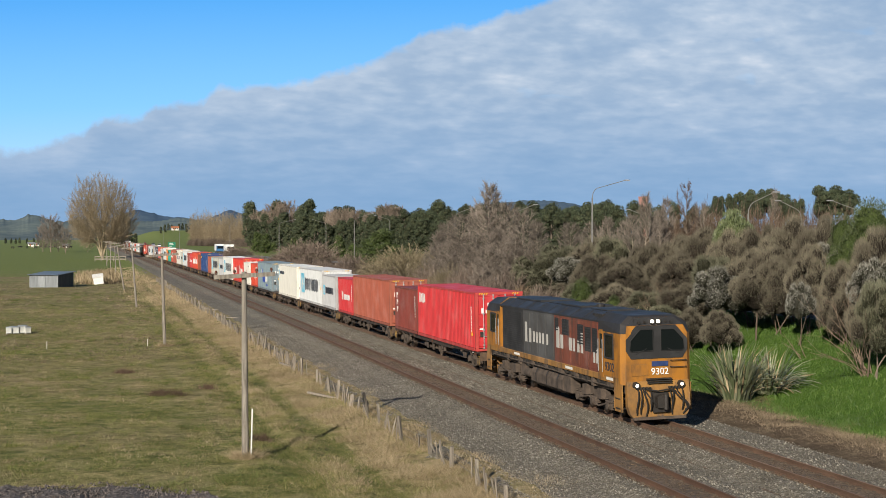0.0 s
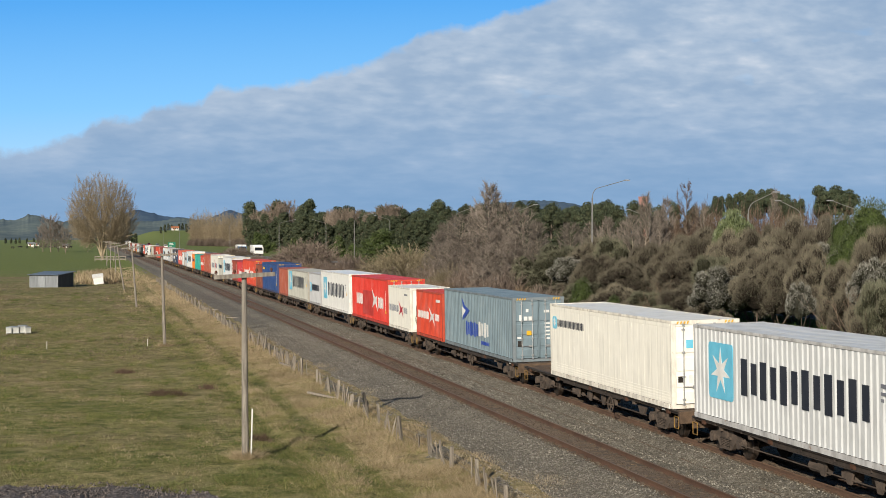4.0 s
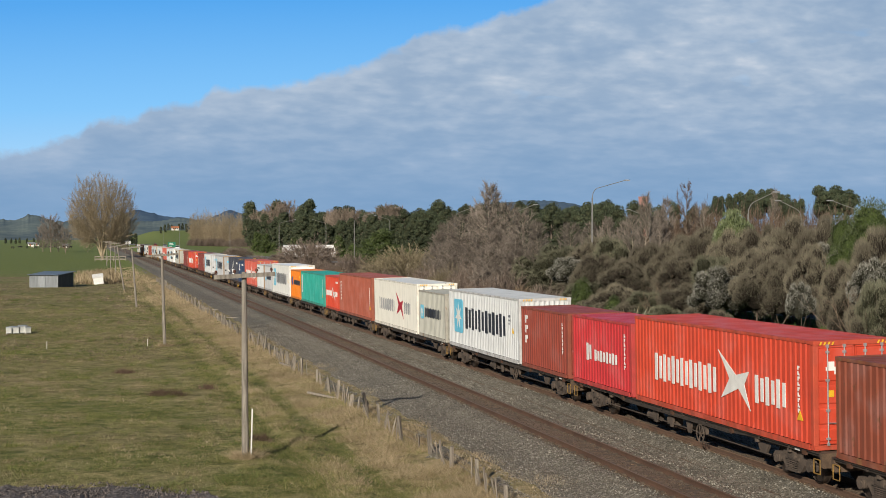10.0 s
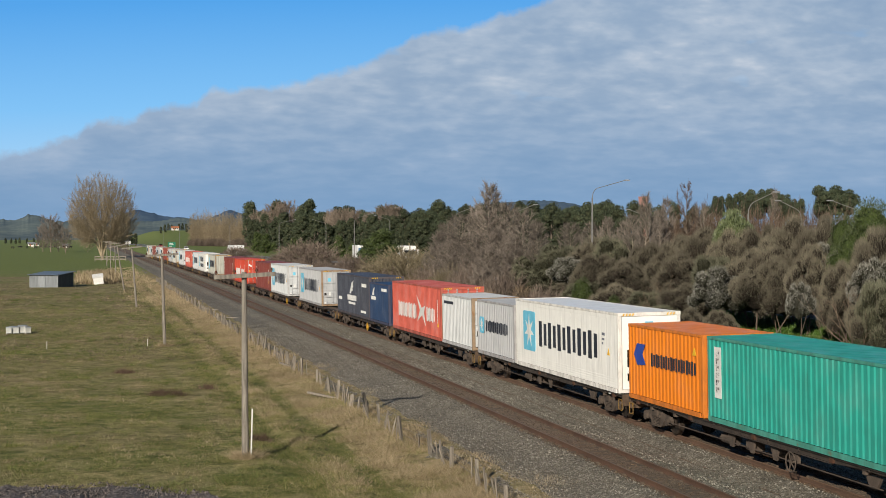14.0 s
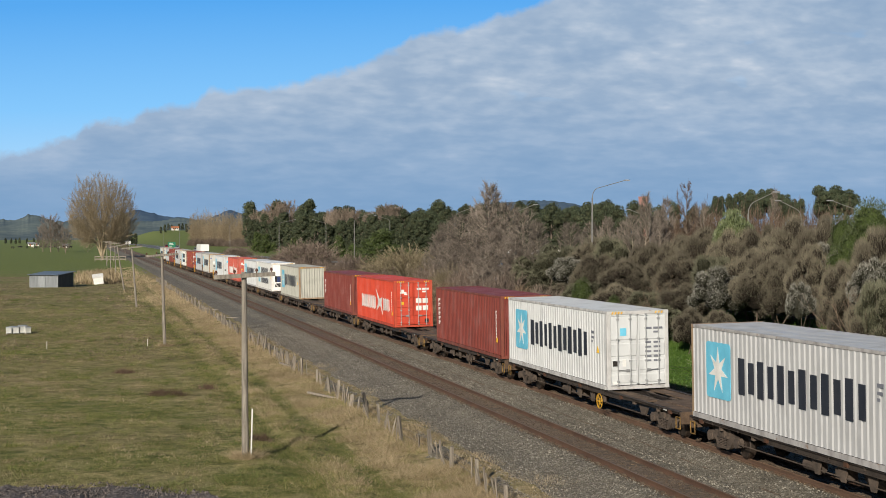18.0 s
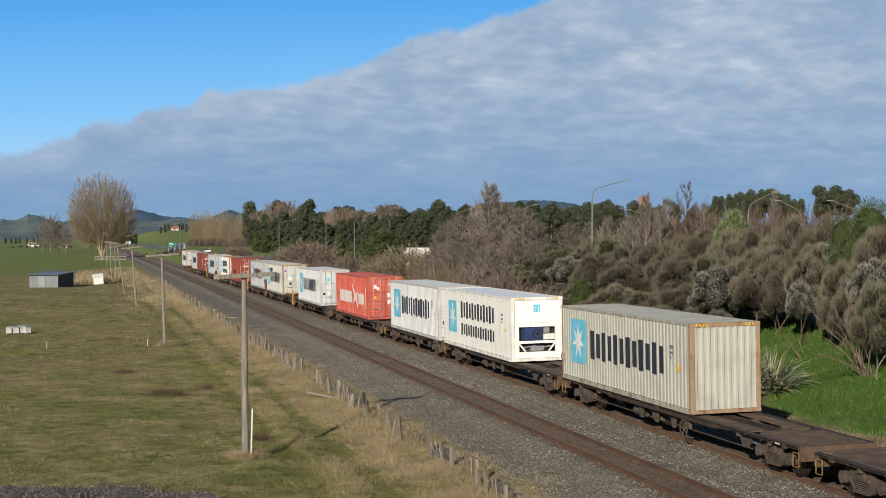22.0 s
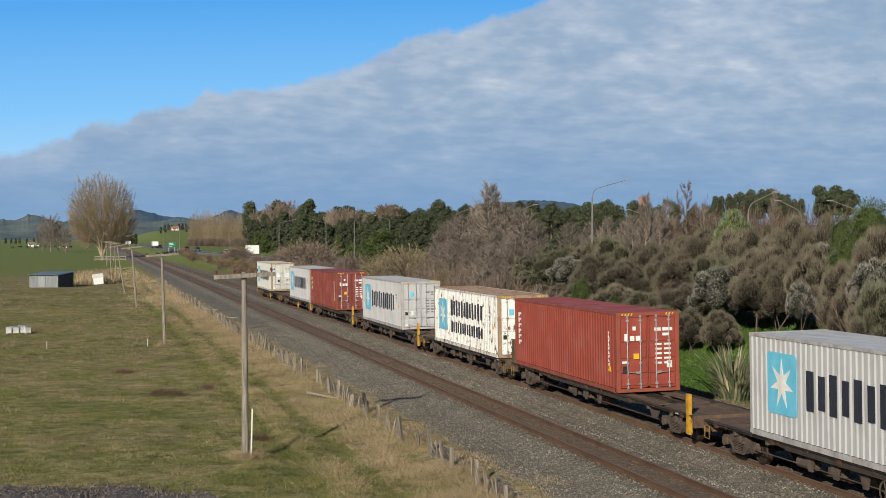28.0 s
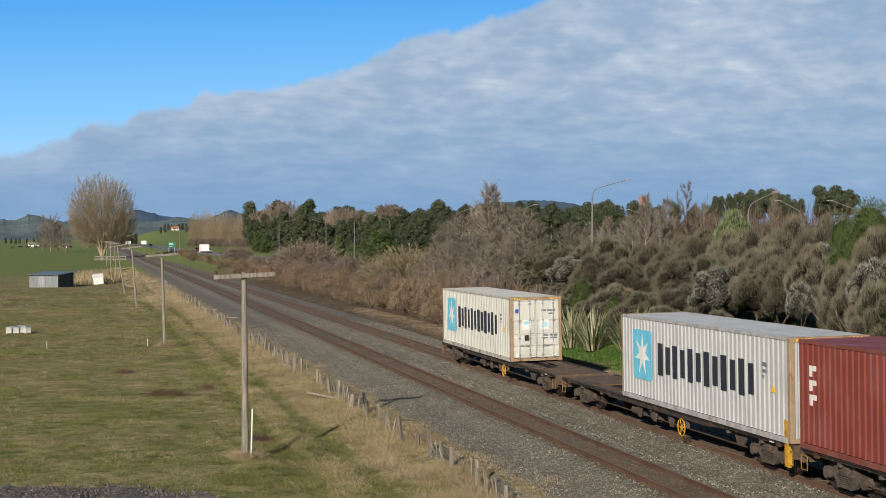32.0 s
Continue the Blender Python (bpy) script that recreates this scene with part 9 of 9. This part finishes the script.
def house(px, y, w, d, h, roof, lift=0.0):
    x = y * px_dir(px)
    t = thing("house", "white farmhouse with a pitched roof", "house", pose(x, y, land(x, y) + lift), "far farmhouses")
    part("wall", Shape().box(-w / 2, w / 2, 0, d, -1.5, h), WHITE, t)
    part("roof", Shape().slab([(-0.5, h - 0.1), (d + 0.5, h - 0.1), (d / 2, h + d * 0.3)], -w / 2 - 0.5, w / 2 + 0.5), roof, t)
    for k in (-0.28, 0.05, 0.3):
        win = part("window", Shape().box(k * w - 0.5, k * w + 0.5, -0.05, 0.02, 0.9, 2.0), GLASS, t)
    part("door", Shape().box(-0.12 * w - 0.45, -0.12 * w + 0.45, -0.06, 0.02, 0, 2.0), TILE, t)


house(310, 1240, 6, 5, 2.2, TILE)
house(55, 1150, 4.6, 4, 1.9, ZINC)
house(115, 980, 3.4, 4, 1.6, ZINC)
house(66, 1160, 2.6, 3, 1.5, ZINC)
TOWER = surface("faded_pink_plaster", (0.42, 0.20, 0.17), (0.52, 0.27, 0.23), 1, 0.8)
twy = 420.0
twx = twy * px_dir(1141)
tw = thing("tower_building", "faded red building top behind the trees", "building", pose(twx, twy, 0))
part("wall", Shape().box(-1.2, 1.2, 0, 2.4, 0, 19.4), TOWER, tw)
part("roof", Shape().box(-1.3, 1.3, -0.1, 2.5, 19.4, 19.8), TOWER, tw)

# ---------------------------------------------------------------- vehicles on the highway
TYRE = plain("tyre", (0.02, 0.02, 0.02), 0.85)
BOXWHITE = surface("truck_white", (0.66, 0.66, 0.64), (0.82, 0.82, 0.80), 0.8, 0.5)
CABBLUE = plain("truck_blue", (0.04, 0.16, 0.34), 0.4)


def wheels_on(t, ys, w, r):
    for y in ys:
        for x in (-1, 1):
            wh = part("wheel", once(("tw", r), lambda: Shape().tube((-0.14, 0, 0), (0.14, 0, 0), r, n=16).mesh("wheel", TYRE)), None, t, at=pose(x * (w - 0.14), y, r))
            part("rim", once(("rim", r), lambda: Shape().tube((-0.15, 0, 0), (0.15, 0, 0), r * 0.55, n=12).mesh("rim", ZINC)), None, wh)


def truck(label, cab_mat, L, trailer):
    """Nose towards -y."""
    t = thing("truck", label, "truck")
    part("cab", Shape().slab([(0.0, 0.5), (0.0, 1.55), (0.35, 2.5), (2.1, 2.55), (2.1, 0.5)], -1.15, 1.15), cab_mat, t)
    part("windscreen", Shape().add([(-1.0, -0.01, 1.6), (1.0, -0.01, 1.6), (0.95, 0.28, 2.38), (-0.95, 0.28, 2.38)], [(0, 1, 2, 3)]), GLASS, t)
    part("chassis", Shape().box(-0.5, 0.5, 0.5, L, 0.6, 0.95), DARK, t)
    part("cargo_box", Shape().box(-1.25, 1.25, 2.4, L, 0.95, 3.0, 0.03), BOXWHITE, t)
    part("bumper", Shape().box(-1.2, 1.2, -0.12, 0.1, 0.4, 0.8, 0.05), DARK, t)
    wheels_on(t, [0.9, L - 2.2, L - 1.0], 1.2, 0.5)
    if trailer:
        part("trailer_box", Shape().box(-1.25, 1.25, L + 1.0, L + 9.0, 0.95, 3.0, 0.03), BOXWHITE, t)
        part("drawbar", Shape().box(-0.1, 0.1, L, L + 1.2, 0.7, 0.85), DARK, t)
        part("trailer_chassis", Shape().box(-0.5, 0.5, L + 1.0, L + 9.0, 0.7, 1.0), DARK, t)
        wheels_on(t, [L + 2.0, L + 7.0, L + 8.2], 1.2, 0.5)
    return t


def car(label, col):
    t = thing("car", label, "car")
    part("body", Shape().slab([(0, 0.35), (0.05, 0.75), (1.1, 0.92), (3.9, 0.95), (4.35, 0.85), (4.4, 0.35)], -0.87, 0.87), col, t)
    part("cabin", Shape().slab([(1.0, 0.9), (1.75, 1.42), (3.3, 1.45), (4.1, 0.93)], -0.75, 0.75), GLASS, t)
    part("roof", Shape().slab([(1.7, 1.41), (1.75, 1.46), (3.3, 1.49), (3.4, 1.43)], -0.74, 0.74), col, t)
    wheels_on(t, [0.85, 3.55], 0.88, 0.32)
    return t


TRAFFIC = [  # thing, lane, heading away?, rows of (seconds, distance)
    (truck("long white box truck with a trailer", WHITE, 8.5, True), 39.0, True, [(0, -22), (6.5, 178.0), (12.5, 326.3), (17.5, 424.7), (21.5, 502.7), (32, 818.9)]),
    (truck("white box truck coming along the highway", WHITE, 8.5, False), 45.0, False, [(0, 406.8), (3, 364.8), (5.5, 330.0), (9.5, 266.4), (11.5, 231.3), (14.5, 184.0), (32, -160)]),
    (truck("blue and white box truck", CABBLUE, 7.0, False), 45.2, False, [(0, 433.0), (7, 340.3), (8, 324.7), (13, 241.7), (20, 105), (32, -130)]),
    (truck("plain white box truck", WHITE, 8.0, False), 39.0, True, [(0, -420), (21.5, 155.0), (23.5, 200.0), (27.5, 311.8), (28.2, 329.5), (29.0, 349.0), (29.8, 373.1), (30.6, 393.7), (31.3, 412.2), (32, 426.1)]),
    (car("white car on the highway", BOXWHITE), 39.3, True, [(0, -520), (28.5, 278.8), (29.5, 303.9), (32, 356.7)]),
    (car("dark red car on the highway", plain("car_red", (0.2, 0.01, 0.012), 0.3)), 45.0, False, [(0, 922.2), (32, 501.3)]),
    (car("silver car on the highway", plain("car_silver", (0.4, 0.41, 0.42), 0.3, 0.6)), 45.2, False, [(0, 822.1), (32, 465.5)]),
    (car("white car coming along the highway", BOXWHITE), 45.0, False, [(0, 757.0), (16, 528.4), (32, 380.2)]),
    (car("dark car on the highway", plain("car_dark", (0.02, 0.022, 0.03), 0.3)), 39.2, True, [(0, 60), (16, 405.4), (32, 737.7)]),
]

# ---------------------------------------------------------------- loose soil at the foot of the camera's bank
SOIL = stone_material("dark_soil_and_gravel", (0.055, 0.045, 0.042), (0.10, 0.085, 0.078), (0.19, 0.165, 0.15), 9, 1.0)


def soil_edge(x):
    return (41.6 - 0.251 * x) / 0.968 + 0.5 * noise.noise((x * 0.7, 0, 0)) - max(0, x - 1.5) * 0.8


s = Shape()
sx, sn = steps(-14, 4.0, 0.3, 1.0), 16
for x in sx:
    for j in range(sn + 1):
        y = 30 + (soil_edge(x) - 30) * j / sn
        s.v.append((x, y, land(x, y) + (0.05 + 0.10 * noise.noise((x * 1.5, y * 1.5, 6)) + 0.10 * noise.noise((x * 5, y * 5, 2))) * (1 if j < sn else 0) + (0.04 if j < sn else -0.05)))
s.f = [(i * (sn + 1) + j, (i + 1) * (sn + 1) + j, (i + 1) * (sn + 1) + j + 1, i * (sn + 1) + j + 1) for i in range(len(sx) - 1) for j in range(sn)]
tagged(new("soil_heap", s.mesh("soil_heap", SOIL)), "dark loose soil and gravel at the paddock's edge", "soil", kind="structure")


# ---------------------------------------------------------------- grass, straw and stones
def field_blades(name, label, seed, count, area, keep, length, width, material, up=1.0, tuft=(1, 3, 0.05)):
    """Tufts of grass over a stretch of the ground, thicker near the eye; keep(x, y) tells where they grow."""
    rng = np.random.default_rng(seed)
    x0, x1, y0, y1 = area
    v = []
    while len(v) < count * 3:
        x = rng.uniform(x0, x1)
        y = y0 * (y1 / y0) ** rng.random()
        k = keep(x, y)
        if rng.random() > k:
            continue
        z = land(x, y) - 0.02
        n = tuft[0] + int(tuft[1] * rng.random())
        big = 0.6 + 0.8 * rng.random()
        for _ in range(n):
            a, b = rng.normal(size=2) * tuft[2] * big
            g = rng.normal(size=2) * 0.45 + np.array((a, b)) * (1.5 / max(0.05, tuft[2]) if n > 4 else 0.0) * 0.3
            a, b = x + a, y + b
            ln = length * (0.5 + rng.random()) * (0.7 + 0.5 * k) * (big if n > 4 else 1.0)
            q = rng.random() * math.pi
            w = width * (0.7 + 0.6 * rng.random()) * (1 + y / 160)
            c, e = math.cos(q) * w / 2, math.sin(q) * w / 2
            v += [(a - c, b - e, z), (a + c, b + e, z), (a + g[0] * ln, b + g[1] * ln, z + ln * up)]
    s = Shape()
    s.v = v
    s.f = np.arange(len(v)).reshape(-1, 3).tolist()
    return tagged(new(name, s.mesh(name, material)), label, "grass", kind="stuff")


def patchy(x, y, f, o):
    return noise.noise((x * f, y * f, o)) * 0.5 + 0.5


field_blades("pasture_grass", "tufted short winter pasture grass", 1, 210000, (-16, 10.3, 38, 150), lambda x, y: (max(0.10, patchy(x, y, 1.1, 1) * 2.2 - 0.75)) if y > soil_edge(x) else 0, 0.10, 0.015, LEAF["pasture"], 0.75, (6, 9, 0.10))
field_blades("rank_tufts", "rank dark tufts that the stock leave", 34, 52000, (-17, 7.5, 40, 190), lambda x, y: smooth(0.50, 0.64, 0.5 * patchy(x, y, 0.35, 14) + 0.5 * patchy(x, y, 1.5, 15)) if y > soil_edge(x) else 0, 0.17, 0.014, LEAF["rank"], 0.9, (14, 22, 0.15))
field_blades("bleached_tufts", "bleached tufts in the pasture", 35, 30000, (-17, 7.5, 40, 190), lambda x, y: smooth(0.52, 0.66, 0.5 * patchy(x, y, 0.30, 24) + 0.5 * patchy(x, y, 1.7, 25)) if y > soil_edge(x) else 0, 0.13, 0.012, LEAF["straw"], 0.7, (12, 18, 0.14))
field_blades("dry_pasture_grass", "dead stalks among the pasture", 2, 34000, (-16, 10.5, 38, 150), lambda x, y: max(0, patchy(x, y, 0.45, 8) - 0.45) * 1.8 if y > soil_edge(x) else 0, 0.14, 0.013, LEAF["straw"], 0.8)
SPILL = ((12.5, 74.2, 0.55), (12.7, 72.0, 0.5), (12.6, 61.5, 0.5), (13.0, 37.5, 0.9), (12.2, 42.0, 0.6), (12.0, 82.0, 0.5), (11.9, 50.0, 0.5))
field_blades("spilt_straw", "patches of dry grass in the ballast beside the fence", 31, 3600, (11.2, 14.2, 34, 90), lambda x, y: max(math.exp(-((x - a) ** 2 * 1.6 + (y - b) ** 2 * 0.25) / (r * r)) for a, b, r in SPILL), 0.16, 0.012, LEAF["straw"], 0.7)
field_blades("fence_straw", "clumps of dry grass along the fence", 3, 120000, (6.6, 12.4, 33, 210),
             lambda x, y: smooth(0.40, 0.60, 0.6 * patchy(x, y, 0.42, 3) + 0.4 * patchy(x, y, 1.3, 5) + 0.10 * smooth(8.9, 10.4, x)) * (0.5 + 0.5 * smooth(8.8, 9.8, x)) * (1 - 0.97 * smooth(10.9, 11.7, x + 0.8 * noise.noise((x * 0.4, y * 0.3, 6)))) * (0.10 if abs(abs(x - 7.57) - 0.93) < 0.38 else 1.0), 0.23, 0.008, LEAF["straw"], 0.75, (7, 12, 0.12))
field_blades("fence_green", "green grass at the foot of the fence", 4, 40000, (5.6, 11.2, 33, 120), lambda x, y: max(0, patchy(x, y, 0.5, 12) - 0.36) * 1.5, 0.14, 0.012, LEAF["grass"], 0.8, (4, 7, 0.10))
field_blades("bank_grass", "lush green grass on the bank", 5, 90000, (25.0, 37.5, 38, 95), lambda x, y: smooth(25.2, 26.8, x) * (0.4 + 0.6 * patchy(x, y, 0.5, 4)), 0.15, 0.016, LEAF["fresh"], 0.9)
field_blades("bank_straw", "dead grass and bracken litter beside the track", 6, 46000, (23.6, 28.8, 36, 130), lambda x, y: max(0, patchy(x, y, 0.6, 5) - 0.15) * 1.6 * smooth(23.6, 25.2, x) * (1 - smooth(25.6, 27.2, x)), 0.22, 0.015, LEAF["litter"], 0.5)
field_blades("rank_grass", "tall straw-coloured grass by the shed", 7, 2200, (-1.8, 5.2, 222, 280), lambda x, y: max(0, patchy(x, y, 0.45, 6) - 0.45) * 2.5 * (0.2 + 0.8 * smooth(-2, 4, x)), 1.2, 0.07, LEAF["straw"], 1.1)
field_blades("far_straw", "pale dry grass along the far fence", 33, 6500, (4.4, 10.8, 150, 340), lambda x, y: smooth(0.36, 0.58, 0.6 * patchy(x, y, 0.20, 7) + 0.4 * patchy(x, y, 0.7, 2)) * (0.3 + 0.7 * smooth(4, 7, x)), 0.36, 0.018, LEAF["straw"], 0.9, (5, 8, 0.3))
field_blades("rough_tussock", "brown rough grass across the paddock", 8, 24000, (-22, 9.5, 85, 235), lambda x, y: max(0, 0.6 * patchy(x, y, 0.16, 9) + 0.4 * patchy(x, y, 0.8, 2) - 0.36) * 1.6, 0.15, 0.05, LEAF["litter"], 0.9)
POLE_FEET = [o.location.xy.copy() for o in scene.collection.objects if o.name.startswith("telegraph_pole") and o.location.y < 150]
field_blades("pole_tufts", "straw tufts at the foot of the poles", 32, 3000, (0, 10, 40, 150), lambda x, y: max(math.exp(-((x - p.x) ** 2 + (y - p.y) ** 2) / 0.12) for p in POLE_FEET), 0.30, 0.010, LEAF["straw"], 0.8, (5, 7, 0.08))
WEEDS = ((3.4, 66.0, 0.5), (4.1, 65.7, 0.35), (5.7, 68.2, 0.3), (6.2, 50.5, 0.3), (2.0, 78.0, 0.4))
field_blades("dead_weeds", "dark dead weed clumps in the pasture", 9, 2400, (-7, 9, 40, 80), lambda x, y: max(math.exp(-((x - a) ** 2 + (y - b) ** 2) / (r * r)) for a, b, r in WEEDS), 0.32, 0.014, LEAF["rust"], 0.8)


def stones(name, label, seed, count, area, size, heights, keep, material):
    """Loose stones, each a small uneven lump."""
    rng = np.random.default_rng(seed)
    x0, x1, y0, y1 = area
    base = np.array([(1, 0, -0.5), (0, 1, -0.5), (-1, 0, -0.5), (0, -1, -0.5), (0, 0, 1)], float)
    face = np.array([(0, 1, 4), (1, 2, 4), (2, 3, 4), (3, 0, 4)])
    v, f, k = [], [], 0
    while k < count:
        x, y = rng.uniform(x0, x1), y0 * (y1 / y0) ** rng.random()
        if rng.random() > keep(x, y):
            continue
        r = size * (0.6 + 0.8 * rng.random()) * (0.8 + y / 160)
        p = base * (0.65 + 0.6 * rng.random((5, 3))) * np.array([1, 0.9, 0.7]) * r
        q = rng.random() * 6.28
        c, e = math.cos(q), math.sin(q)
        p = np.stack([p[:, 0] * c - p[:, 1] * e, p[:, 0] * e + p[:, 1] * c, p[:, 2]], 1) + np.array([x, y, heights(x, y) + 0.3 * r])
        v.append(p)
        f.append(face + 5 * k)
        k += 1
    s = Shape()
    s.v, s.f = np.concatenate(v).tolist(), np.concatenate(f).tolist()
    return tagged(new(name, s.mesh(name, material)), label, "stones", kind="stuff")


STONE = leaf_mat("loose_ballast_stones", [(0.060, 0.054, 0.043), (0.115, 0.104, 0.083), (0.185, 0.169, 0.138), (0.33, 0.312, 0.268)], 0.9, 0.2)
RUSTY_STONE = leaf_mat("rusty_ballast_stones", [(0.064, 0.043, 0.028), (0.130, 0.092, 0.060), (0.22, 0.165, 0.112)], 0.9, 0.2)


def on_bed(x, y):
    d = min(abs(x - near_x(y)), abs(x - TRACK_X))
    return 0.10 if d < 0.80 else 1.0


stones("ballast_stones", "loose grey ballast stones", 1, 44000, (11.2, 23.6, 30, 110), 0.026, bed_z, on_bed, STONE)
stones("stained_stones", "rust-stained stones between the rails", 2, 19000, (14.2, 20.9, 30, 90), 0.034, lambda x, y: -0.17, lambda x, y: 1.0 if min(abs(x - near_x(y)), abs(x - TRACK_X)) < 0.95 else 0.0, RUSTY_STONE)
stones("soil_stones", "clods and stones in the loose soil", 3, 2500, (-9, 3.6, 38, 43), 0.05, lambda x, y: land(x, y) + 0.08, lambda x, y: 1.0 if y < soil_edge(x) - 0.1 else 0.0, SOIL)

# ---------------------------------------------------------------- sleepers, as pieces of their tracks
sleeper = Shape()
sleeper.plate([(-1.06, -0.11), (1.06, -0.11), (1.06, 0.11), (-1.06, 0.11)], -0.24, -0.150)
for sx_ in (-0.57, 0.57):
    for d in (-0.1, 0.1):
        sleeper.box(sx_ + d - 0.03, sx_ + d + 0.03, -0.06, 0.06, -0.15, -0.115)
SLEEPER_MESH = sleeper.mesh("sleeper", SLEEPER)
rg_ = random.Random(3)
for t, line in zip(tracks, (near_x, lambda y: TRACK_X)):
    for i in range(150):
        y = 29.0 + 0.70 * i
        part("sleeper", SLEEPER_MESH, None, t, at=pose(line(y) + rg_.uniform(-0.02, 0.02), y, rg_.uniform(-0.008, 0.006), 0, 0, rg_.uniform(-0.6, 0.6)))


# ---------------------------------------------------------------- what moves
def train_y(s, t):
    """Where a place of the train stands at t seconds."""
    return s - 20.736 * t - 0.00123 * (t - 16) ** 2


def motions():
    for ob, s, z in MOVING:
        lean = math.sin(radians(CANT)) * z
        walk(ob, [(t, pose(TRACK_X + lean, train_y(s, t), z, 0, CANT, 0)) for t in (0.0, 8.0, 16.0, 24.0, 32.0)])
    for ob, lane, away, rows in TRAFFIC:
        walk(ob, [(t, pose(lane + road_x(y), y, road_z(y) + 0.01, 0, 0, 180 if away else 0)) for t, y in rows])
    walk(clouds, [(0.0, cloud_pose(14, 8)), (32.0, cloud_pose(-38, -8))])


motions()
